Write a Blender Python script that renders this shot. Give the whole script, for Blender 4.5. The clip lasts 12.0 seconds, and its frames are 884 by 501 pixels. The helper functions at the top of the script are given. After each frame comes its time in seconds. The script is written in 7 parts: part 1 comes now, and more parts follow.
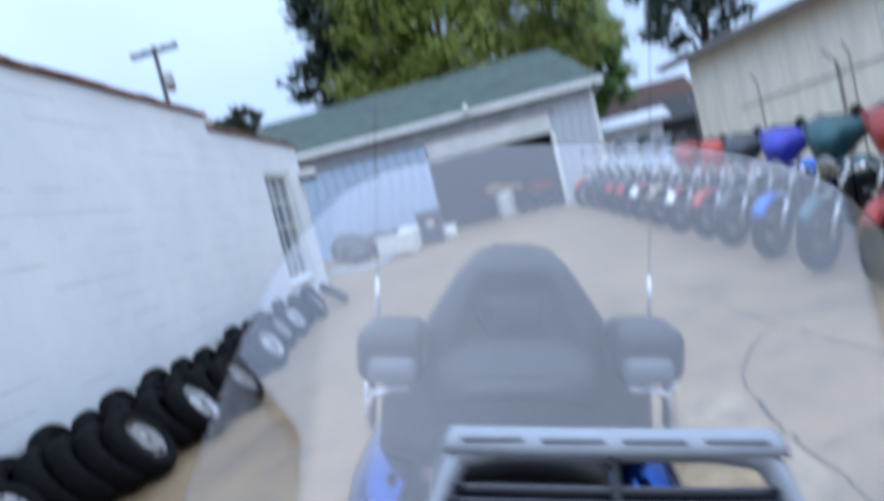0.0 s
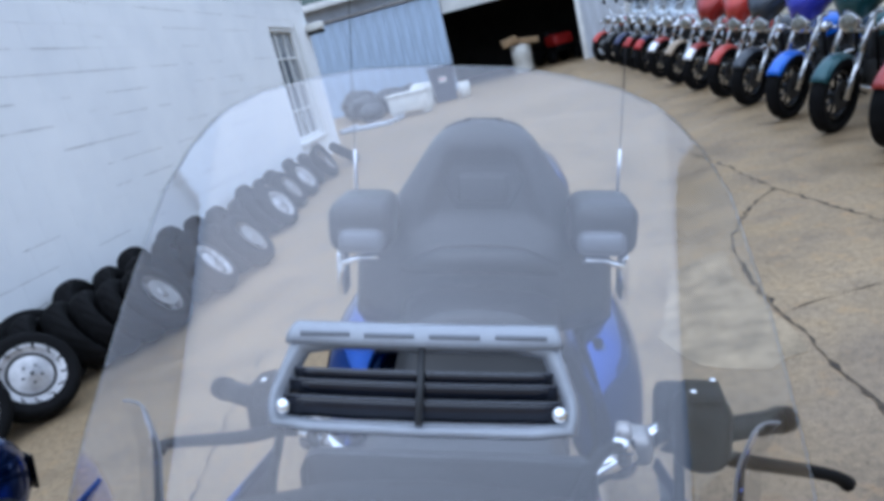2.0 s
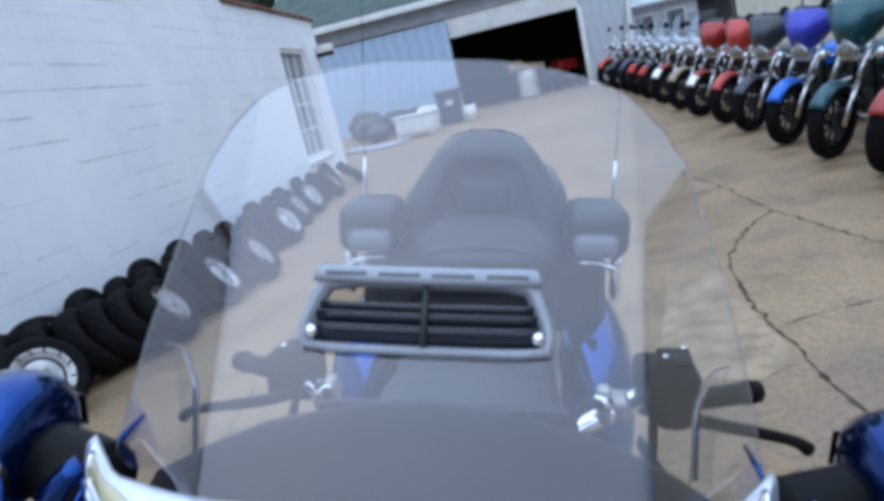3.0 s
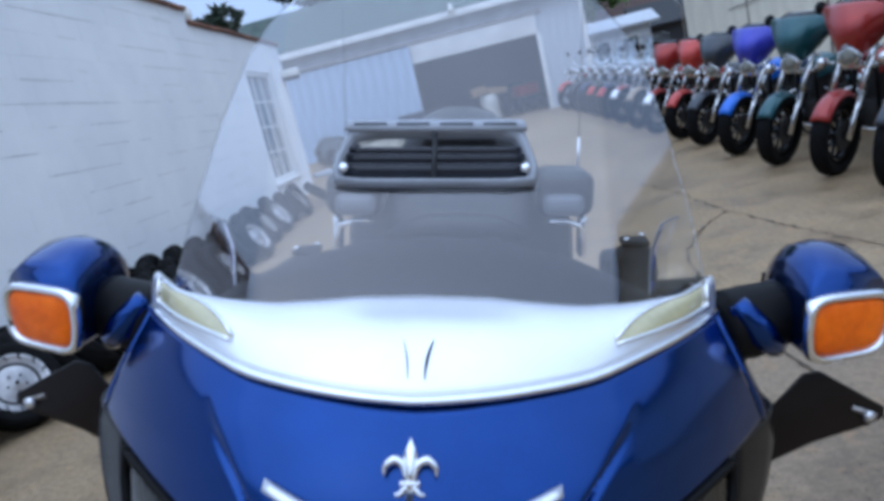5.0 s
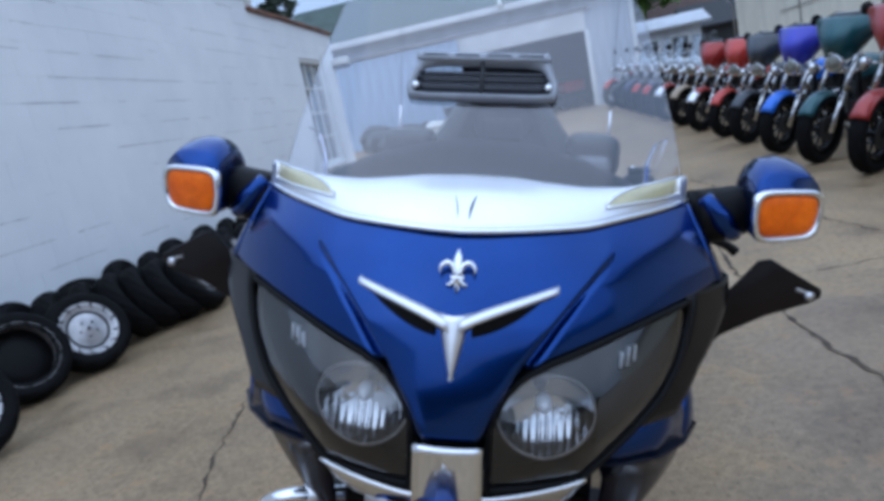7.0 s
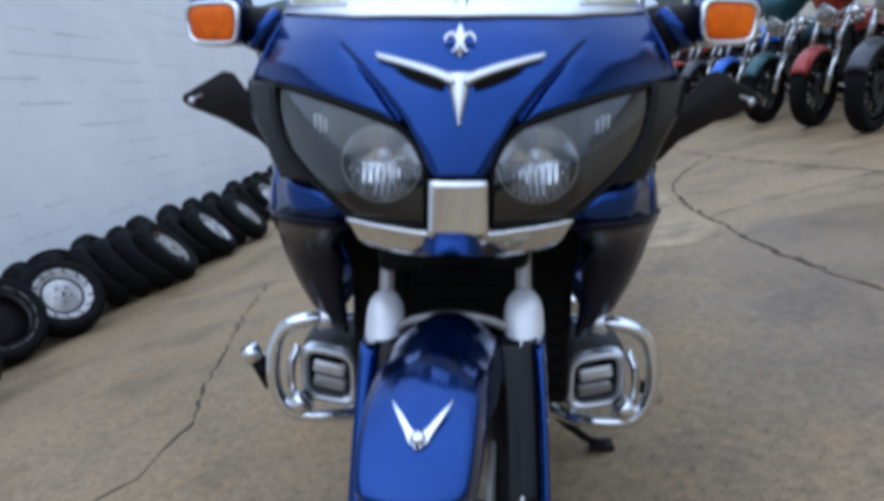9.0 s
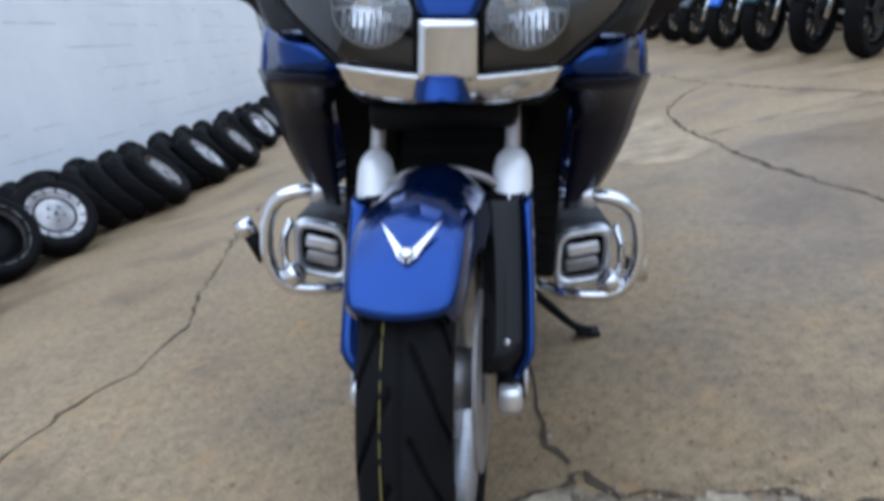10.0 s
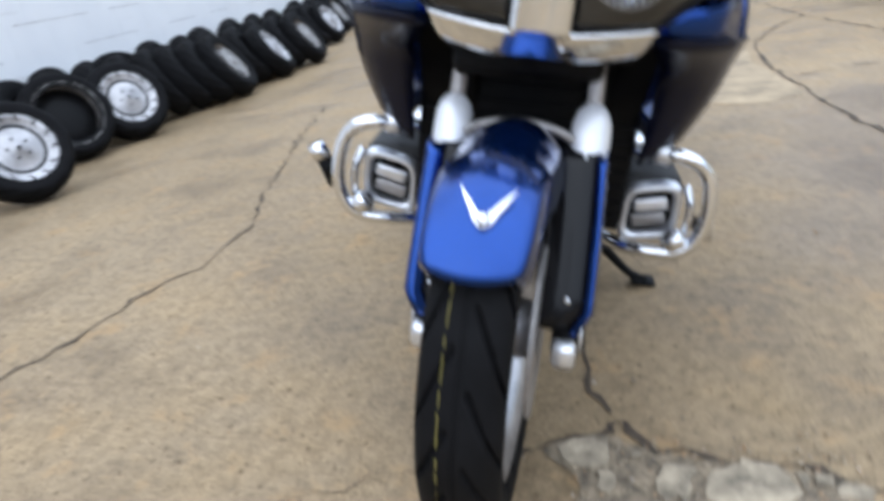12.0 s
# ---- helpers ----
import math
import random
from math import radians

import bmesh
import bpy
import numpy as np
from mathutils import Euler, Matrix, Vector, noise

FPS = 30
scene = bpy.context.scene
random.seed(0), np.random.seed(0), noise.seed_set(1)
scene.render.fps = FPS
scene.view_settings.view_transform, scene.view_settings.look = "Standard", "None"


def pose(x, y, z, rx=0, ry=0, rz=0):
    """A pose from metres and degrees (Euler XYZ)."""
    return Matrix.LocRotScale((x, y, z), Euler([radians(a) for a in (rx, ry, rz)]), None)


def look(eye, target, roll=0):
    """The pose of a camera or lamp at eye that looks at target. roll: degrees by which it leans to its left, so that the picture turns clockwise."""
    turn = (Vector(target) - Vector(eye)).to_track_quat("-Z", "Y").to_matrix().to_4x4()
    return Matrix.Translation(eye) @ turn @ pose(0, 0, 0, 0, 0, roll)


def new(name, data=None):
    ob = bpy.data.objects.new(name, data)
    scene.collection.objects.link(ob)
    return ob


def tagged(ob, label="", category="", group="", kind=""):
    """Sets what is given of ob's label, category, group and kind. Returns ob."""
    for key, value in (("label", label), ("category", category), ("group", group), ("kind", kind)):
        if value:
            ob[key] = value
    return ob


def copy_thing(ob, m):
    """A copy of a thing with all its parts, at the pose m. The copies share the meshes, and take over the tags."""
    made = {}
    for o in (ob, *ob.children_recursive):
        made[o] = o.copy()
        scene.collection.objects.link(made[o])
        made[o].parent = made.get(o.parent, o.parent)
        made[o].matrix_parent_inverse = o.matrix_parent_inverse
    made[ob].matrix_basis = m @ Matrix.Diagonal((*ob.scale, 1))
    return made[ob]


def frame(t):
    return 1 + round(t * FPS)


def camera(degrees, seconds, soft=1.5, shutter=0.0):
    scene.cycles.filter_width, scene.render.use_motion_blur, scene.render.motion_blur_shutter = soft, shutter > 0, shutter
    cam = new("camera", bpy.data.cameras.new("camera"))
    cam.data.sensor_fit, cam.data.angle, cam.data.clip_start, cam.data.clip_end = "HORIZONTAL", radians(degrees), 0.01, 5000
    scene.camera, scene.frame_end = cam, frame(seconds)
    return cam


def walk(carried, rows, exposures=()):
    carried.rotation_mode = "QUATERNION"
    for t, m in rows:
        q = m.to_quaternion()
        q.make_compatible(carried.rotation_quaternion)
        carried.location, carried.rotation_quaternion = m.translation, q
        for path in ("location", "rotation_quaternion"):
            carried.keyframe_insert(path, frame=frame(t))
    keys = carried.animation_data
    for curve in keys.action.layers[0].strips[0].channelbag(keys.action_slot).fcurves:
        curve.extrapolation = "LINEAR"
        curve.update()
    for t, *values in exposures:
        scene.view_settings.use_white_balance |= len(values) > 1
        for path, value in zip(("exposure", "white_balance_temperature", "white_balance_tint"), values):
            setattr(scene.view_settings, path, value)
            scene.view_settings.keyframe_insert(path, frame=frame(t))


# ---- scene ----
cam = camera(65.0, 12.0, soft=4.0, shutter=0.8)
PATH = [
    (0, (0.256, 0.065, 1.377), (-0.063, 2.034, 1.233), -13.6),
    (0.3, (0.304, 0.072, 1.393), (-0.037, 2.006, 1.014), -15.0),
    (0.5, (0.322, 0.063, 1.396), (-0.014, 1.981, 0.932), -15.1),
    (1, (0.355, 0.047, 1.406), (0.015, 1.924, 0.804), -14.2),
    (1.5, (0.378, 0.036, 1.419), (0.001, 1.925, 0.88), -13.1),
    (2, (0.39, 0.024, 1.399), (-0.059, 1.901, 0.874), -14.1),
    (2.5, (0.397, -0.009, 1.385), (-0.06, 1.883, 0.924), -12.5),
    (2.7, (0.409, -0.042, 1.383), (-0.053, 1.848, 0.919), -12.9),
    (4.3, (0.362, -0.199, 1.277), (0.005, 1.724, 0.862), -13.7),
    (4.5, (0.363, -0.216, 1.267), (0.012, 1.708, 0.852), -13.9),
    (5, (0.364, -0.272, 1.245), (0.026, 1.657, 0.841), -13.4),
    (5.5, (0.37, -0.332, 1.227), (0.0, 1.595, 0.837), -13.0),
    (6, (0.384, -0.41, 1.211), (-0.027, 1.515, 0.852), -12.8),
    (6.5, (0.39, -0.483, 1.192), (-0.046, 1.431, 0.814), -11.9),
    (6.7, (0.388, -0.514, 1.182), (-0.065, 1.393, 0.785), -11.6),
    (8.3, (0.329, -0.706, 1.03), (0.001, 1.238, 0.694), -12.0),
    (8.5, (0.32, -0.739, 0.993), (0.005, 1.205, 0.645), -12.5),
    (9, (0.302, -0.774, 0.921), (-0.036, 1.152, 0.504), -13.1),
    (9.5, (0.294, -0.8, 0.855), (-0.065, 1.107, 0.372), -12.8),
    (10, (0.287, -0.828, 0.796), (-0.063, 1.055, 0.221), -12.9),
    (10.5, (0.274, -0.846, 0.754), (-0.078, 1.008, 0.092), -13.3),
    (11, (0.262, -0.862, 0.722), (-0.126, 0.947, -0.036), -13.4),
    (11.5, (0.264, -0.86, 0.734), (-0.139, 0.936, -0.049), -12.0),
    (12, (0.273, -0.828, 0.869), (-0.248, 0.931, 0.071), -9.2),
]
EXPOSURES = [  # seconds, stops, kelvin, tint: the film camera brightens and warms as it tilts down
    (0, 0.05, 5850, 10), (2.5, -0.06, 5850, 10), (4.5, -0.26, 5700, 10), (6.0, -0.38, 5680, 10), (6.5, -0.38, 5680, 10), (8.5, -0.36, 5800, 10), (9.5, -0.12, 6050, 10), (10.3, 0.15, 6250, 10), (11, 0.38, 6600, 10), (12, 0.52, 6600, 10),
]
walk(cam, [(t, look(eye, target, roll)) for t, eye, target, roll in PATH], EXPOSURES)

# ---- world and light: overcast midday ----
world = bpy.data.worlds.new("overcast_sky")
scene.world = world
world.use_nodes = True
wn, wl = world.node_tree.nodes, world.node_tree.links
sky = wn.new("ShaderNodeTexSky")
sky.sky_type = "NISHITA"
sky.sun_disc = False
sky.sun_elevation = radians(52)
sky.sun_rotation = radians(200)
sky.air_density, sky.dust_density, sky.ozone_density = 1.0, 4.0, 1.0
# cloud layer: soft grey-white over the blue
tc = wn.new("ShaderNodeTexCoord")
cl = wn.new("ShaderNodeTexNoise")
cl.inputs["Scale"].default_value = 2.2
cl.inputs["Detail"].default_value = 5.0
wl.new(tc.outputs["Generated"], cl.inputs["Vector"])
cramp = wn.new("ShaderNodeMapRange")
cramp.inputs["From Min"].default_value, cramp.inputs["From Max"].default_value = 0.3, 0.7
cramp.inputs["To Min"].default_value, cramp.inputs["To Max"].default_value = 0.72, 0.95
wl.new(cl.outputs["Fac"], cramp.inputs["Value"])
cmix = wn.new("ShaderNodeMix")
cmix.data_type = "RGBA"
wl.new(cramp.outputs["Result"], cmix.inputs["Factor"])
wl.new(sky.outputs["Color"], cmix.inputs["A"])
# the cloud deck is brightest overhead
sep, zen, tint = wn.new("ShaderNodeSeparateXYZ"), wn.new("ShaderNodeMapRange"), wn.new("ShaderNodeMix")
wl.new(tc.outputs["Generated"], sep.inputs["Vector"])
zen.inputs["From Min"].default_value, zen.inputs["From Max"].default_value = 0.2, 1.0
zen.inputs["To Min"].default_value, zen.inputs["To Max"].default_value = 0.0, 1.0
wl.new(sep.outputs["Z"], zen.inputs["Value"])
tint.data_type = "RGBA"
tint.inputs["A"].default_value, tint.inputs["B"].default_value = (7.4, 9.4, 12.6, 1), (18.0, 21.6, 27.0, 1)
wl.new(zen.outputs["Result"], tint.inputs["Factor"])
wl.new(tint.outputs["Result"], cmix.inputs["B"])
bg = wn["Background"]
bg.inputs["Strength"].default_value = 0.1
wl.new(cmix.outputs["Result"], bg.inputs["Color"])

sun = new("sun", bpy.data.lights.new("sun", "SUN"))
sun.data.energy, sun.data.angle, sun.data.color = 0.7, radians(110), (1.0, 0.97, 0.93)
sun.matrix_world = look((6, -14, 25), (0, 0, 0))
scene.view_settings.exposure = 0.0


# ---- materials ----
def nodes_of(name):
    m = bpy.data.materials.new(name)
    m.use_nodes = True
    n, l = m.node_tree.nodes, m.node_tree.links
    return m, n, l, n["Principled BSDF"]


def coords(n, l, scale=(1, 1, 1), world_space=False):
    """Object coordinates in metres, or the world's own where a surface is one sheet."""
    if world_space:
        g = n.new("ShaderNodeNewGeometry")
        src = g.outputs["Position"]
    else:
        g = n.new("ShaderNodeTexCoord")
        src = g.outputs["Object"]
    mp = n.new("ShaderNodeMapping")
    mp.inputs["Scale"].default_value = scale
    l.new(src, mp.inputs["Vector"])
    return mp.outputs["Vector"]


def noise_tex(n, l, vec, scale, detail=6.0, rough=0.6):
    t = n.new("ShaderNodeTexNoise")
    t.inputs["Scale"].default_value, t.inputs["Detail"].default_value, t.inputs["Roughness"].default_value = scale, detail, rough
    l.new(vec, t.inputs["Vector"])
    return t.outputs["Fac"]


def ramp(n, l, fac, stops):
    r = n.new("ShaderNodeValToRGB")
    el = r.color_ramp.elements
    while len(el) < len(stops):
        el.new(0.5)
    for e, (p, c) in zip(el, stops):
        e.position, e.color = p, (*c, 1)
    l.new(fac, r.inputs["Fac"])
    return r.outputs["Color"]


def mixed(n, l, fac, a, b, blend="MIX"):
    m = n.new("ShaderNodeMix")
    m.data_type, m.blend_type = "RGBA", blend
    for key, v in (("Factor", fac), ("A", a), ("B", b)):
        if isinstance(v, (int, float)):
            m.inputs[key].default_value = v
        elif isinstance(v, tuple):
            m.inputs[key].default_value = (*v, 1)
        else:
            l.new(v, m.inputs[key])
    return m.outputs["Result"]


def bumped(n, l, bsdf, height, strength=0.3, dist=0.01):
    b = n.new("ShaderNodeBump")
    b.inputs["Strength"].default_value, b.inputs["Distance"].default_value = strength, dist
    l.new(height, b.inputs["Height"])
    l.new(b.outputs["Normal"], bsdf.inputs["Normal"])


def surface(name, base, rough=0.5, metal=0.0, var=0.25, scale=6.0, fine=60.0, bump=0.15, bump_dist=0.003, coat=0.0, world_space=False, rvar=0.15, spec=0.5):
    """A plain material with variation at two scales, in colour and in gloss."""
    m, n, l, b = nodes_of(name)
    v = coords(n, l, world_space=world_space)
    big, small = noise_tex(n, l, v, scale), noise_tex(n, l, v, fine, 4.0)
    dark, light = tuple(c * (1 - var) for c in base), tuple(min(1, c * (1 + var)) for c in base)
    c = ramp(n, l, big, [(0.3, dark), (0.7, light)])
    c2 = ramp(n, l, small, [(0.3, (1 - var * 0.5,) * 3), (0.7, (1, 1, 1))])
    l.new(mixed(n, l, 1.0, c, c2, "MULTIPLY"), b.inputs["Base Color"])
    rr = n.new("ShaderNodeMapRange")
    rr.inputs["To Min"].default_value, rr.inputs["To Max"].default_value = max(0.02, rough - rvar), min(1, rough + rvar)
    l.new(big, rr.inputs["Value"])
    l.new(rr.outputs["Result"], b.inputs["Roughness"])
    b.inputs["Metallic"].default_value = metal
    b.inputs["Coat Weight"].default_value = coat
    b.inputs["Specular IOR Level"].default_value = spec
    b.inputs["Coat Roughness"].default_value = 0.04
    if bump:
        bumped(n, l, b, small, bump, bump_dist)
    return m


def paint(name, base, flake=0.35, rough=0.3, coat=1.0, spec=0.5):
    """Clear-coated metallic vehicle paint with fine flakes."""
    m, n, l, b = nodes_of(name)
    v = coords(n, l)
    big, fl = noise_tex(n, l, v, 5.0, 3.0), noise_tex(n, l, v, 900.0, 1.0)
    c = ramp(n, l, big, [(0.3, tuple(k * 0.85 for k in base)), (0.7, tuple(min(1, k * 1.12) for k in base))])
    f = ramp(n, l, fl, [(0.45, (0.94, 0.94, 0.94)), (0.65, (1.06, 1.06, 1.06))])
    l.new(mixed(n, l, 1.0, c, f, "MULTIPLY"), b.inputs["Base Color"])
    b.inputs["Metallic"].default_value, b.inputs["Roughness"].default_value, b.inputs["Specular IOR Level"].default_value = flake, rough, spec
    b.inputs["Coat Weight"].default_value, b.inputs["Coat Roughness"].default_value = coat, 0.06
    return m


def clear(name, tint, gloss, rough=0.03, ior=1.6, sheen=(1, 1, 1)):
    """Thin clear sheet: lets the view through and mirrors the surroundings by its gloss."""
    m, n, l, b = nodes_of(name)
    tr, gl, mx = n.new("ShaderNodeBsdfTransparent"), n.new("ShaderNodeBsdfGlossy"), n.new("ShaderNodeMixShader")
    tr.inputs["Color"].default_value = (*tint, 1)
    gl.inputs["Roughness"].default_value, gl.inputs["Color"].default_value = rough, (*sheen, 1)
    fr, ad = n.new("ShaderNodeFresnel"), n.new("ShaderNodeMath")
    fr.inputs["IOR"].default_value = ior
    ad.operation, ad.inputs[1].default_value = "MULTIPLY", gloss
    l.new(fr.outputs["Fac"], ad.inputs[0])
    l.new(ad.outputs["Value"], mx.inputs["Fac"])
    l.new(tr.outputs["BSDF"], mx.inputs[1])
    l.new(gl.outputs["BSDF"], mx.inputs[2])
    l.new(mx.outputs["Shader"], n["Material Output"].inputs["Surface"])
    return m


def concrete_material():
    m, n, l, b = nodes_of("old_concrete")
    v = coords(n, l, world_space=True)
    big, mid, fine, grit = (noise_tex(n, l, v, s, d, 0.65) for s, d in ((0.35, 5), (2.2, 8), (28, 6), (110, 2)))
    base = ramp(n, l, big, [(0.3, (0.256, 0.184, 0.104)), (0.5, (0.313, 0.228, 0.137)), (0.72, (0.366, 0.278, 0.180))])
    stain = ramp(n, l, mid, [(0.32, (0.62, 0.60, 0.58)), (0.5, (0.95, 0.95, 0.95)), (0.75, (1.12, 1.1, 1.06))])
    c = mixed(n, l, 1.0, base, stain, "MULTIPLY")
    spk = ramp(n, l, fine, [(0.35, (0.72, 0.71, 0.7)), (0.6, (1.05, 1.05, 1.05))])
    c = mixed(n, l, 1.0, c, spk, "MULTIPLY")
    sp2 = ramp(n, l, grit, [(0.30, (0.7, 0.68, 0.66)), (0.5, (1.0, 1.0, 1.0)), (0.78, (1.3, 1.28, 1.25))])
    c = mixed(n, l, 0.9, c, sp2, "MULTIPLY")
    pits = ramp(n, l, noise_tex(n, l, v, 52.0, 2, 0.5), [(0.30, (0.42, 0.38, 0.34)), (0.37, (1, 1, 1)), (0.66, (1, 1, 1)), (0.74, (1.28, 1.26, 1.22))])
    c = mixed(n, l, 0.85, c, pits, "MULTIPLY")
    rust = noise_tex(n, l, v, 7.0, 4, 0.7)
    spots = ramp(n, l, rust, [(0.56, (0, 0, 0)), (0.70, (0.55, 0.55, 0.55))])
    c = mixed(n, l, spots, c, (0.36, 0.215, 0.095))
    rr = n.new("ShaderNodeMapRange")
    rr.inputs["From Min"].default_value, rr.inputs["From Max"].default_value = 0.35, 0.65
    rr.inputs["To Min"].default_value, rr.inputs["To Max"].default_value = 0.42, 0.85
    l.new(mid, rr.inputs["Value"])
    # damp patches left by rain: darker, with a dull sheen
    off = n.new("ShaderNodeMapping")
    off.inputs["Location"].default_value, off.inputs["Scale"].default_value = (-1.25, -1.05, 0), (0.80, 0.62, 0)
    g = n.new("ShaderNodeNewGeometry")
    l.new(g.outputs["Position"], off.inputs["Vector"])
    far = n.new("ShaderNodeVectorMath")
    far.operation = "LENGTH"
    l.new(off.outputs["Vector"], far.inputs[0])
    edge = n.new("ShaderNodeMath")
    edge.operation, edge.inputs[1].default_value = "MULTIPLY_ADD", 1.1
    l.new(noise_tex(n, l, v, 1.6, 5, 0.6), edge.inputs[0])
    l.new(far.outputs["Value"], edge.inputs[2])
    damp = n.new("ShaderNodeMapRange")
    damp.inputs["From Min"].default_value, damp.inputs["From Max"].default_value = 1.15, 1.45
    damp.inputs["To Min"].default_value, damp.inputs["To Max"].default_value = 1.0, 0.0
    l.new(edge.outputs["Value"], damp.inputs["Value"])
    rmix = n.new("ShaderNodeMix")
    l.new(damp.outputs["Result"], rmix.inputs["Factor"])
    l.new(rr.outputs["Result"], rmix.inputs["A"])
    rmix.inputs["B"].default_value = 0.30
    l.new(rmix.outputs["Result"], b.inputs["Roughness"])
    wet = mixed(n, l, damp.outputs["Result"], c, mixed(n, l, 1.0, c, (0.80, 0.79, 0.80), "MULTIPLY"))
    l.new(wet, b.inputs["Base Color"])
    add = n.new("ShaderNodeMath")
    add.operation = "ADD"
    l.new(fine, add.inputs[0])
    l.new(grit, add.inputs[1])
    bumped(n, l, b, add.outputs["Value"], 0.35, 0.004)
    b.inputs["Specular IOR Level"].default_value = 0.3
    return m


def painted_block_material():
    m, n, l, b = nodes_of("white_painted_masonry")
    v = coords(n, l, world_space=True)
    big, fine = noise_tex(n, l, v, 0.9, 6), noise_tex(n, l, v, 45, 5)
    sv = coords(n, l, (1, 0.4, 5), world_space=True)
    streak = noise_tex(n, l, sv, 2.0, 7, 0.7)
    c = ramp(n, l, big, [(0.3, (0.75, 0.76, 0.78)), (0.7, (0.86, 0.86, 0.86))])
    s = ramp(n, l, streak, [(0.27, (0.62, 0.58, 0.54)), (0.36, (0.97, 0.97, 0.97)), (1.0, (1, 1, 1))])
    l.new(mixed(n, l, 0.6, c, s, "MULTIPLY"), b.inputs["Base Color"])
    b.inputs["Roughness"].default_value = 0.6
    bumped(n, l, b, fine, 0.35, 0.004)
    return m


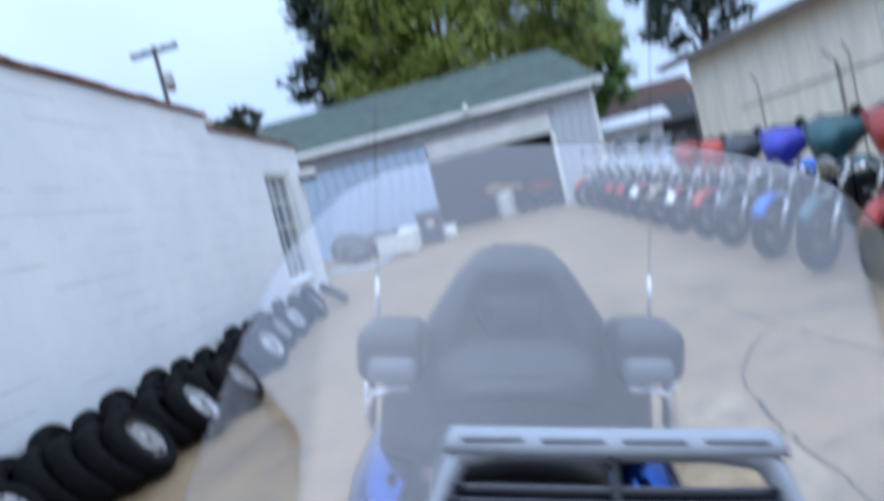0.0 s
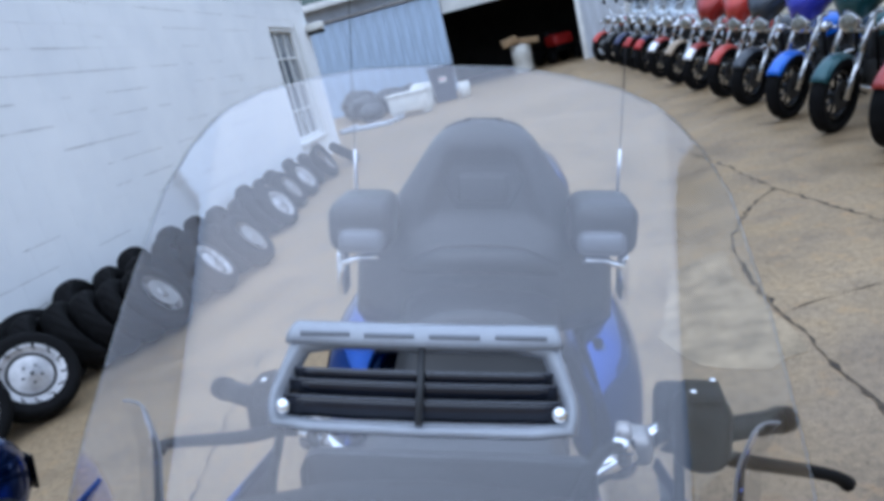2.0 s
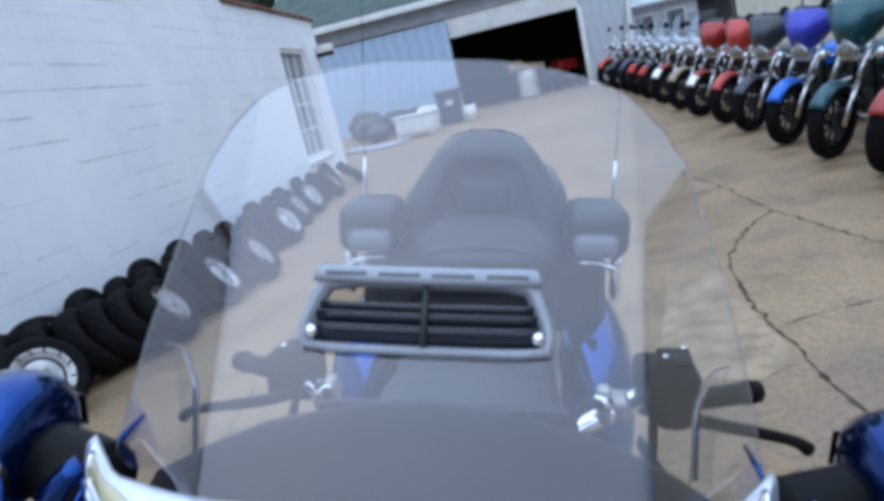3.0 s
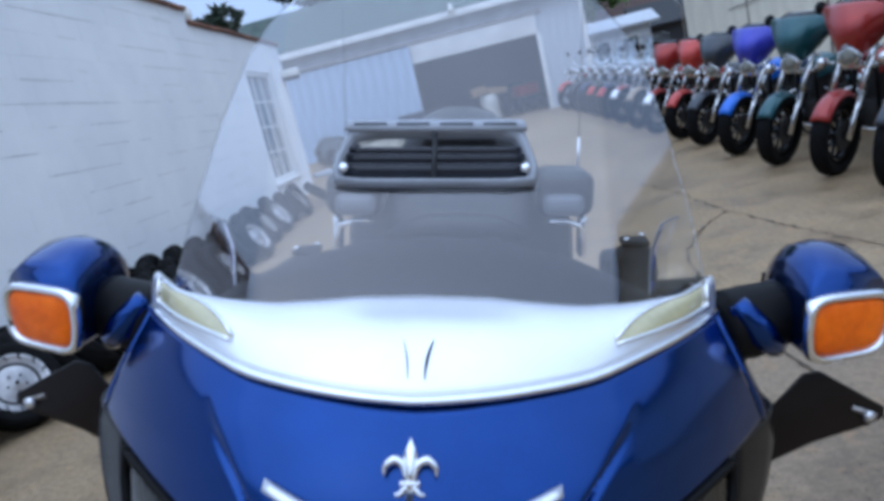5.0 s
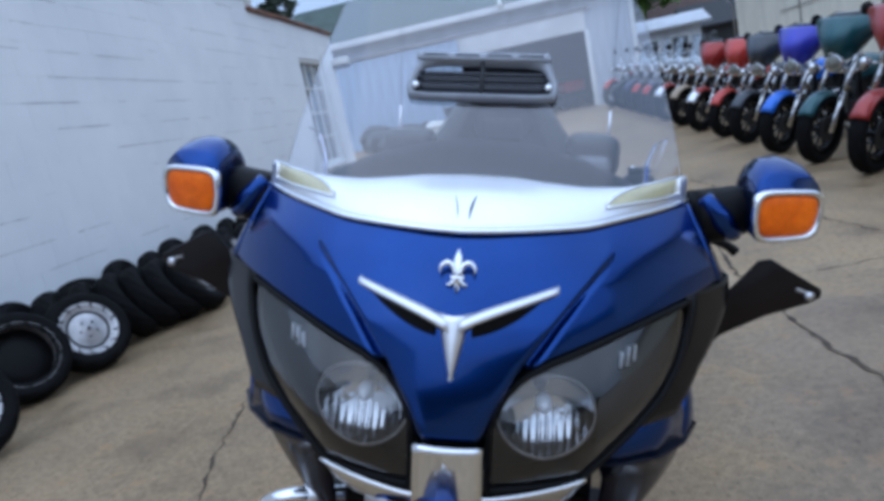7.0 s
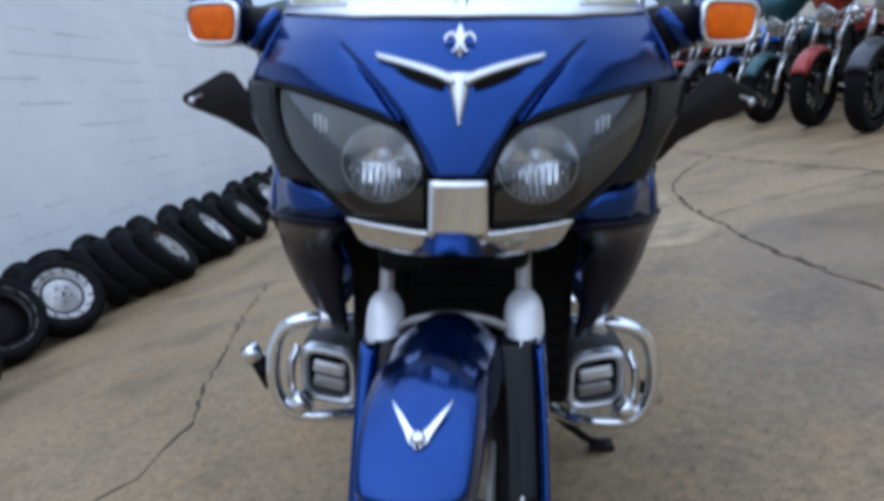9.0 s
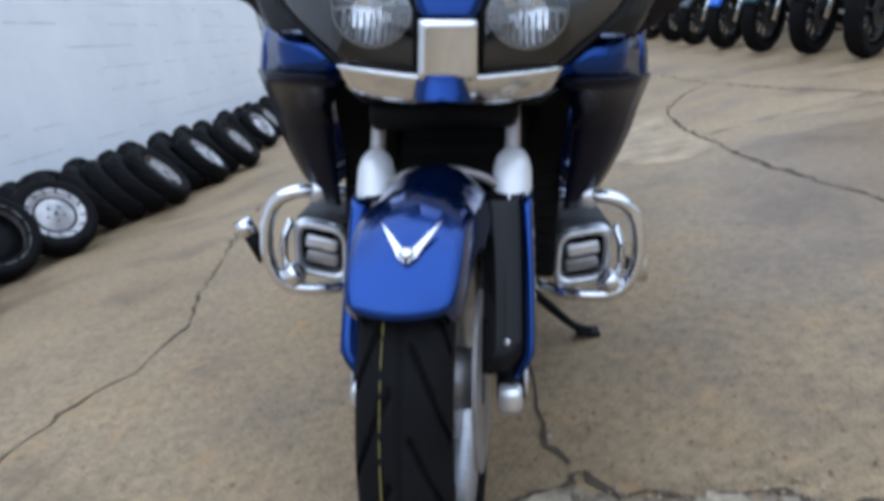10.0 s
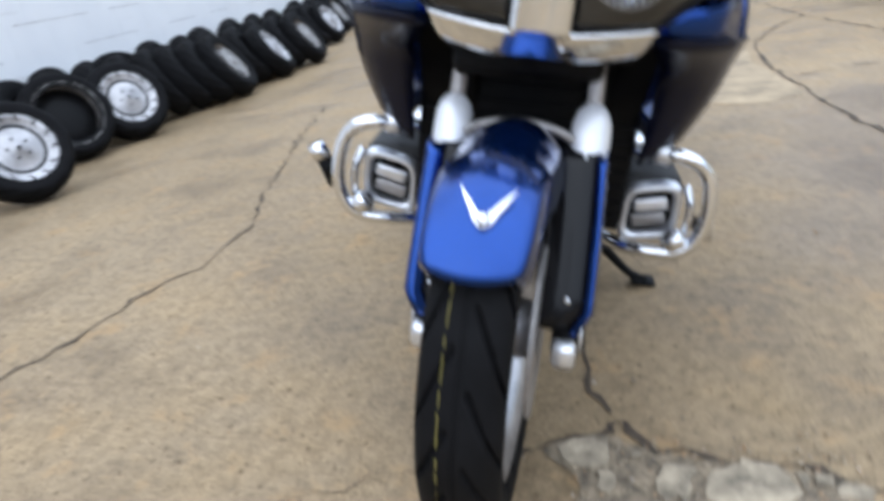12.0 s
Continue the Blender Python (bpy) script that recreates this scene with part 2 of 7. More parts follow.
MAT = {
    "concrete": concrete_material(),
    "block": painted_block_material(),
    "mortar": surface("crumbling_mortar", (0.52, 0.505, 0.50), 0.9, var=0.5, scale=5, fine=40, bump=0.5),
    "coping": surface("rusty_coping", (0.20, 0.09, 0.055), 0.75, var=0.5, scale=4, fine=30, bump=0.4),
    "crack": surface("dirt_in_crack", (0.07, 0.05, 0.033), 0.95, var=0.5, scale=9, fine=80, bump=0.5),
    "patch": surface("pale_patch_concrete", (0.335, 0.252, 0.158), 0.8, var=0.4, scale=7, fine=70, bump=0.4, world_space=True),
    "rubble": surface("broken_concrete", (0.36, 0.295, 0.21), 0.9, var=0.6, scale=22, fine=60, bump=0.8, bump_dist=0.006, world_space=True),
    "gravel": surface("wet_gravel_dirt", (0.235, 0.182, 0.122), 0.8, var=0.7, scale=30, fine=90, bump=1.0, bump_dist=0.008, world_space=True),
    "siding": surface("weathered_white_boards", (0.52, 0.55, 0.60), 0.6, var=0.2, scale=3, fine=30, bump=0.2),
    # grey for the glint painted along the clear air wing's edge
    "wing_glint_grey": surface("pale_edge_glint", (0.27, 0.275, 0.29), 0.4, var=0.15, scale=14, fine=90, bump=0.05),
    "door_metal": surface("blue_grey_door_panels", (0.40, 0.50, 0.64), 0.45, var=0.25, scale=2, fine=20, bump=0.15),
    "white_trim": surface("white_trim_paint", (0.74, 0.74, 0.72), 0.5, var=0.12, scale=3, fine=40, bump=0.1),
    "shingle": surface("green_shingles", (0.105, 0.140, 0.125), 0.85, var=0.3, scale=2, fine=25, bump=0.6, bump_dist=0.01),
    "brown_roof": surface("brown_shingles", (0.09, 0.05, 0.04), 0.85, var=0.3, scale=2, fine=25, bump=0.5),
    "dark_roof": surface("dark_tar_roof", (0.03, 0.032, 0.036), 0.8, var=0.3, scale=2, fine=25, bump=0.4),
    "cream": surface("cream_metal_siding", (0.80, 0.75, 0.62), 0.55, var=0.12, scale=2, fine=30, bump=0.1),
    # near-black lining puts the rooms' shade into the wall colour
    "interior": surface("shaded_room_lining", (0.035, 0.03, 0.028), 0.9, var=0.4, scale=3, fine=30),
    "pole": surface("grey_utility_pole", (0.10, 0.085, 0.07), 0.9, var=0.3, scale=4, fine=40, bump=0.4),
    "bark": surface("tree_bark", (0.08, 0.06, 0.045), 0.95, var=0.4, scale=6, fine=30, bump=0.8),
    "leaf": surface("tree_leaves", (0.19, 0.225, 0.035), 0.65, var=0.5, scale=1.2, fine=9, bump=0),
    "leaf_mid": surface("fresh_green_leaves", (0.10, 0.185, 0.035), 0.65, var=0.45, scale=1.2, fine=9, bump=0),
    "leaf_dark": surface("dark_tree_leaves", (0.02, 0.036, 0.018), 0.65, var=0.5, scale=1.2, fine=9, bump=0),
    "rubber": surface("tyre_rubber", (0.0065, 0.0065, 0.0072), 0.7, spec=0.09, var=0.35, scale=12, fine=90, bump=0.3, bump_dist=0.002),
    "alloy": surface("brushed_wheel_alloy", (0.46, 0.46, 0.48), 0.36, metal=0.85, var=0.4, scale=10, fine=120, bump=0.1),
    "painted_alloy": surface("silver_painted_wheel", (0.47, 0.46, 0.47), 0.42, metal=0.35, var=0.4, scale=9, fine=120, bump=0.1),
    "dull_alloy": surface("dull_cast_alloy", (0.38, 0.36, 0.35), 0.45, metal=0.7, var=0.3, scale=10, fine=90, bump=0.2),
    "chrome": surface("chrome_plate", (0.80, 0.81, 0.83), 0.07, metal=1.0, var=0.04, scale=8, fine=70, bump=0.0, rvar=0.03),
    "silver_paint": surface("bright_silver_paint", (0.72, 0.73, 0.76), 0.32, metal=0.25, var=0.06, scale=8, fine=70, bump=0.0, rvar=0.06),
    "dark_metal": surface("dark_oxidised_rim", (0.035, 0.034, 0.034), 0.6, metal=0.3, var=0.4, scale=12, fine=80, bump=0.3),
    "garnish": surface("satin_chrome", (0.80, 0.81, 0.84), 0.40, metal=0.9, var=0.04, scale=8, fine=70, bump=0.0, rvar=0.03),
    "satin": surface("satin_silver", (0.72, 0.73, 0.76), 0.3, metal=0.8, var=0.06, scale=8, fine=70, bump=0.0, rvar=0.06),
    "blue": paint("deep_blue_paint", (0.0036, 0.040, 0.205), 0.93, 0.15, 0.4),
    "lamp_mirror": surface("lamp_reflector_metal", (0.55, 0.56, 0.58), 0.12, metal=1.0, var=0.05, scale=8, fine=70, bump=0, rvar=0.03),
    "vent_slot": surface("mid_grey_plastic", (0.15, 0.16, 0.185), 0.45, var=0.15, scale=14, fine=140, bump=0.1, bump_dist=0.001),
    # for the added unseen wall: dark, so that low reflections stay dim
    "unseen_wall": surface("unseen_dark_wall", (0.075, 0.066, 0.06), 0.8, var=0.25, scale=1.5, fine=20, bump=0.3),
    "lamp_inner": surface("grey_lamp_housing", (0.006, 0.0062, 0.007), 0.4, metal=0.1, var=0.25, scale=14, fine=60, bump=0.1),
    "gloss_black": surface("gloss_black_plastic", (0.005, 0.005, 0.006), 0.2, spec=0.22, var=0.1, scale=9, fine=60, bump=0),
    # the blue paint as it looks in shade, for the cowl fronts
    "shaded_blue": surface("shaded_blue_gloss", (0.002, 0.0035, 0.014), 0.22, spec=0.22, var=0.1, scale=9, fine=60, bump=0),
    "pale_plastic": surface("pale_grey_plastic", (0.27, 0.29, 0.33), 0.33, spec=0.8, var=0.15, scale=14, fine=140, bump=0.2, bump_dist=0.001),
    "black_plastic": surface("black_plastic", (0.004, 0.004, 0.0045), 0.5, spec=0.12, var=0.3, scale=14, fine=120, bump=0, bump_dist=0.0005),
    "grey_plastic": surface("grey_plastic", (0.03, 0.032, 0.036), 0.5, spec=0.3, var=0.2, scale=14, fine=140, bump=0, bump_dist=0.0005),
    "vinyl": surface("black_seat_vinyl", (0.014, 0.014, 0.016), 0.42, spec=0.45, var=0.3, scale=8, fine=60, bump=0.03, bump_dist=0.0006),
    "bracket": surface("brown_black_acrylic", (0.010, 0.007, 0.0065), 0.3, spec=0.2, var=0.2, scale=9, fine=60, bump=0.05),
    "amber": surface("amber_lens", (1.0, 0.145, 0.004), 0.35, var=0.3, scale=26, fine=120, bump=0.5, bump_dist=0.003, coat=0.12, spec=0.12),
    "cream_lens": surface("cream_marker_lens", (0.50, 0.46, 0.27), 0.2, var=0.1, scale=30, fine=120, bump=0.3, coat=1.0),
    "yellow": surface("yellow_tyre_mark", (0.26, 0.22, 0.06), 0.6, var=0.2, scale=30, fine=90),
    "shield": clear("windshield_acrylic", (0.93, 0.94, 0.96), 1.7, 0.05, 1.7, (0.96, 0.95, 1.0)),
    "smoked_slat": surface("smoked_gloss_plastic", (0.010, 0.012, 0.020), 0.14, spec=0.55, var=0.2, scale=20, fine=120, bump=0, rvar=0.06),
    "lamp_glass": clear("headlamp_glass", (0.95, 0.96, 0.97), 1.3, 0.03, 1.55),
    "window_glass": surface("dusty_window_glass", (0.10, 0.12, 0.14), 0.12, var=0.2, scale=3, fine=30, bump=0.05, coat=1.0),
    "trash_bag": surface("black_trash_bag", (0.02, 0.021, 0.024), 0.32, var=0.3, scale=6, fine=25, bump=0.8, bump_dist=0.02),
    "white_plastic": surface("white_plastic", (0.70, 0.69, 0.64), 0.45, var=0.15, scale=5, fine=40),
    "cardboard": surface("cardboard", (0.36, 0.24, 0.13), 0.85, var=0.2, scale=5, fine=40),
    "navy": surface("navy_bin_plastic", (0.03, 0.035, 0.06), 0.5, var=0.2, scale=5, fine=40),
    "red_plastic": surface("red_paint_dull", (0.42, 0.02, 0.018), 0.4, var=0.2, scale=8, fine=60),
    "far": surface("far_trees", (0.05, 0.075, 0.035), 0.9, var=0.4, scale=0.2, fine=2),
}


# ---- mesh helpers ----
def part(name, bm, material, parent=None, label="", smooth=True):
    me = bpy.data.meshes.new(name)
    bmesh.ops.recalc_face_normals(bm, faces=bm.faces)
    bm.to_mesh(me)
    bm.free()
    me.materials.append(MAT[material] if isinstance(material, str) else material)
    if smooth:
        me.shade_smooth()
    ob = new(name, me)
    if parent:
        ob.parent = parent
    if label:
        tagged(ob, label)
    return ob


def empty(name, m, label, category, group="", kind=""):
    ob = new(name)
    ob.empty_display_size = 0.1
    ob.matrix_world = m
    return tagged(ob, label, category, group, kind)


def box(size, at=(0, 0, 0), bevel=0.0, m=None, seg=2):
    bm = bmesh.new()
    bmesh.ops.create_cube(bm, size=1.0)
    bmesh.ops.scale(bm, vec=size, verts=bm.verts)
    if bevel:
        bmesh.ops.bevel(bm, geom=list(bm.edges), offset=bevel, segments=seg, affect="EDGES", profile=0.5)
    bmesh.ops.translate(bm, vec=at, verts=bm.verts)
    if m is not None:
        bmesh.ops.transform(bm, matrix=m, verts=bm.verts)
    return bm


def joined(*bms):
    """Several bmeshes of one part as one."""
    out = bmesh.new()
    for b in bms:
        me = bpy.data.meshes.new("tmp")
        b.to_mesh(me)
        b.free()
        out.from_mesh(me)
        bpy.data.meshes.remove(me)
    return out


def sheet(rows, closed=False, cap=False):
    """A surface through rows of points; closed: the rows run round."""
    bm = bmesh.new()
    vs = [[bm.verts.new(p) for p in r] for r in rows]
    n = len(rows[0])
    for a, b in zip(vs, vs[1:]):
        for i in range(n if closed else n - 1):
            j = (i + 1) % n
            bm.faces.new((a[i], a[j], b[j], b[i]))
    if cap and closed:
        bm.faces.new(vs[0])
        bm.faces.new(vs[-1][::-1])
    return bm


def thick(bm, d):
    """Give a sheet a thickness d behind it."""
    bmesh.ops.recalc_face_normals(bm, faces=bm.faces)
    bmesh.ops.solidify(bm, geom=list(bm.faces), thickness=d)
    return bm


def tube(points, radius, n=10, cap=True, smooth_steps=0):
    """A round tube along points; radius one number or one for each point."""
    pts = [Vector(p) for p in points]
    rad = list(radius) if isinstance(radius, (list, tuple)) else [radius] * len(pts)
    if smooth_steps:
        fine, fr = [], []
        for i in range(len(pts) - 1):
            p0, p1, p2, p3 = pts[max(i - 1, 0)], pts[i], pts[i + 1], pts[min(i + 2, len(pts) - 1)]
            for k in range(smooth_steps):
                t = k / smooth_steps
                fine.append(0.5 * ((2 * p1) + (p2 - p0) * t + (2 * p0 - 5 * p1 + 4 * p2 - p3) * t * t + (3 * p1 - p0 - 3 * p2 + p3) * t ** 3))
                fr.append(rad[i] * (1 - t) + rad[i + 1] * t)
        pts, rad = fine + [pts[-1]], fr + [rad[-1]]
    up, rows = None, []
    for i, p in enumerate(pts):
        d = (pts[min(i + 1, len(pts) - 1)] - pts[max(i - 1, 0)]).normalized()
        if up is None:
            up = d.orthogonal().normalized()
        up = (up - d * up.dot(d)).normalized()
        side = d.cross(up)
        rows.append([p + rad[i] * (math.cos(a) * up + math.sin(a) * side) for a in (2 * math.pi * k / n for k in range(n))])
    return sheet(rows, closed=True, cap=cap)


def lathe(profile, n=32, m=None, closed=False):
    """Turn a profile of (radius, along x) round the x axis."""
    rows = [[(a, r * math.cos(2 * math.pi * k / n), r * math.sin(2 * math.pi * k / n)) for k in range(n)] for r, a in profile]
    if closed:
        rows.append(rows[0])
    bm = sheet(rows, closed=True, cap=not closed)
    bmesh.ops.remove_doubles(bm, verts=bm.verts, dist=1e-5)
    if m is not None:
        bmesh.ops.transform(bm, matrix=m, verts=bm.verts)
    return bm


def plate(outline, d, m=None, bevel=0.0, holes=()):
    """A flat outline of (x, y) points, d thick along z."""
    bm = bmesh.new()
    f = bm.faces.new([bm.verts.new((x, y, 0)) for x, y in outline])
    ex = bmesh.ops.extrude_face_region(bm, geom=[f])
    bmesh.ops.translate(bm, vec=(0, 0, d), verts=[g for g in ex["geom"] if isinstance(g, bmesh.types.BMVert)])
    if bevel:
        bmesh.ops.bevel(bm, geom=list(bm.edges), offset=bevel, segments=2, affect="EDGES", profile=0.5)
    if m is not None:
        bmesh.ops.transform(bm, matrix=m, verts=bm.verts)
    return bm


def mirror_x(bm):
    bmesh.ops.scale(bm, vec=(-1, 1, 1), verts=bm.verts)
    bmesh.ops.reverse_faces(bm, faces=bm.faces)
    return bm


def lerp(table, v):
    """A value between the rows (v, value) of a table."""
    if v <= table[0][0]:
        return table[0][1]
    for (a, x), (b, y) in zip(table, table[1:]):
        if v <= b:
            return x + (y - x) * (v - a) / (b - a)
    return table[-1][1]


# ---- ground ----
def ground_z(x, y):
    """The yard lies level by the motorcycle and rises gently towards the shed."""
    t = min(max((y - 8.0) / 11.0, 0.0), 1.0)
    return 0.44 * t * t * (3 - 2 * t)


def ground():
    far = [-2500, -600, -150, -60]
    xs = far + [-30 + 0.75 * i for i in range(81)] + [60, 150, 600, 2500]
    ys = far + [-20 + 0.75 * i for i in range(81)] + [60, 150, 600, 2500]
    bm = sheet([[(x, y, ground_z(x, y)) for x in xs] for y in ys])
    return tagged(part("ground", bm, "concrete"), "tan worn concrete yard with stains and cracks", "ground", kind="structure")


GROUND = ground()


def crack(points, width, seed, stray=0.010):
    """A ragged dark joint that follows the points on the ground."""
    rnd = random.Random(seed)
    pts = [Vector((x, y, 0)) for x, y in points]
    left, right = [], []
    for a, b in zip(pts, pts[1:]):
        k = max(2, int((b - a).length / 0.05))
        side = Vector((-(b - a).y, (b - a).x, 0)).normalized()
        for i in range(k):
            p = a.lerp(b, i / k) + side * rnd.gauss(0, stray)
            w = width * (0.12 + 0.95 * rnd.random() ** (160 * stray))
            for out, s in ((left, w), (right, -w)):
                q = p + side * s
                out.append((q.x, q.y, ground_z(q.x, q.y) + 0.003))
    return sheet([left, right])


crack_lines = [
    ([(1.59, 5.05), (1.36, 4.72), (1.16, 4.25), (1.07, 3.90), (1.06, 3.35), (1.09, 3.02), (1.12, 2.68), (1.12, 2.46), (1.17, 2.15), (1.24, 1.78), (1.30, 1.5), (1.5, 0.9), (2.0, 0.2)], 0.014),
    ([(1.24, 7.08), (1.46, 6.1), (1.59, 5.05), (1.69, 4.69), (1.80, 4.22), (2.07, 3.35), (2.6, 2.3), (3.5, 1.0)], 0.012),
    ([(1.09, 3.02), (1.28, 3.11), (1.52, 3.17), (2.4, 3.4)], 0.005),
    ([(-1.65, 3.5), (-1.588, 3.19), (-1.47, 2.62), (-1.36, 2.25), (-1.29, 1.90), (-1.22, 1.68), (-1.11, 1.37), (-1.128, 1.18), (-1.11, 1.06), (-1.16, 0.97), (-1.22, 0.86), (-1.25, 0.70), (-1.26, 0.57), (-1.4, 0.3), (-1.9, -0.1)], 0.010),
    ([(0.125, 0.90), (0.149, 0.705), (0.163, 0.567), (0.177, 0.435), (0.186, 0.358), (0.210, 0.325), (0.237, 0.257)], 0.008),
    ([(0.06, 0.15), (0.09, 0.174), (0.159, 0.219), (0.223, 0.236), (0.242, 0.262), (0.272, 0.214), (0.353, 0.176), (0.434, 0.170), (0.493, 0.167), (0.56, 0.145), (0.636, 0.125), (0.69, 0.118), (1.0, 0.13)], 0.012),
    ([(0.592, 0.018), (0.588, -0.02), (0.580, -0.055), (0.565, -0.11), (0.552, -0.145), (0.53, -0.25), (0.51, -0.4)], 0.015),
    ([(-0.02, 0.14), (-0.15, 0.10), (-0.29, 0.04), (-0.46, -0.05), (-0.8, -0.2)], 0.0022),
]
for pts, w in crack_lines:
    part("crack", crack(pts, w, len(pts), 0.003 if w == 0.008 else 0.010), "crack", GROUND, smooth=False)


# ---- white masonry wall along the yard ----
WALL = empty("wall_west", pose(-3.2, 0, 0, 0, 0, 4.57), "white painted block wall with brown coping", "wall", kind="structure")
WIN = (10.95, 12.35, 0.6, 2.48)  # along, along, sill, head


def wall_body():
    t = 0.25
    segs = [(-9.0, 9.0, -0.3, 3.2), (9.0, WIN[0], -0.3, 3.03), (WIN[0], WIN[1], -0.3, WIN[2]), (WIN[0], WIN[1], WIN[3], 3.03), (WIN[1], 13.3, -0.3, 3.03)]
    return joined(*[box((t, b - a, h - z), (-t / 2, (a + b) / 2, (z + h) / 2)) for a, b, z, h in segs])


part("wall_body", wall_body(), "block", WALL, smooth=False)


def coping():
    rnd = random.Random(4)
    bms = []
    for a, b, h in ((-9.0, 9.0, 3.2), (9.0, 13.35, 3.03)):
        y = a
        while y < b:
            n = min(rnd.uniform(0.28, 0.42), b - y)
            bms.append(box((0.34, n - 0.008, 0.05), (-0.11, y + n / 2, h + 0.026 + rnd.uniform(-0.006, 0.012)), 0.008, seg=1))
            y += n
    return joined(*bms)


part("coping", coping(), "coping", WALL, "brown weathered coping tiles", smooth=False)
# white cap where the roofline steps down
part("coping_cap", lathe([(0.0, -0.16), (0.09, -0.15), (0.14, -0.06), (0.15, 0.05), (0.10, 0.15), (0.0, 0.16)], 20, pose(-0.10, 9.12, 3.18, 0, 0, 90)), "white_trim", WALL, "white rounded end cap")


def wall_window():
    a, b, z0, z1 = WIN
    w = empty("window_1", WALL.matrix_world @ pose(0, (a + b) / 2, z0), "white framed window with small panes in the wall", "window", kind="structure")
    wd, ht = b - a, z1 - z0
    fr = [box((0.10, 0.07, ht), (-0.08, s * (wd / 2 - 0.035), ht / 2), 0.006) for s in (-1, 1)]
    fr += [box((0.10, wd - 0.14, 0.07), (-0.08, 0, zz), 0.006) for zz in (0.035, ht - 0.035)]
    part("window_frame", joined(*fr), "white_trim", w)
    part("window_sill", box((0.18, wd + 0.1, 0.06), (0.0, 0, -0.032), 0.008), "white_trim", w)
    bars = [box((0.04, 0.03, ht - 0.15), (-0.09, k * (wd - 0.14) / 3 - (wd - 0.14) / 6 * 1, ht / 2), 0.004) for k in (0, 1)]
    bars += [box((0.036, wd - 0.15, 0.03), (-0.09, 0, 0.07 + (ht - 0.14) * k / 4), 0.004) for k in (1, 2, 3)]
    part("glazing_bar", joined(*bars), "white_trim", w)
    for i in range(3):
        for k in range(4):
            part("pane", box((0.006, (wd - 0.16) / 3 - 0.012, (ht - 0.16) / 4 - 0.012), (-0.10, -(wd - 0.14) / 3 + i * (wd - 0.14) / 3, 0.07 + (ht - 0.14) * (k + 0.5) / 4)), "window_glass", w, smooth=False)
    part("trim_board", box((0.03, 0.13, ht + 0.2), (0.017, wd / 2 + 0.07, ht / 2), 0.005), "white_trim", w)


wall_window()
# near-black room behind the window, its shade put into the colour
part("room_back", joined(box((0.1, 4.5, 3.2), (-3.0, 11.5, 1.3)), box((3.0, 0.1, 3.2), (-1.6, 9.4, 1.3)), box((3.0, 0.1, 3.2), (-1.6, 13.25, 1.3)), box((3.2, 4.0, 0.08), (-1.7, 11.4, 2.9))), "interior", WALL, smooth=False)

def wall_lamp():
    w = empty("wall_lamp", WALL.matrix_world @ pose(0.16, 13.2, 2.42), "white box lamp with a black underside on the wall's end", "lamp")
    part("housing", box((0.32, 0.22, 0.14), (0, 0, 0.06), 0.02), "white_plastic", w)
    part("underside", box((0.30, 0.20, 0.06), (0, 0, -0.042), 0.01), "black_plastic", w)


wall_lamp()

# ---- shed with the open bay ----
SY, SB = 19.2, 0.30
SHED = empty("shed", pose(0, SY, SB), "grey white boarded shed with an open bay and green roof", "shed")


def boards(x0, x1, z0, z1, y, step, seed, d=0.02):
    rnd = random.Random(seed)
    out, x = [], x0
    while x < x1 - 0.01:
        w = min(step, x1 - x)
        out.append(((x + w / 2, y + rnd.uniform(-0.004, 0.004), (z0 + z1) / 2), (w - 0.008, d, z1 - z0)))
        x += w
    return out


def unit_mesh(name, material, bevel=0.0):
    me = bpy.data.meshes.new(name)
    b = box((1, 1, 1), (0, 0, 0), bevel, seg=1)
    b.to_mesh(me)
    b.free()
    me.materials.append(MAT[material])
    return me


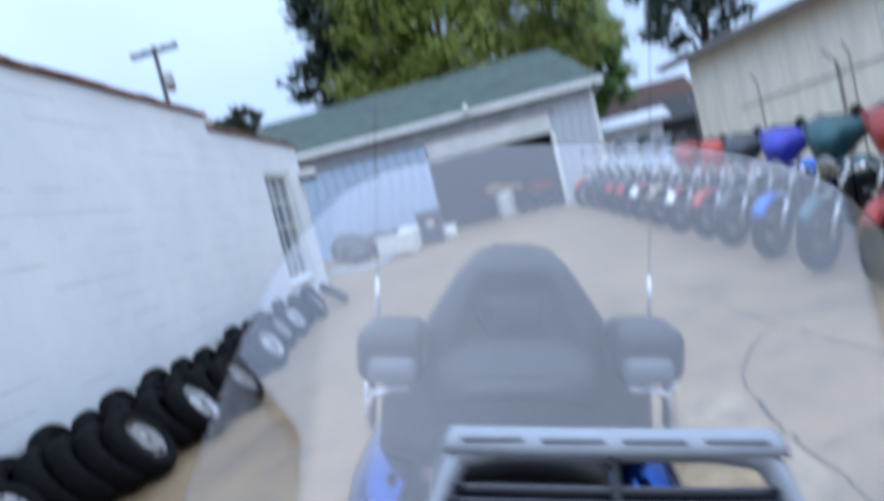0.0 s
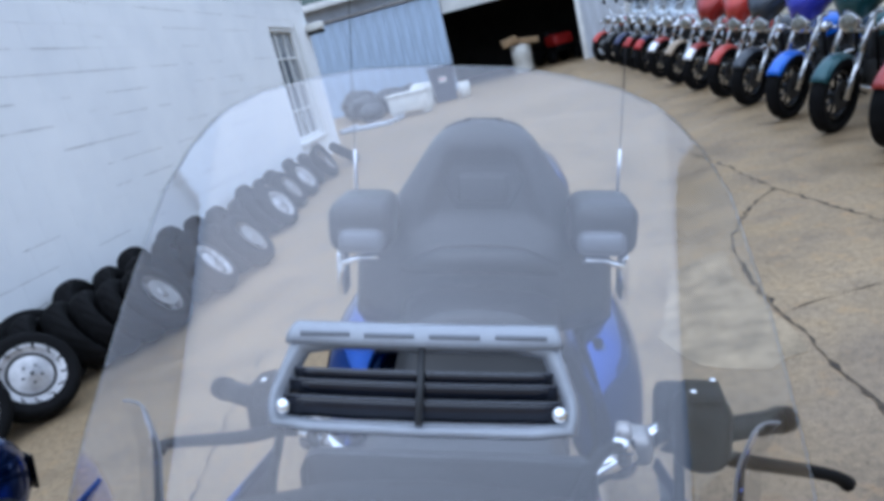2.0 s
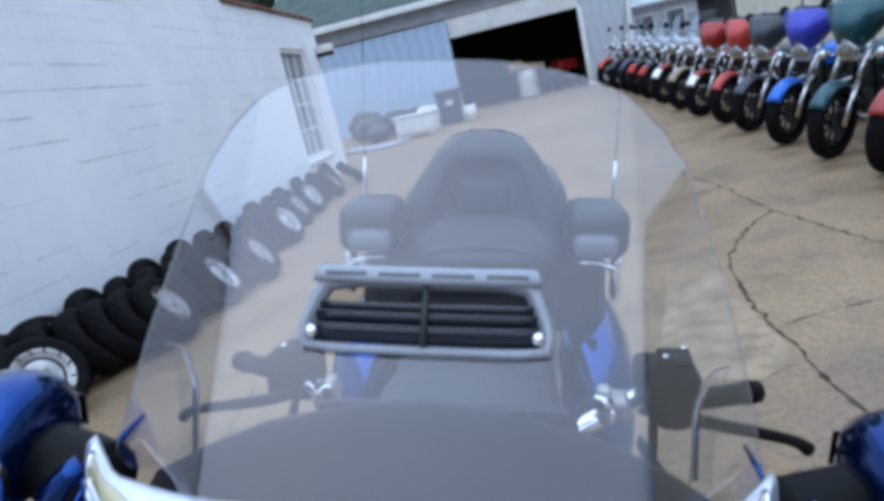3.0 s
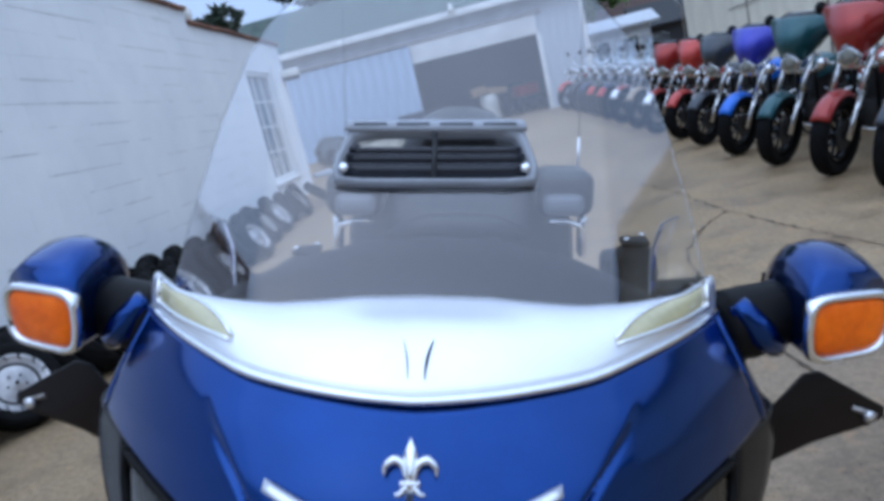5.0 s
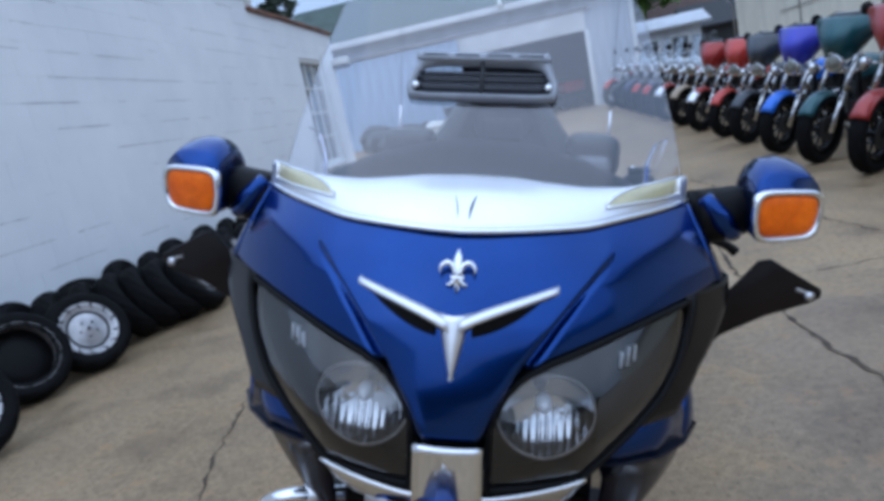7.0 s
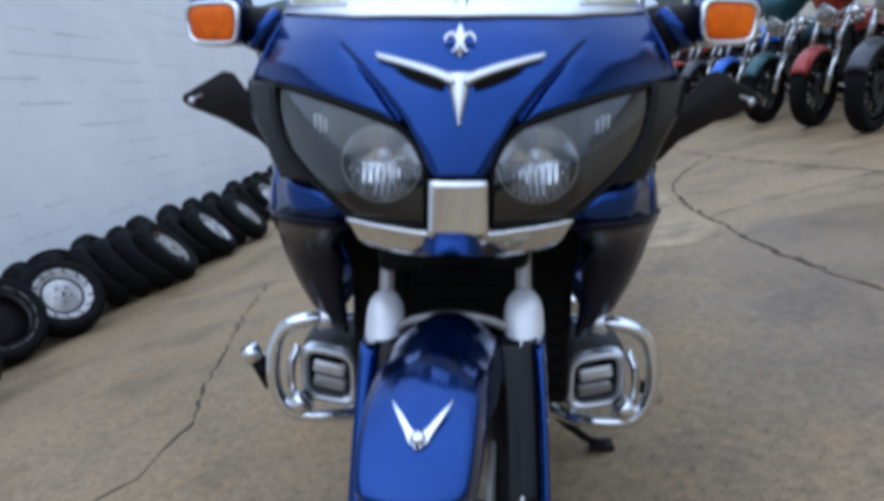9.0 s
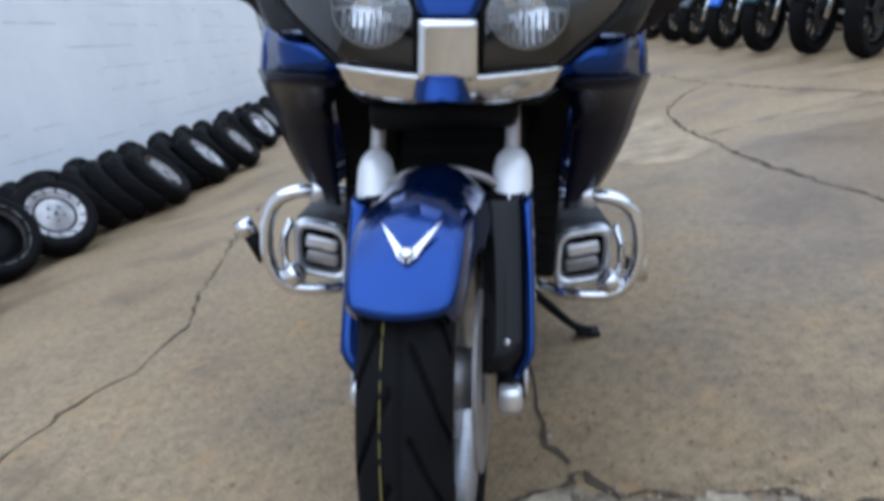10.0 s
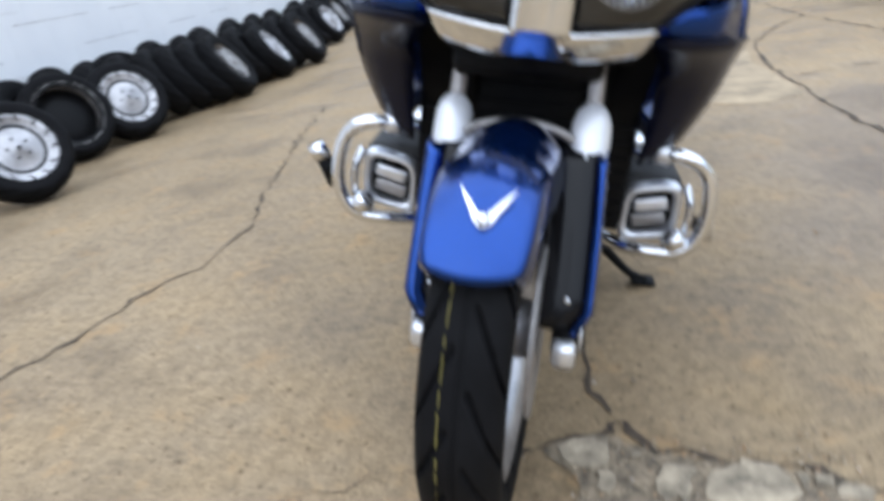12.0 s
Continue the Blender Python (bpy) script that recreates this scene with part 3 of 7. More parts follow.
def shed():
    s = SHED
    # back layers of the front wall, with the bay left open
    part("front_wall", joined(box((5.2, 0.12, 3.2), (-5.25, 0.08, 1.6)), box((1.3, 0.12, 3.2), (1.45, 0.08, 1.6)), box((3.45, 0.12, 0.5), (-0.925, 0.08, 2.95))), "siding", s, smooth=False)
    for x in (2.03, -7.8):
        part("side_wall", box((0.12, 6.2, 3.2), (x, 3.2, 1.6)), "siding", s, smooth=False)
    # lining painted near black: the bay's shade is in its colour
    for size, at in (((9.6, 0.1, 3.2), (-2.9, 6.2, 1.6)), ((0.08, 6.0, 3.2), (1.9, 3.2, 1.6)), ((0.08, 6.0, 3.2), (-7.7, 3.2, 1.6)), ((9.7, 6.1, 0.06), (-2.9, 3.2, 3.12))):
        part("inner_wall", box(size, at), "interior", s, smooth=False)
    me = unit_mesh("board", "siding")
    for at, size in boards(0.80, 1.98, 0.1, 3.1, 0.006, 0.24, 1):
        o = new("board", me)
        o.parent, o.location, o.scale = s, at, size
    door = part("sliding_door", joined(box((3.75, 0.05, 0.10), (-4.48, -0.10, 2.45), 0.005), box((3.75, 0.05, 0.10), (-4.48, -0.10, 0.35), 0.005), box((3.7, 0.025, 2.3), (-4.48, -0.09, 1.4))), "siding", s, "weathered blue grey sliding door")
    panel = unit_mesh("board", "door_metal")
    for at, size in boards(-6.35, -2.62, 0.15, 2.62, -0.135, 0.31, 2):
        o = new("board", panel)
        o.parent, o.location, o.scale = door, at, size
    part("door_rail", box((7.4, 0.06, 0.08), (-2.7, -0.10, 2.70), 0.01), "dull_alloy", s)
    part("header_board", box((3.5, 0.05, 0.52), (-0.92, -0.045, 2.40), 0.006), "white_trim", s, "white header board over the bay")
    part("door_post", joined(box((0.12, 0.06, 2.15), (0.84, -0.04, 1.07), 0.006), box((0.12, 0.05, 3.1), (2.04, -0.03, 1.55), 0.006)), "white_trim", s)
    # hipped roof: stepped shingle courses on the front slope
    ez, ey, rz, ry = 3.2, -0.45, 4.82, 3.1
    rows, strip = 22, []
    for k in range(rows):
        q, w = k / rows, (k + 1) / rows
        for t, up in ((q, 0.035), (w, 0.012)):
            strip.append([(x, ey + (ry - ey) * t, ez + (rz - ez) * t + up) for x in (-8.2, 2.35 - 1.0 * t)])
    bms = [sheet(strip)]
    bms.append(sheet([[(2.35, ey, ez), (2.35, 6.65, ez)], [(1.35, ry, rz), (1.35, ry, rz + 0.001)]]))
    bms.append(sheet([[(-8.2, 6.65, ez), (2.35, 6.65, ez)], [(-8.2, ry, rz), (1.35, ry, rz)]]))
    bms.append(sheet([[(-8.2, ey, ez), (-8.2, 6.65, ez)], [(-8.2, ry, rz), (-8.2, ry, rz + 0.001)]]))
    bms.append(sheet([[(-8.2, ey, ez - 0.01), (2.35, ey, ez - 0.01)], [(-8.2, 6.65, ez - 0.01), (2.35, 6.65, ez - 0.01)]]))
    part("roof", joined(*bms), "shingle", s, "green grey shingle roof", smooth=False)
    part("fascia", joined(box((10.6, 0.03, 0.17), (-2.93, ey - 0.017, ez - 0.075), 0.004), box((0.03, 7.1, 0.17), (2.367, 3.1, ez - 0.075), 0.004)), "white_trim", s, "white fascia board")
    lamp = part("eave_lamp", lathe([(0.0, -0.12), (0.05, -0.11), (0.06, 0.0), (0.10, 0.08), (0.0, 0.10)], 14, pose(-1.25, ey - 0.12, ez + 0.05, 0, 90, 0)), "white_plastic", s)
    part("lamp_arm", tube([(-1.25, ey - 0.02, ez - 0.02), (-1.25, ey - 0.12, ez + 0.12)], 0.018, 8), "dull_alloy", lamp)


shed()


# ---- cream building behind the row of motorcycles ----
def cream_building():
    m = pose(4.58, 19.1, -0.1, 0, 0, -90 + 16.4)
    b = empty("workshop_building", m, "cream metal sided workshop with a shallow grey roof", "building")
    L, D, H = 22.0, 7.0, 3.45
    part("wall", box((L, D, H), (L / 2, D / 2, H / 2)), "cream", b, smooth=False)
    me = unit_mesh("panel", "cream")
    for i in range(int(L / 0.9)):
        o = new("panel", me)
        o.parent, o.location, o.scale = b, (0.45 + 0.9 * i, -0.008, H / 2), (0.885, 0.02, H - 0.02)
    roof = sheet([[(-0.5, -0.55, H + 0.0), (L + 0.5, -0.55, H + 0.0)], [(-0.5, D / 2, H + 0.95), (L + 0.5, D / 2, H + 0.95)], [(-0.5, D + 0.4, H), (L + 0.5, D + 0.4, H)]])
    part("roof", thick(roof, 0.12), "dull_alloy", b, "pale grey metal roof", smooth=False)
    part("gutter", tube([(-0.5, -0.62, H + 0.0), (L + 0.5, -0.62, H + 0.0)], 0.06, 8), "dull_alloy", b)
    part("vent_cover", box((0.34, 0.06, 0.36), (6.6, -0.05, 2.55), 0.01), "white_plastic", b)
    part("conduit", joined(tube([(5.2, -0.05, 0.2), (5.2, -0.05, 2.2), (5.2, -0.3, 2.5)], 0.025, 8), tube([(2.0, -0.06, 1.9), (12.0, -0.06, 2.3)], 0.012, 6)), "dull_alloy", b)
    for x in (1.2, 3.8, 6.4, 9.0):
        p = empty("fence_post", m @ pose(x, -0.75, 0.15), "rusty steel fence post", "fence post", "fence posts")
        part("post", tube([(0, 0, -0.1), (0, 0, 2.1), (0.05, -0.15, 2.3)], 0.016, 8), "dull_alloy", p)


cream_building()


def far_shed(name, x, y, w, d, h, rh, wall, roof, label, windows=0):
    b = empty(name, pose(x, y, 0.35), label, "building")
    part("wall", box((w, d, h), (0, 0, h / 2)), wall, b, smooth=False)
    r = sheet([[(-w / 2 - 0.3, -d / 2 - 0.3, h - 0.05), (w / 2 + 0.3, -d / 2 - 0.3, h - 0.05)], [(-w / 2 - 0.3, 0, h + rh), (w / 2 + 0.3, 0, h + rh)], [(-w / 2 - 0.3, d / 2 + 0.3, h - 0.05), (w / 2 + 0.3, d / 2 + 0.3, h - 0.05)]])
    part("roof", thick(r, 0.08), roof, b, smooth=False)
    for i in range(windows):
        wnd = part("window", box((0.62, 0.06, 0.8), ((i - (windows - 1) / 2) * 0.95, -d / 2 - 0.02, h * 0.62), 0.01), "white_trim", b)
        part("pane", box((0.5, 0.02, 0.68), ((i - (windows - 1) / 2) * 0.95, -d / 2 - 0.055, h * 0.62)), "window_glass", wnd, smooth=False)


far_shed("garden_shed", 3.35, 25.0, 2.3, 2.0, 2.0, 0.35, "siding", "siding", "small white shed with dark windows", 2)
far_shed("carport", 6.1, 29.0, 2.6, 4.0, 1.9, 0.9, "dark_roof", "dark_roof", "low dark roofed carport")
far_shed("house", 6.6, 42.0, 5.0, 6.0, 3.2, 1.5, "cream", "brown_roof", "house with a brown shingle roof beyond the yard", 3)


# ---- utility pole ----
def utility_pole():
    p = empty("utility_pole", pose(-17.8, 35, 0.3), "grey wooden utility pole with crossarm and transformer", "utility pole")
    part("pole", tube([(0, 0, 0), (0, 0, 12.4)], [0.17, 0.12], 10), "pole", p)
    part("crossarm", box((2.7, 0.14, 0.24), (0.05, -0.15, 12.1), 0.01), "pole", p)
    part("transformer", lathe([(0.0, -0.5), (0.22, -0.48), (0.24, 0.4), (0.1, 0.5), (0.0, 0.5)], 14, pose(0.42, 0, 10.4, 0, 90, 0)), "dull_alloy", p)
    for k in (-1.2, -0.5, 0.6, 1.25):
        part("insulator", tube([(k, -0.15, 12.16), (k, -0.15, 12.38)], [0.05, 0.03], 8), "dull_alloy", p)


utility_pole()


# ---- trees ----
def tree(x, y, h, crown, leaf, seed, label, leaves=7000, size=0.26, z0=0.0):
    """A tapered trunk with limbs, and a crown of leaf clumps: crown is a list of (x, y, z, radius)."""
    rnd = random.Random(seed)
    t = empty("tree", pose(x, y, z0), label, "tree")
    limbs = [tube([(0, 0, 0), (0.1, 0, h * 0.3), (0.0, 0.1, h * 0.62), (0.1, 0.0, h * 0.9)], [0.38, 0.3, 0.2, 0.06], 10, smooth_steps=4)]
    for cx, cy, cz, r in crown:
        b = min(cz * 0.55, h * 0.6)
        limbs.append(tube([(0, 0, b), (cx * 0.4, cy * 0.4, b + (cz - b) * 0.55), (cx, cy, cz)], [0.16, 0.11, 0.04], 7, smooth_steps=3))
    part("trunk", joined(*limbs), "bark", t)
    total = sum(r ** 2 for *_, r in crown)
    verts, faces = [], []
    for cx, cy, cz, r in crown:
        clumps = [(Vector((rnd.gauss(0, 1), rnd.gauss(0, 1), rnd.gauss(0, 1))).normalized() * r * rnd.uniform(0.55, 1.05)) for _ in range(22)]
        for _ in range(int(leaves * r * r / total)):
            c = rnd.choice(clumps)
            p = Vector((cx, cy, cz)) + c + Vector((rnd.gauss(0, 1), rnd.gauss(0, 1), rnd.gauss(0, 0.8))) * r * 0.17
            a = Vector((rnd.gauss(0, 1), rnd.gauss(0, 1), rnd.gauss(0, 0.7))).normalized()
            s = a.orthogonal().normalized()
            ln, wd = size * rnd.uniform(0.6, 1.4), size * rnd.uniform(0.3, 0.6)
            n = len(verts)
            verts += [p - a * ln, p + s * wd + a * 0.1 * ln, p + a * ln, p - s * wd + a * 0.1 * ln]
            faces.append((n, n + 1, n + 2, n + 3))
    me = bpy.data.meshes.new("crown")
    me.from_pydata([tuple(v) for v in verts], [], faces)
    me.materials.append(MAT[leaf])
    o = new("crown", me)
    o.parent = t
    return t


tree(-3.2, 33.0, 12.0, [(-2.6, 0, 8.5, 2.3), (0.5, 0.5, 9.5, 2.8), (3.6, 0, 9.2, 2.8), (6.2, 0.6, 8.0, 2.2), (1.8, -1, 6.8, 2.4), (-1.0, 0, 12.5, 2.8), (3.8, 0, 12.5, 2.6), (-0.8, -0.5, 6.2, 2.0)], "leaf", 3, "large leafy yellow green tree behind the shed", 24000, 0.22)
tree(-7.8, 36.5, 14.0, [(-1.6, 0, 8.5, 2.0), (0.2, 0, 10.5, 2.6), (-0.6, 0, 13.2, 2.6), (1.0, 0, 7.2, 1.8)], "leaf_dark", 5, "dark green tree beyond the shed", 9000, 0.26)
tree(3.2, 37.0, 8.0, [(0.0, 0, 6.8, 1.9), (1.3, 0, 5.4, 1.5), (-0.6, 0, 8.8, 1.8), (1.0, 0, 7.6, 1.5), (0.2, 0, 5.0, 1.4)], "leaf_mid", 6, "smaller green tree beside the shed", 9000, 0.22)
tree(12.0, 46.0, 12.0, [(-1.6, 0, 8.6, 1.9), (0.8, 0, 10.8, 2.4), (1.6, 0, 7.2, 1.6), (-0.4, 0, 13, 2.4), (-2.6, 0, 11.6, 1.5)], "leaf_dark", 7, "thin dark tree over the rooftops", 5200, 0.28)
tree(-12.6, 30.0, 5.4, [(0, 0, 6.2, 0.9), (0.7, 0, 6.7, 0.7), (-0.8, 0, 6.5, 0.7)], "leaf_dark", 8, "small bushy dark tree above the wall", 1500, 0.22)


def woods():
    """A low far belt of trees that closes the horizon."""
    rnd = random.Random(9)
    bm = bmesh.new()
    for ring, (r, h) in enumerate(((120, 7), (126, 9))):
        n = 260
        low, high = [], []
        for i in range(n + 1):
            a = 2 * math.pi * (i % n) / n
            k = h * (0.7 + 0.35 * noise.noise((math.cos(a) * 9, math.sin(a) * 9, ring * 5.0)) + 0.12 * math.sin(i * 2.4))
            low.append(bm.verts.new((r * math.cos(a), r * math.sin(a), -1)))
            high.append(bm.verts.new((r * math.cos(a), r * math.sin(a), max(2, k))))
        for i in range(n):
            bm.faces.new((low[i], low[i + 1], high[i + 1], high[i]))
    return tagged(part("backdrop", bm, "far", smooth=False), "far belt of trees round the yard", "backdrop", kind="structure")


woods()

# unseen wall added to close the yard behind the camera and darken reflections
tagged(part("unseen_wall_south", box((46, 0.3, 3.4), (8, -21.0, 1.55)), "unseen_wall", smooth=False), "unseen plain wall added behind the camera to darken reflections", "wall", kind="structure")


# ---- the blue touring motorcycle on its side stand ----
BIKE_POSE = pose(0, 0, 0, 0, 12.9, 4.5) @ pose(0.015, 0, 0)
BIKE = empty("touring_motorcycle", BIKE_POSE, "deep blue touring motorcycle with tall windshield leaning on its side stand", "motorcycle")
STEER = 6.2  # the front wheel is turned this far towards the wall
AXLE_Y, AXLE_Z, TYRE_R = 0.110, 0.316, 0.316
RAKE = 29.0


def steered():
    """The turn of fork, wheel and handlebar about the raked steering axis."""
    axis = Vector((0, math.sin(radians(RAKE)), math.cos(radians(RAKE))))
    foot = Vector((0, AXLE_Y - 0.10, 0))
    return Matrix.Translation(foot) @ Matrix.Rotation(radians(-STEER), 4, axis) @ Matrix.Translation(-foot)


STEERED = steered()


def turned(bm):
    bmesh.ops.transform(bm, matrix=STEERED, verts=bm.verts)
    return bm


def tyre_mesh(R, W, groove=True, n=220, period=0.13):
    """A road tyre round the x axis: crowned tread with grooves cut in, and rounded sidewalls."""
    cross = []
    m = 56 if n > 200 else 40
    for k in range(m + 1):
        u = -1 + 2 * k / m
        a = u * radians(118)
        sg = 1 if a >= 0 else -1
        if abs(a) <= radians(90):
            s = 0.5 * W * math.sin(abs(a)) * sg
            r = R - 0.30 * W * (1 - math.cos(a)) ** 1.15
        else:
            e = (abs(a) - radians(90)) / radians(28)
            r = R - 0.30 * W - 0.42 * W * e
            s = (0.5 * W - 0.10 * W * e * e) * sg
        cross.append((s, r))
    count = max(6, round(2 * math.pi * R / period))
    rows = []
    for i in range(n):
        th = 2 * math.pi * i / n
        row = []
        for s, r in cross:
            q = abs(s) / (0.5 * W)
            d = 0.0
            if groove and q < 0.95:
                if abs(s) < 0.02 * W:
                    d = 0.005
                ph = (th / (2 * math.pi) * count + (0.5 if s > 0 else 0.0) - 1.25 * q ** 1.3) % 1.0
                if 0.16 < q and ph < 0.13:
                    d = 0.010
            row.append((s, (r - d) * math.cos(th), (r - d) * math.sin(th)))
        rows.append(row)
    rows.append(rows[0])
    bm = sheet(rows)
    bmesh.ops.remove_doubles(bm, verts=bm.verts, dist=1e-5)
    return bm


def spoked_wheel(name, parent, m, r, w, spokes, width, material, label=""):
    """A cast wheel round the x axis: rim ring, with hub and spokes as parts of it."""
    rim = part(name, lathe([(r, -w / 2), (r + 0.012, -w / 2), (r + 0.012, w / 2), (r, w / 2), (r - 0.02, w * 0.36), (r - 0.035, 0.0), (r - 0.02, -w * 0.36)], 44, m, closed=True), material, parent, label)
    part("hub", lathe([(0.0, -w * 0.6), (0.045, -w * 0.6), (0.05, -w * 0.3), (0.04, 0), (0.05, w * 0.3), (0.045, w * 0.6), (0.0, w * 0.6)], 24, m), material, rim)
    b = box((0.026, width, r - 0.05), (0, 0, 0.03 + (r - 0.03) / 2), 0.006, seg=1)
    first = part("spoke", b, material, rim, smooth=False)
    first.matrix_local = m
    for k in range(1, spokes):
        o = new("spoke", first.data)
        o.parent = rim
        o.matrix_local = m @ Matrix.Rotation(2 * math.pi * k / spokes, 4, "X")
    return rim


def disc_rotor(r, x):
    bms = [lathe([(r * 0.72, x - 0.003), (r, x - 0.003), (r, x + 0.003), (r * 0.72, x + 0.003)], 44, closed=True)]
    bms.append(lathe([(r * 0.3, x - 0.002), (r * 0.74, x - 0.002), (r * 0.74, x + 0.002), (r * 0.3, x + 0.002)], 10, closed=True))
    return joined(*bms)


def front_end():
    ax = Matrix.Translation((0, AXLE_Y, AXLE_Z))
    rim = spoked_wheel("front_wheel", BIKE, STEERED @ ax, 0.222, 0.095, 5, 0.05, "alloy", "silver cast wheel")
    part("tyre", turned_at(tyre_mesh(TYRE_R, 0.113, n=560, period=0.105), ax), "rubber", rim, "black road tyre with cut grooves")
    rnd, marks, a = random.Random(12), [], 0.0
    while a < 350:
        ln = rnd.uniform(2, 9)
        w = rnd.uniform(0.0004, 0.0009)
        arc = [radians(a + ln * k / 6) for k in range(7)]
        marks.append(sheet([[(x, r * math.cos(t), r * math.sin(t)) for t in arc] for x, r in ((-0.0215 - w, TYRE_R - 0.003), (-0.0215 - w, TYRE_R - 0.0012), (-0.0215 + w, TYRE_R - 0.0010), (-0.0215 + w, TYRE_R - 0.003))]))
        a += ln + rnd.uniform(0.6, 3.0)
    part("tyre_mark", turned_at(joined(*marks), ax), "yellow", rim)
    for x in (-0.066, 0.066):
        part("brake_disc", turned_at(disc_rotor(0.138, x), ax), "dull_alloy", rim, smooth=False)
    for q in (-0.135, 0.10):
        part("axle_nut", turned_at(lathe([(0.0, q), (0.022, q), (0.022, q + 0.035), (0.0, q + 0.035)], 12), ax), "satin", rim)
    d = Vector((0, math.sin(radians(RAKE)), math.cos(radians(RAKE))))
    for s in (-1, 1):
        foot = Vector((s * 0.110, AXLE_Y - 0.03, 0.30))
        f = part("fork_leg", turned(tube([foot, foot + d * 0.30], [0.021, 0.024], 14)), "black_plastic", BIKE)
        part("fork_foot", turned(box((0.036, 0.050, 0.040), foot + Vector((0, -0.006, 0.008)), 0.010)), "satin", f, "silver axle clamp")
        part("fork_tube", turned(tube([foot + d * 0.22, foot + d * 0.72], 0.0125, 14)), "dull_alloy", f)
        # bright dome cover on the fork top
        c = foot + d * 0.320
        m = Matrix.Translation(c) @ d.to_track_quat("X", "Z").to_matrix().to_4x4()
        part("fork_cover", turned(lathe([(0.030, -0.035), (0.031, -0.02), (0.031, 0.02), (0.030, 0.04), (0.0255, 0.056), (0.018, 0.066), (0.012, 0.070)], 26, m)), "silver_paint", f, "bright silver fork cover")
        cal = part("brake_caliper", turned(box((0.05, 0.10, 0.075), (s * 0.105, AXLE_Y + 0.115, 0.38), 0.014)), "black_plastic", f)
        part("caliper_bolt", turned(lathe([(0.0, 0.0), (0.010, 0.0), (0.010, 0.012), (0.0, 0.014)], 10, Matrix.Translation((s * 0.133, AXLE_Y + 0.10, 0.37)))), "chrome", cal)
        # blue guard beside the fork: an outer wall with a rolled front lip, and a black plate inside it
        sk, plate_rows = [], []
        face = 0.026 if s < 0 else 0.013  # width of the blue front face
        for k in range(15):
            v = k / 14
            z = 0.338 + 0.244 * v
            xs = 0.1465 - 0.006 * v * v - 0.020 * max(0.0, 0.12 - v) / 0.12
            y0 = 0.058 + 0.132 * v + 0.012 * max(0.0, 0.15 - v) / 0.15
            y1 = y0 + 0.10
            sk.append([(s * (xs - face - 0.003), y0 + 0.012, z), (s * (xs - face), y0 + 0.004, z), (s * (xs - 0.5 * face), y0 - 0.001, z), (s * (xs - 0.003), y0, z), (s * xs, y0 + 0.008, z), (s * (xs + 0.002), (y0 + y1) / 2, z), (s * (xs - 0.004), y1, z)])
            plate_rows.append([(s * (xs - face + 0.003), y0 + 0.009, z), (s * (xs - 0.042), y0 + 0.012, z), (s * (xs - 0.055), y0 + 0.012, z), (s * (xs - 0.075), y0 + 0.010, z), (s * (xs - 0.082), y0 + 0.03, z)])
        plate_rows.append([(x, y + 0.05, z + 0.006) for x, y, z in plate_rows[-1]])
        g = part("fork_guard", turned(thick(sheet(sk), 0.004)), "blue", BIKE, "deep blue fork guard")
        part("guard_plate", turned(thick(sheet(plate_rows), 0.004)), "gloss_black", g, "black inner guard plate")
        part("guard_bolt", turned(lathe([(0.0, 0.0), (0.006, 0.001), (0.005, 0.005), (0.0, 0.006)], 12, pose(s * 0.106, 0.094, 0.385, 0, 0, -90))), "chrome", g)
        part("side_reflector", turned(box((0.006, 0.02, 0.05), (s * 0.134, 0.15, 0.44), 0.002)), "amber", f)


def turned_at(bm, m):
    bmesh.ops.transform(bm, matrix=STEERED @ m, verts=bm.verts)
    return bm


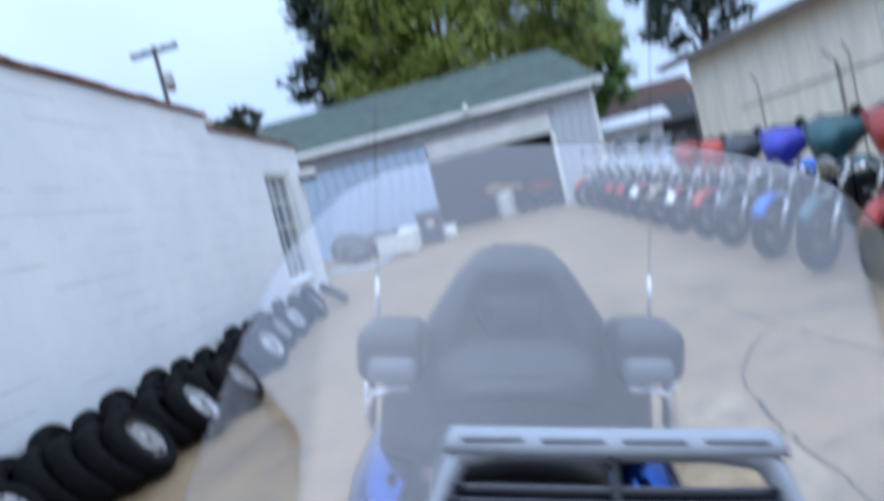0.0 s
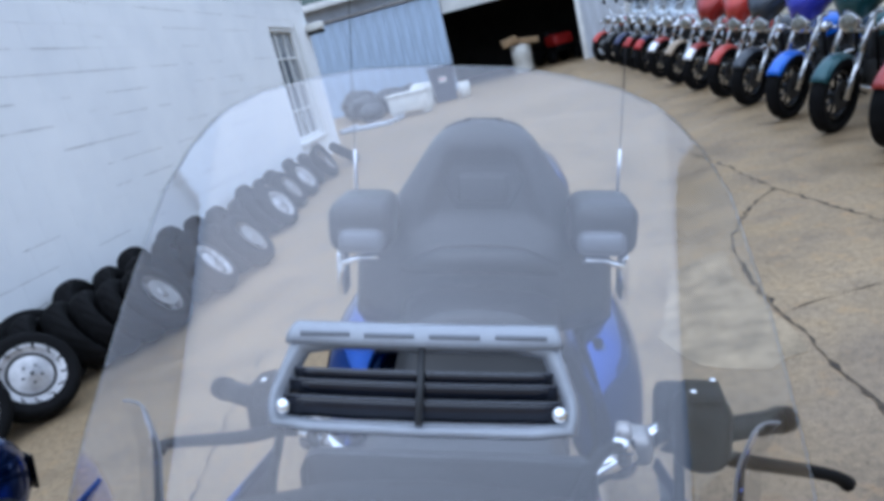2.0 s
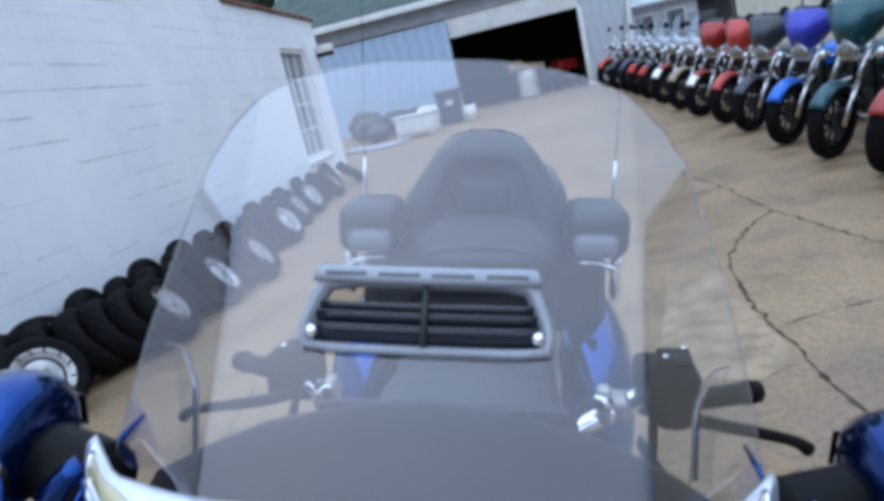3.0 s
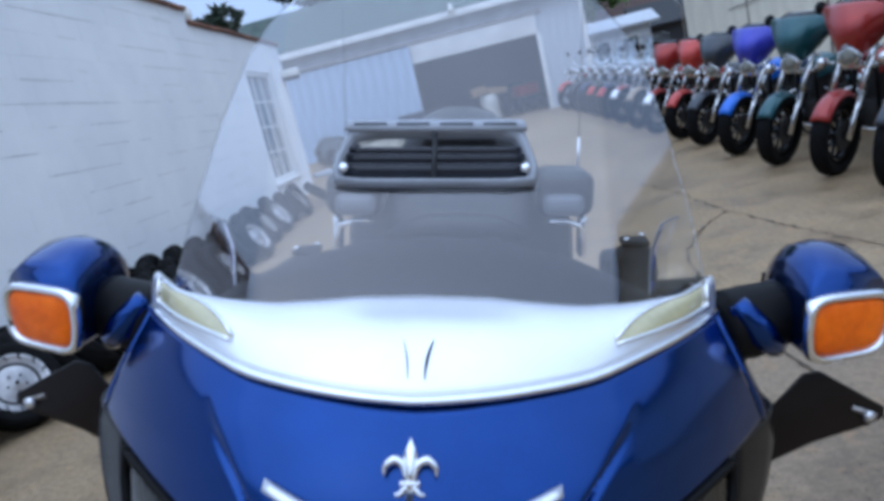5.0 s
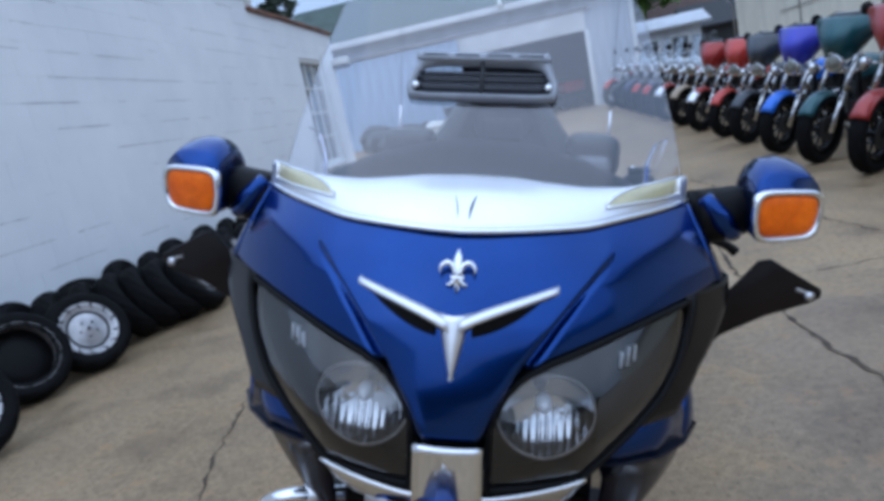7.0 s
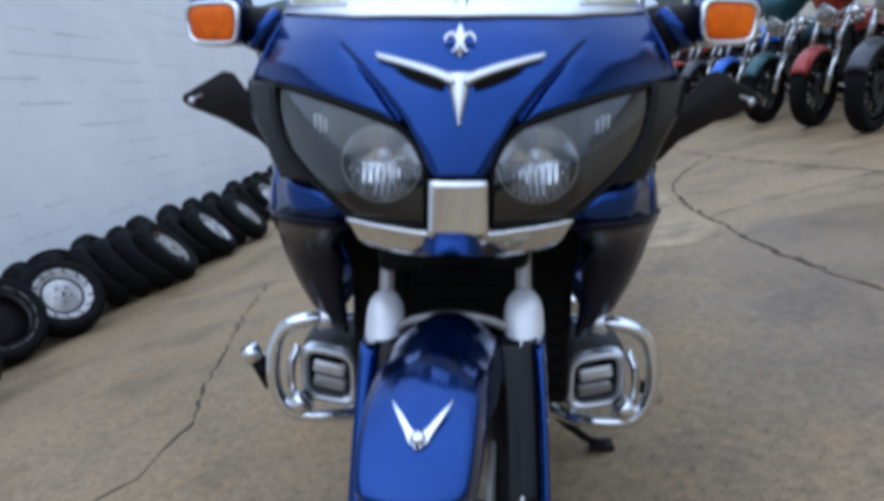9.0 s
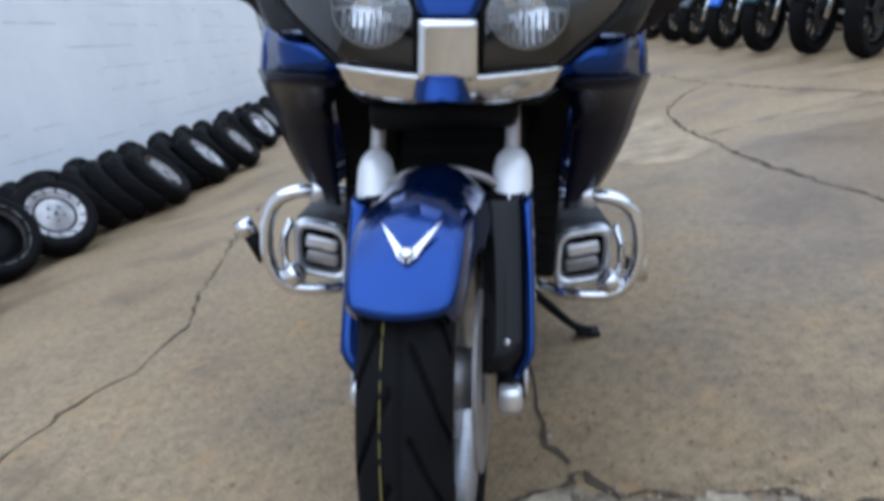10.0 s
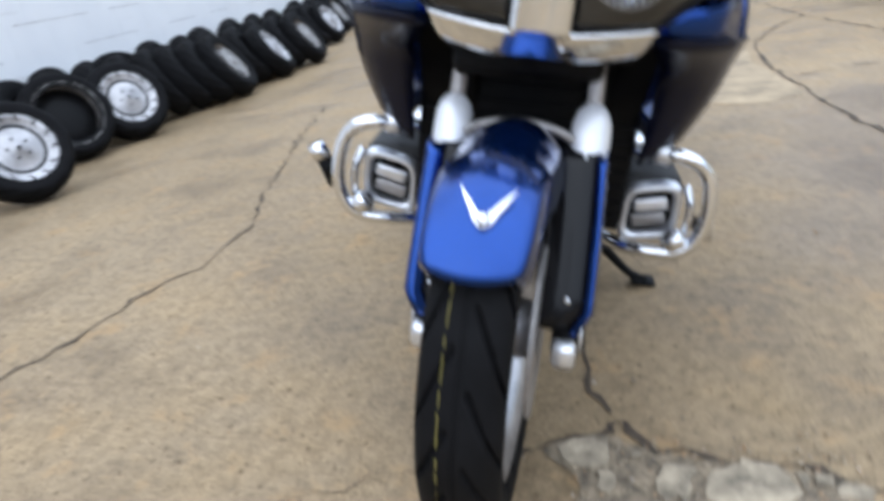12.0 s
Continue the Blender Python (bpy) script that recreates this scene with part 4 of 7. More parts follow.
def fender():
    """A broad fender: a gently crowned top panel between two creases, and steep sides."""
    rows = []
    for k in range(41):
        v = k / 40
        turn = radians(141.0 - 152 * v ** 1.15)  # from the front lip over the top to the back
        e = min(1, v / 0.32)
        R = 0.350 - 0.024 * e * e
        hw = lerp([(0.0, 0.048), (0.008, 0.056), (0.02, 0.061), (0.04, 0.0645), (0.10, 0.068), (0.30, 0.074), (1.0, 0.080)], v)
        crown = 0.005 + 0.040 * e * e
        side = 0.040 + 0.020 * e
        row = []
        for u in (-1.10, -1.09, -1.05, -1.01, -0.985, -0.95, -0.8, -0.5, -0.2, 0.0, 0.2, 0.5, 0.8, 0.95, 0.985, 1.01, 1.05, 1.09, 1.10):
            q = min(1.0, abs(u))
            r = R - crown * q ** 2.2
            over = max(0.0, abs(u) - 0.95) / 0.15
            r -= side * over ** 1.25
            a = turn + radians(1.4 * (1 - q * q) * (1 - v))
            x = hw * (q if abs(u) < 0.95 else 0.95 + 0.10 * min(1, over * 1.6)) * (1 if u >= 0 else -1)
            row.append((x, AXLE_Y + r * math.cos(a), AXLE_Z + r * math.sin(a)))
        rows.append(row)
    f = part("front_fender", turned(thick(sheet(rows), 0.004)), "blue", BIKE, "deep blue front fender with creased edges")
    part("fender_lining", turned(sheet([[(x * 0.95, AXLE_Y + (y - AXLE_Y) * 0.965, AXLE_Z + (z - AXLE_Z) * 0.965) for x, y, z in r] for r in rows])), "black_plastic", f)
    # winged V emblem: two swept wings and a small centre boss
    a = radians(126.5)
    R = 0.3475
    m = Matrix.Translation((0.006, AXLE_Y + R * math.cos(a), AXLE_Z + R * math.sin(a))) @ Matrix.Rotation(radians(126.5 - 90), 4, "X") @ Matrix.Scale(0.76, 4)
    wing = []
    for s in (-1, 1):
        wing.append(plate([(s * 0.002, -0.042), (s * 0.015, -0.030), (s * 0.022, -0.014), (s * 0.033, 0.006), (s * 0.047, 0.036), (s * 0.036, 0.022), (s * 0.026, 0.010), (s * 0.012, -0.010), (s * 0.002, -0.018)][:: s], 0.007, m, 0.001))
    emblem = part("emblem", turned(joined(*wing)), "chrome", f, "chrome winged emblem")
    part("boss", turned(lathe([(0.0, 0.004), (0.009, 0.006), (0.012, 0.010), (0.006, 0.014), (0.0, 0.015)], 12, m @ pose(0, -0.026, 0, 0, -90, 0))), "chrome", emblem)
    # chrome arch behind the fender
    part("fork_brace", turned(tube([(-0.10, 0.235, 0.580), (-0.06, 0.212, 0.610), (0.0, 0.203, 0.622), (0.06, 0.212, 0.610), (0.10, 0.235, 0.580)], [0.006, 0.007, 0.007, 0.007, 0.006], 10, smooth_steps=4)), "dull_alloy", f)


# outlines of the nose: half width in x, heights in z
def lamp_top(x):
    return lerp([(0.0, 0.838), (0.038, 0.838), (0.042, 0.848), (0.050, 0.870), (0.062, 0.891), (0.081, 0.908), (0.105, 0.919), (0.144, 0.931), (0.182, 0.942), (0.227, 0.953), (0.262, 0.960), (0.30, 0.967), (0.335, 0.974)], abs(x))


def trim_low(x):
    return lerp([(0.0, 1.053), (0.07, 1.055), (0.14, 1.057), (0.155, 1.058), (0.19, 1.063), (0.24, 1.069), (0.285, 1.075), (0.33, 1.08)], abs(x))


def lamp_low(x):
    return lerp([(0.0, 0.770), (0.05, 0.770), (0.148, 0.772), (0.157, 0.777), (0.18, 0.796), (0.217, 0.824), (0.25, 0.852), (0.270, 0.880), (0.281, 0.910), (0.286, 0.938), (0.288, 0.955)], abs(x))


def lamp_end(z):
    """Half width of the lamp's outer edge at a height."""
    return lerp([(0.772, 0.150), (0.777, 0.157), (0.796, 0.18), (0.824, 0.217), (0.852, 0.25), (0.880, 0.270), (0.910, 0.281), (0.938, 0.286), (0.975, 0.288)], z)


NOSE = [(0.66, 0.152), (0.70, 0.140), (0.77, 0.121), (0.83, 0.119), (0.88, 0.127), (0.92, 0.137), (0.95, 0.146), (0.98, 0.158), (1.0, 0.168), (1.03, 0.189), (1.06, 0.219), (1.10, 0.262), (1.14, 0.305)]


def nose_y(x, z):
    """How far back the nose lies: a smooth profile up its middle, swept back to the sides."""
    z = min(max(z, 0.701), 1.099)
    i = max(k for k in range(1, len(NOSE) - 2) if NOSE[k][0] <= z)
    (za, a), (zb, b), (zc, c), (zd, d) = NOSE[i - 1:i + 3]
    t, h = (z - zb) / (zc - zb), zc - zb
    m0, m1 = (c - a) / (zc - za) * h, (d - b) / (zd - zb) * h
    yc = (2 * t ** 3 - 3 * t * t + 1) * b + (t ** 3 - 2 * t * t + t) * m0 + (3 * t * t - 2 * t ** 3) * c + (t ** 3 - t * t) * m1
    return yc + 1.75 * x * x


def nose_sheet(low, high, x0, x1, nx, nz, off=0.0, crease=False, bulge=0.0, flare=0.0):
    rows = []
    for k in range(nz + 1):
        v = k / nz
        row = []
        for i in range(nx + 1):
            x = (x0 + (x1 - x0) * i / nx) * (1 + flare * (1 - v))
            z = low(x) + (high(x) - low(x)) * v
            y = nose_y(x, z) + off
            if crease:
                edge = lerp([(0.83, 0.035), (0.87, 0.052), (0.917, 0.078), (0.955, 0.108), (0.985, 0.136), (1.024, 0.176), (1.06, 0.20)], z)
                s = min(max((edge - abs(x)) / 0.010 + 0.5, 0), 1)
                wide = 0.0035 + 0.006 * min(1, max(0, (1.0 - z) / 0.13))
                y += 0.013 * math.exp(-((abs(x) - edge - 0.004) / wide) ** 2) * min(1, max(0, (1.02 - z) / 0.05))
                fade = min(1, max(0, (1.04 - z) / 0.08))
                y -= 0.014 * (s * s * (3 - 2 * s)) * fade
            y -= bulge * math.sin(math.pi * v) * math.sin(math.pi * i / nx)
            row.append((x, y, z))
        rows.append(row)
    return sheet(rows)


def garnish_back(x, y0):
    """Where the garnish meets the windshield: it is broad again at its ends."""
    k = min(1, max(0, (abs(x) - 0.15) / 0.12))
    return max(0.331 + 0.45 * x * x, y0 + 0.014 + 0.010 * k * k * (3 - 2 * k))


def nose():
    n = part("nose_fairing", thick(nose_sheet(lambda x: lamp_top(x) + 0.002, lambda x: trim_low(x) - 0.004, -0.289, 0.289, 220, 36, crease=True, flare=0.155), 0.005), "blue", BIKE, "glossy deep blue nose fairing")
    part("nose_seam", nose_sheet(lambda x: lamp_top(x) - 0.010, lambda x: trim_low(x) - 0.003, -0.305, 0.305, 48, 8, off=0.022), "black_plastic", n)
    # chrome band under the windshield
    rows = []
    for k in range(13):
        v = k / 12
        row = []
        for i in range(61):
            x = -0.29 + 0.58 * i / 60
            z0 = trim_low(x)
            z1 = lerp([(0.0, 1.106), (0.06, 1.104), (0.10, 1.099), (0.15, 1.094), (0.20, 1.095), (0.25, 1.101), (0.29, 1.107)], abs(x))
            y0 = nose_y(x, z0)
            y1 = garnish_back(x, y0)
            cv = 0.012 * math.sin(math.pi * v)
            row.append((x, y0 + (y1 - y0) * v - cv * 0.4, z0 + (z1 - z0) * v ** 0.9 + cv))
        rows.append(row)
    t = part("windshield_garnish", thick(sheet(rows), 0.004), "garnish", BIKE, "bright satin chrome garnish below the windshield")
    edge = [(x, nose_y(x, trim_low(x)) - 0.002, trim_low(x)) for x in (-0.29 + 0.58 * i / 40 for i in range(41))]
    part("garnish_edge", tube(edge, 0.004, 8), "chrome", t)
    for s in (-1, 1):
        lens, ring = [], []
        for k in range(7):
            v = k / 6
            row = []
            for i in range(13):
                u = i / 12
                x = s * (0.172 + 0.104 * u)
                lo = 0.15 + 0.05 * (1 - u)
                hi = lo + (0.72 - lo) * math.sin(math.pi * min(1, 0.02 + 0.60 * u)) ** 0.8
                w = lo + (hi - lo) * v
                xa = abs(x)
                z0 = trim_low(xa)
                z1 = lerp([(0.15, 1.092), (0.20, 1.095), (0.25, 1.101), (0.29, 1.107)], xa)
                y0 = nose_y(xa, z0)
                y1 = garnish_back(xa, y0)
                cv = 0.012 * math.sin(math.pi * w)
                row.append((x, y0 + (y1 - y0) * w - cv * 0.4 - 0.0015, z0 + (z1 - z0) * w ** 0.9 + cv + 0.0015))
            lens.append(row)
        part("marker_lens", thick(sheet(lens), 0.003), "cream_lens", t, "cream marker lens")
        loop = lens[0] + [r[-1] for r in lens[1:]] + lens[-1][-2::-1]
        part("lens_bezel", tube(loop, 0.0022, 6), "chrome", t)
        line = []
        for k in range(7):
            w = 0.12 + 0.28 * k / 6
            x = s * (0.007 + 0.006 * (k / 6) ** 2)
            y0, z0 = nose_y(x, trim_low(x)), trim_low(x)
            cv = 0.012 * math.sin(math.pi * w)
            line.append((x, y0 + (0.331 - y0) * w - cv * 0.4 - 0.001, z0 + (1.106 - z0) * w ** 0.9 + cv + 0.001))
        part("garnish_line", tube(line, [q * (1.0 if s > 0 else 0.45) for q in (0.0004, 0.0008, 0.0012, 0.0013, 0.0011, 0.0008, 0.0004)], 6), "black_plastic", t)


def emblems():
    y = nose_y(0, 1.02) - 0.016
    e = spot((0.0, y + 0.002, 1.016), (64, 0, 0)) @ Matrix.Scale(0.70, 4)
    petal = [(0, 0.036), (0.006, 0.022), (0.009, 0.010), (0.005, -0.004), (0.004, -0.030), (0.0, -0.036), (-0.004, -0.030), (-0.005, -0.004), (-0.009, 0.010), (-0.006, 0.022)]
    bms = [plate(petal, 0.005)]
    for s in (-1, 1):
        arc = [(s * 0.004, -0.006, 0.003), (s * 0.008, 0.008, 0.003), (s * 0.018, 0.013, 0.003), (s * 0.027, 0.006, 0.003), (s * 0.028, -0.004, 0.003)]
        bms.append(tube(arc, [0.003, 0.0045, 0.005, 0.0035, 0.001], 8, smooth_steps=4))
        bms.append(tube([(s * 0.004, -0.014, 0.003), (s * 0.011, -0.022, 0.003), (s * 0.017, -0.022, 0.003)], [0.003, 0.003, 0.001], 8, smooth_steps=3))
    bms.append(box((0.022, 0.005, 0.006), (0, -0.011, 0.003), 0.001))
    place(part("fleur_emblem", joined(*bms), "chrome", BIKE, "chrome fleur-de-lis emblem"), e)
    # broad chrome V with a pointed drop
    vee = []
    rows = []
    for s in (-1, 1):
        top, low = [], []
        for k in range(15):
            u = k / 14
            x = s * (0.006 + 0.108 * u)
            zc = 0.962 + 0.036 * u ** 0.8
            h = 0.0085 * (1 - 0.45 * u)
            yy = nose_y(x, zc) - 0.016 - 0.006 * (1 - u)
            top.append((x, yy + 0.004, zc + h))
            low.append((x, yy, zc - h))
        mid = [((a[0] + b[0]) / 2, min(a[1], b[1]) - 0.006, (a[2] + b[2]) / 2) for a, b in zip(top, low)]
        vee.append(thick(sheet([top, mid, low]), 0.004))
    drop = []
    for k in range(12):
        u = k / 11
        z = 0.975 - 0.066 * u
        w = 0.020 * (1 - u) ** 0.8 + 0.0015
        yy = nose_y(0, z) - 0.020
        drop.append([(-w, yy + 0.010, z), (-w * 0.5, yy - 0.002, z), (0, yy - 0.006, z), (w * 0.5, yy - 0.002, z), (w, yy + 0.010, z)])
    vee.append(thick(sheet(drop), 0.004))
    v = part("vee_emblem", joined(*vee), "garnish", BIKE, "wide chrome V emblem")
    for s in (-1, 1):
        slot = [[(s * (0.020 + 0.075 * u), nose_y(0.02 + 0.075 * u, 0.95 + 0.03 * u) - 0.0165, 0.958 + 0.036 * ((0.014 + 0.075 * u) / 0.108) ** 0.8 - d * math.sin(math.pi * (0.3 + 0.7 * u)) ** 0.9) for u in (k / 10 for k in range(11))] for d in (0.0, 0.016)]
        part("nose_slot", sheet(slot), "black_plastic", v)


def spot(at, rot):
    return pose(*at, *rot)


def place(ob, m):
    ob.matrix_local = m
    return ob


def headlamps():
    cx, cz, rx, rz = 0.108, 0.853, 0.056, 0.051  # the round reflector

    def both(s, bm):
        return bm if s > 0 else mirror_x(bm)

    for s in (-1, 1):
        low = lambda x: lamp_low(x) + 0.003
        high = lambda x: lamp_top(x) - 0.004
        g = both(s, nose_sheet(low, high, 0.044, 0.285, 44, 26, off=0.004, bulge=0.024))
        b = both(s, nose_sheet(lambda x: lamp_low(x) - 0.004, lambda x: lamp_top(x) + 0.004, 0.040, 0.288, 30, 14, off=0.060))
        h = part("headlamp", b, "lamp_inner", BIKE, "wide headlamp with clear lens")
        glass = part("headlamp_glass", g, "lamp_glass", h)
        glass.visible_shadow = False
        # walls of the housing, from the lens edge to its back
        edge = [(x, low(x)) for x in (0.044 + 0.241 * i / 30 for i in range(31))] + [(x, high(x)) for x in (0.285 - 0.241 * i / 30 for i in range(31))]
        wall = sheet([[(s * x, nose_y(x, z) + d, z) for x, z in edge] for d in (0.006, 0.062)], closed=True)
        part("lamp_shell", wall, "lamp_inner", h)
        # round reflector: smooth above, upright flutes below
        rows = []
        for k in range(17):
            q = 1 - k / 16
            row = []
            for i in range(160):
                a = 2 * math.pi * i / 160
                x, z = cx + rx * q * math.cos(a), cz + rz * q * math.sin(a)
                low_half = min(1, max(0, (cz + 0.004 - z) / 0.010))
                flute = 0.0026 * abs(math.sin(math.pi * x / 0.0092)) * low_half * min(1, q * 3) * min(1, (1 - q) * 9)
                row.append((s * x, nose_y(cx, cz) + 0.55 * (x - cx) * (x > cx) * 0.5 + 0.012 + 0.036 * (1 - q * q) - flute, z))
            rows.append(row)
        bowl = part("reflector", sheet(rows, closed=True), "lamp_mirror", h, "round silver reflector with upright flutes")
        part("lamp_ring", tube(rows[0] + rows[0][:1], 0.0014, 6), "dull_alloy", bowl)
        part("bulb", lathe([(0.0, -0.015), (0.007, -0.011), (0.0105, 0.0), (0.009, 0.015), (0.0, 0.02)], 18, pose(s * (cx - 0.004), nose_y(cx, cz) + 0.022, cz + 0.012, 0, 0, 90)), "silver_paint", bowl)
        # stepped inner shield beside the reflector, with three bright bars
        part("inner_panel", both(s, nose_sheet(lambda x: lamp_low(x) + 0.012, lambda x: lamp_top(x) - 0.008, 0.172, 0.278, 20, 10, off=0.030)), "grey_plastic", h, "dark grey inner lamp panel")
        for k in range(3):
            x = 0.196 + 0.0085 * k
            part("side_flute", box((0.0052, 0.005, 0.026 - 0.005 * abs(k - 1)), (s * x, nose_y(x, 0.9) + 0.024, 0.902 + 0.003 * k), 0.0015, seg=1), "silver_paint", h)
        # black seal round the lens
        part("lamp_seal", tube([(s * x, nose_y(x, z) + 0.001, z) for x, z in edge] + [(s * edge[0][0], nose_y(*edge[0]) + 0.001, edge[0][1])], 0.0045, 8), "black_plastic", h)


def chin():
    xs = [-0.157 + 0.314 * i / 40 for i in range(41)]
    top = lambda x: 0.768 + 0.10 * max(0, abs(x) - 0.05) + 0.9 * max(0, abs(x) - 0.125) ** 2
    low = lambda x: 0.730 + 1.15 * max(0, abs(x) - 0.03) ** 2 + (0.02 * max(0, abs(x) - 0.14) / 0.017)
    rows = []
    for k in range(9):
        v = k / 8
        rows.append([(x, nose_y(x, 0.76) - 0.006 + 0.026 * (1 - v) ** 1.2, low(x) + (top(x) - low(x)) * v) for x in xs])
    c = part("chin_garnish", thick(sheet(rows), 0.005), "chrome", BIKE, "chrome chin garnish between the headlamps")
    rows = []
    for k in range(9):
        v = k / 8
        w = 0.039 - 0.002 * v
        rows.append([(w * u, nose_y(w * u, 0.80) - 0.008 - 0.002 * math.cos(u * math.pi / 2) - 0.011 * v, 0.762 + 0.076 * v) for u in (-1, -0.75, -0.5, -0.25, 0, 0.25, 0.5, 0.75, 1)])
    part("chin_centre", thick(sheet(rows), 0.005), "chrome", c)
    # shadowed inside of the nose below the lamps
    part("lower_duct", thick(sheet([[(x, 0.20 + 1.2 * x * x, 0.725) for x in (-0.13, -0.07, 0, 0.07, 0.13)], [(x, 0.40, 0.735) for x in (-0.20, -0.1, 0, 0.1, 0.20)]]), 0.006), "black_plastic", BIKE)


def side_cowls():
    for s in (-1, 1):
        rows = []
        for z in (0.83, 0.815, 0.80, 0.78, 0.76, 0.74, 0.70, 0.66, 0.62, 0.58, 0.55, 0.525, 0.50):
            xo = lerp([(0.50, 0.250), (0.525, 0.275), (0.55, 0.292), (0.60, 0.316), (0.66, 0.332), (0.72, 0.341), (0.76, 0.345), (0.80, 0.336), (0.82, 0.327), (0.85, 0.345), (0.90, 0.368), (0.95, 0.366), (1.0, 0.345), (1.05, 0.318)], z)
            xi = lerp([(0.50, 0.215), (0.60, 0.215), (0.70, 0.205), (0.74, 0.175), (0.78, 0.160), (0.81, 0.188), (0.84, 0.221), (0.88, 0.251), (0.92, 0.267), (0.955, 0.279), (0.97, 0.29), (1.0, 0.297), (1.05, 0.30)], z)
            yi = lerp([(0.50, 0.46), (0.60, 0.42), (0.70, 0.35), (0.74, 0.265), (0.76, 0.228), (0.78, 0.222), (0.80, 0.228), (0.815, 0.245), (0.83, 0.29)], z)
            yo = lerp([(0.50, 0.52), (0.60, 0.50), (0.72, 0.47), (0.80, 0.45), (0.84, 0.42), (0.95, 0.43), (1.05, 0.47)], z)
            row = []
            for u in (0, 0.15, 0.35, 0.55, 0.75, 0.9, 1.0):
                e = math.sin(u * math.pi / 2)
                row.append((s * (xi + (xo - xi) * e), yi + (yo - yi) * (1 - math.cos(u * math.pi / 2)), z))
            for yb, dx in ((0.62, 0.004), (0.80, -0.004), (0.95, -0.03)):
                row.append((s * (xo + dx), yb, min(z, 0.84 + (z - 0.84) * max(0.0, 1 - (yb - 0.45) * 3.0))))
            rows.append(row)
        cheek = []
        for k in range(7):
            v = k / 6
            xi = 0.334 - 0.046 * v
            z = lamp_top(xi) + (trim_low(xi) - lamp_top(xi)) * v
            yi = nose_y(xi, z) + 0.002
            cheek.append([(s * (xi + (0.030 - 0.010 * v) * math.sin(u * math.pi / 2)), yi + 0.13 * (1 - math.cos(u * math.pi / 2)), z - 0.004 * u) for u in (0, 0.2, 0.4, 0.6, 0.8, 1.0)])
        part("nose_cheek", thick(sheet(cheek), 0.005), "blue", BIKE, "deep blue cheek of the fairing")
        band = []
        for k in range(15):
            z = 0.972 - 0.150 * k / 14
            xa = lamp_end(z) - 0.002
            xb = lerp([(0.82, 0.278), (0.84, 0.294), (0.873, 0.314), (0.911, 0.348), (0.943, 0.364), (0.972, 0.362)], z)
            xb = max(xb, xa + 0.02)
            row = [(s * x, nose_y(x, z) + 0.004, z) for x in (xa + (xb - xa) * u for u in (0, 0.25, 0.5, 0.75, 0.92))]
            yb = nose_y(xb, z) + 0.012
            band.append(row + [(s * xb, yb, z), (s * xb, yb + 0.03, z), (s * (xb - 0.012), yb + 0.09, z)])
        part("lamp_surround", thick(sheet(band), 0.004), "gloss_black", BIKE, "glossy smoked surround beside the headlamp")
        c = part("side_cowl", thick(sheet([r[3:] for r in rows]), 0.005), "blue", BIKE, "deep blue side cowl beside the radiator")
        part("cowl_shoulder", thick(sheet([r[:4] for r in rows[:5]]), 0.005), "blue", c)
        # front face: the blue paint's shade is put into a navy black colour
        part("cowl_shaded_face", thick(sheet([[(x, y + 0.001, z) for x, y, z in r[:5]] for r in rows[4:]]), 0.005), "shaded_blue", c, "cowl front with the blue paint's shade in its colour")
        # black inlet face inside the cowl
        duct = [[(s * 0.205, 0.35 + 0.05 * k, 0.74 - 0.06 * k) for k in range(5)], [(s * 0.10, 0.47, 0.76 - 0.08 * k) for k in range(5)]]
        part("cowl_duct", sheet(duct), "black_plastic", c)
        part("cowl_scoop", box((0.012, 0.12, 0.018), (s * 0.326, 0.47, 0.80), 0.005, pose(0, 0, 0, 0, 0, 0)), "black_plastic", c)
        # black filler between lamp and mirror
        part("lamp_corner", thick(sheet([[(s * x, nose_y(0.30, z) + 0.004 + d * (x - 0.29), z) for x in (0.285, 0.305, 0.325, 0.338)] for z, d in ((0.925, 1.2), (0.955, 1.2), (0.99, 1.5), (1.02, 1.6))]), 0.006), "black_plastic", c)
    rad = part("radiator", box((0.42, 0.05, 0.42), (0, 0.50, 0.56), 0.01), "black_plastic", BIKE, "black radiator behind the fork")
    for k in range(12):
        part("radiator_fin", box((0.40, 0.008, 0.006), (0, 0.472, 0.38 + 0.03 * k)), "black_plastic", rad, smooth=False)
    part("engine", joined(box((0.36, 0.50, 0.34), (0, 0.82, 0.36), 0.04), box((0.30, 0.7, 0.10), (0, 1.0, 0.20), 0.03)), "black_plastic", BIKE, "dark engine block")


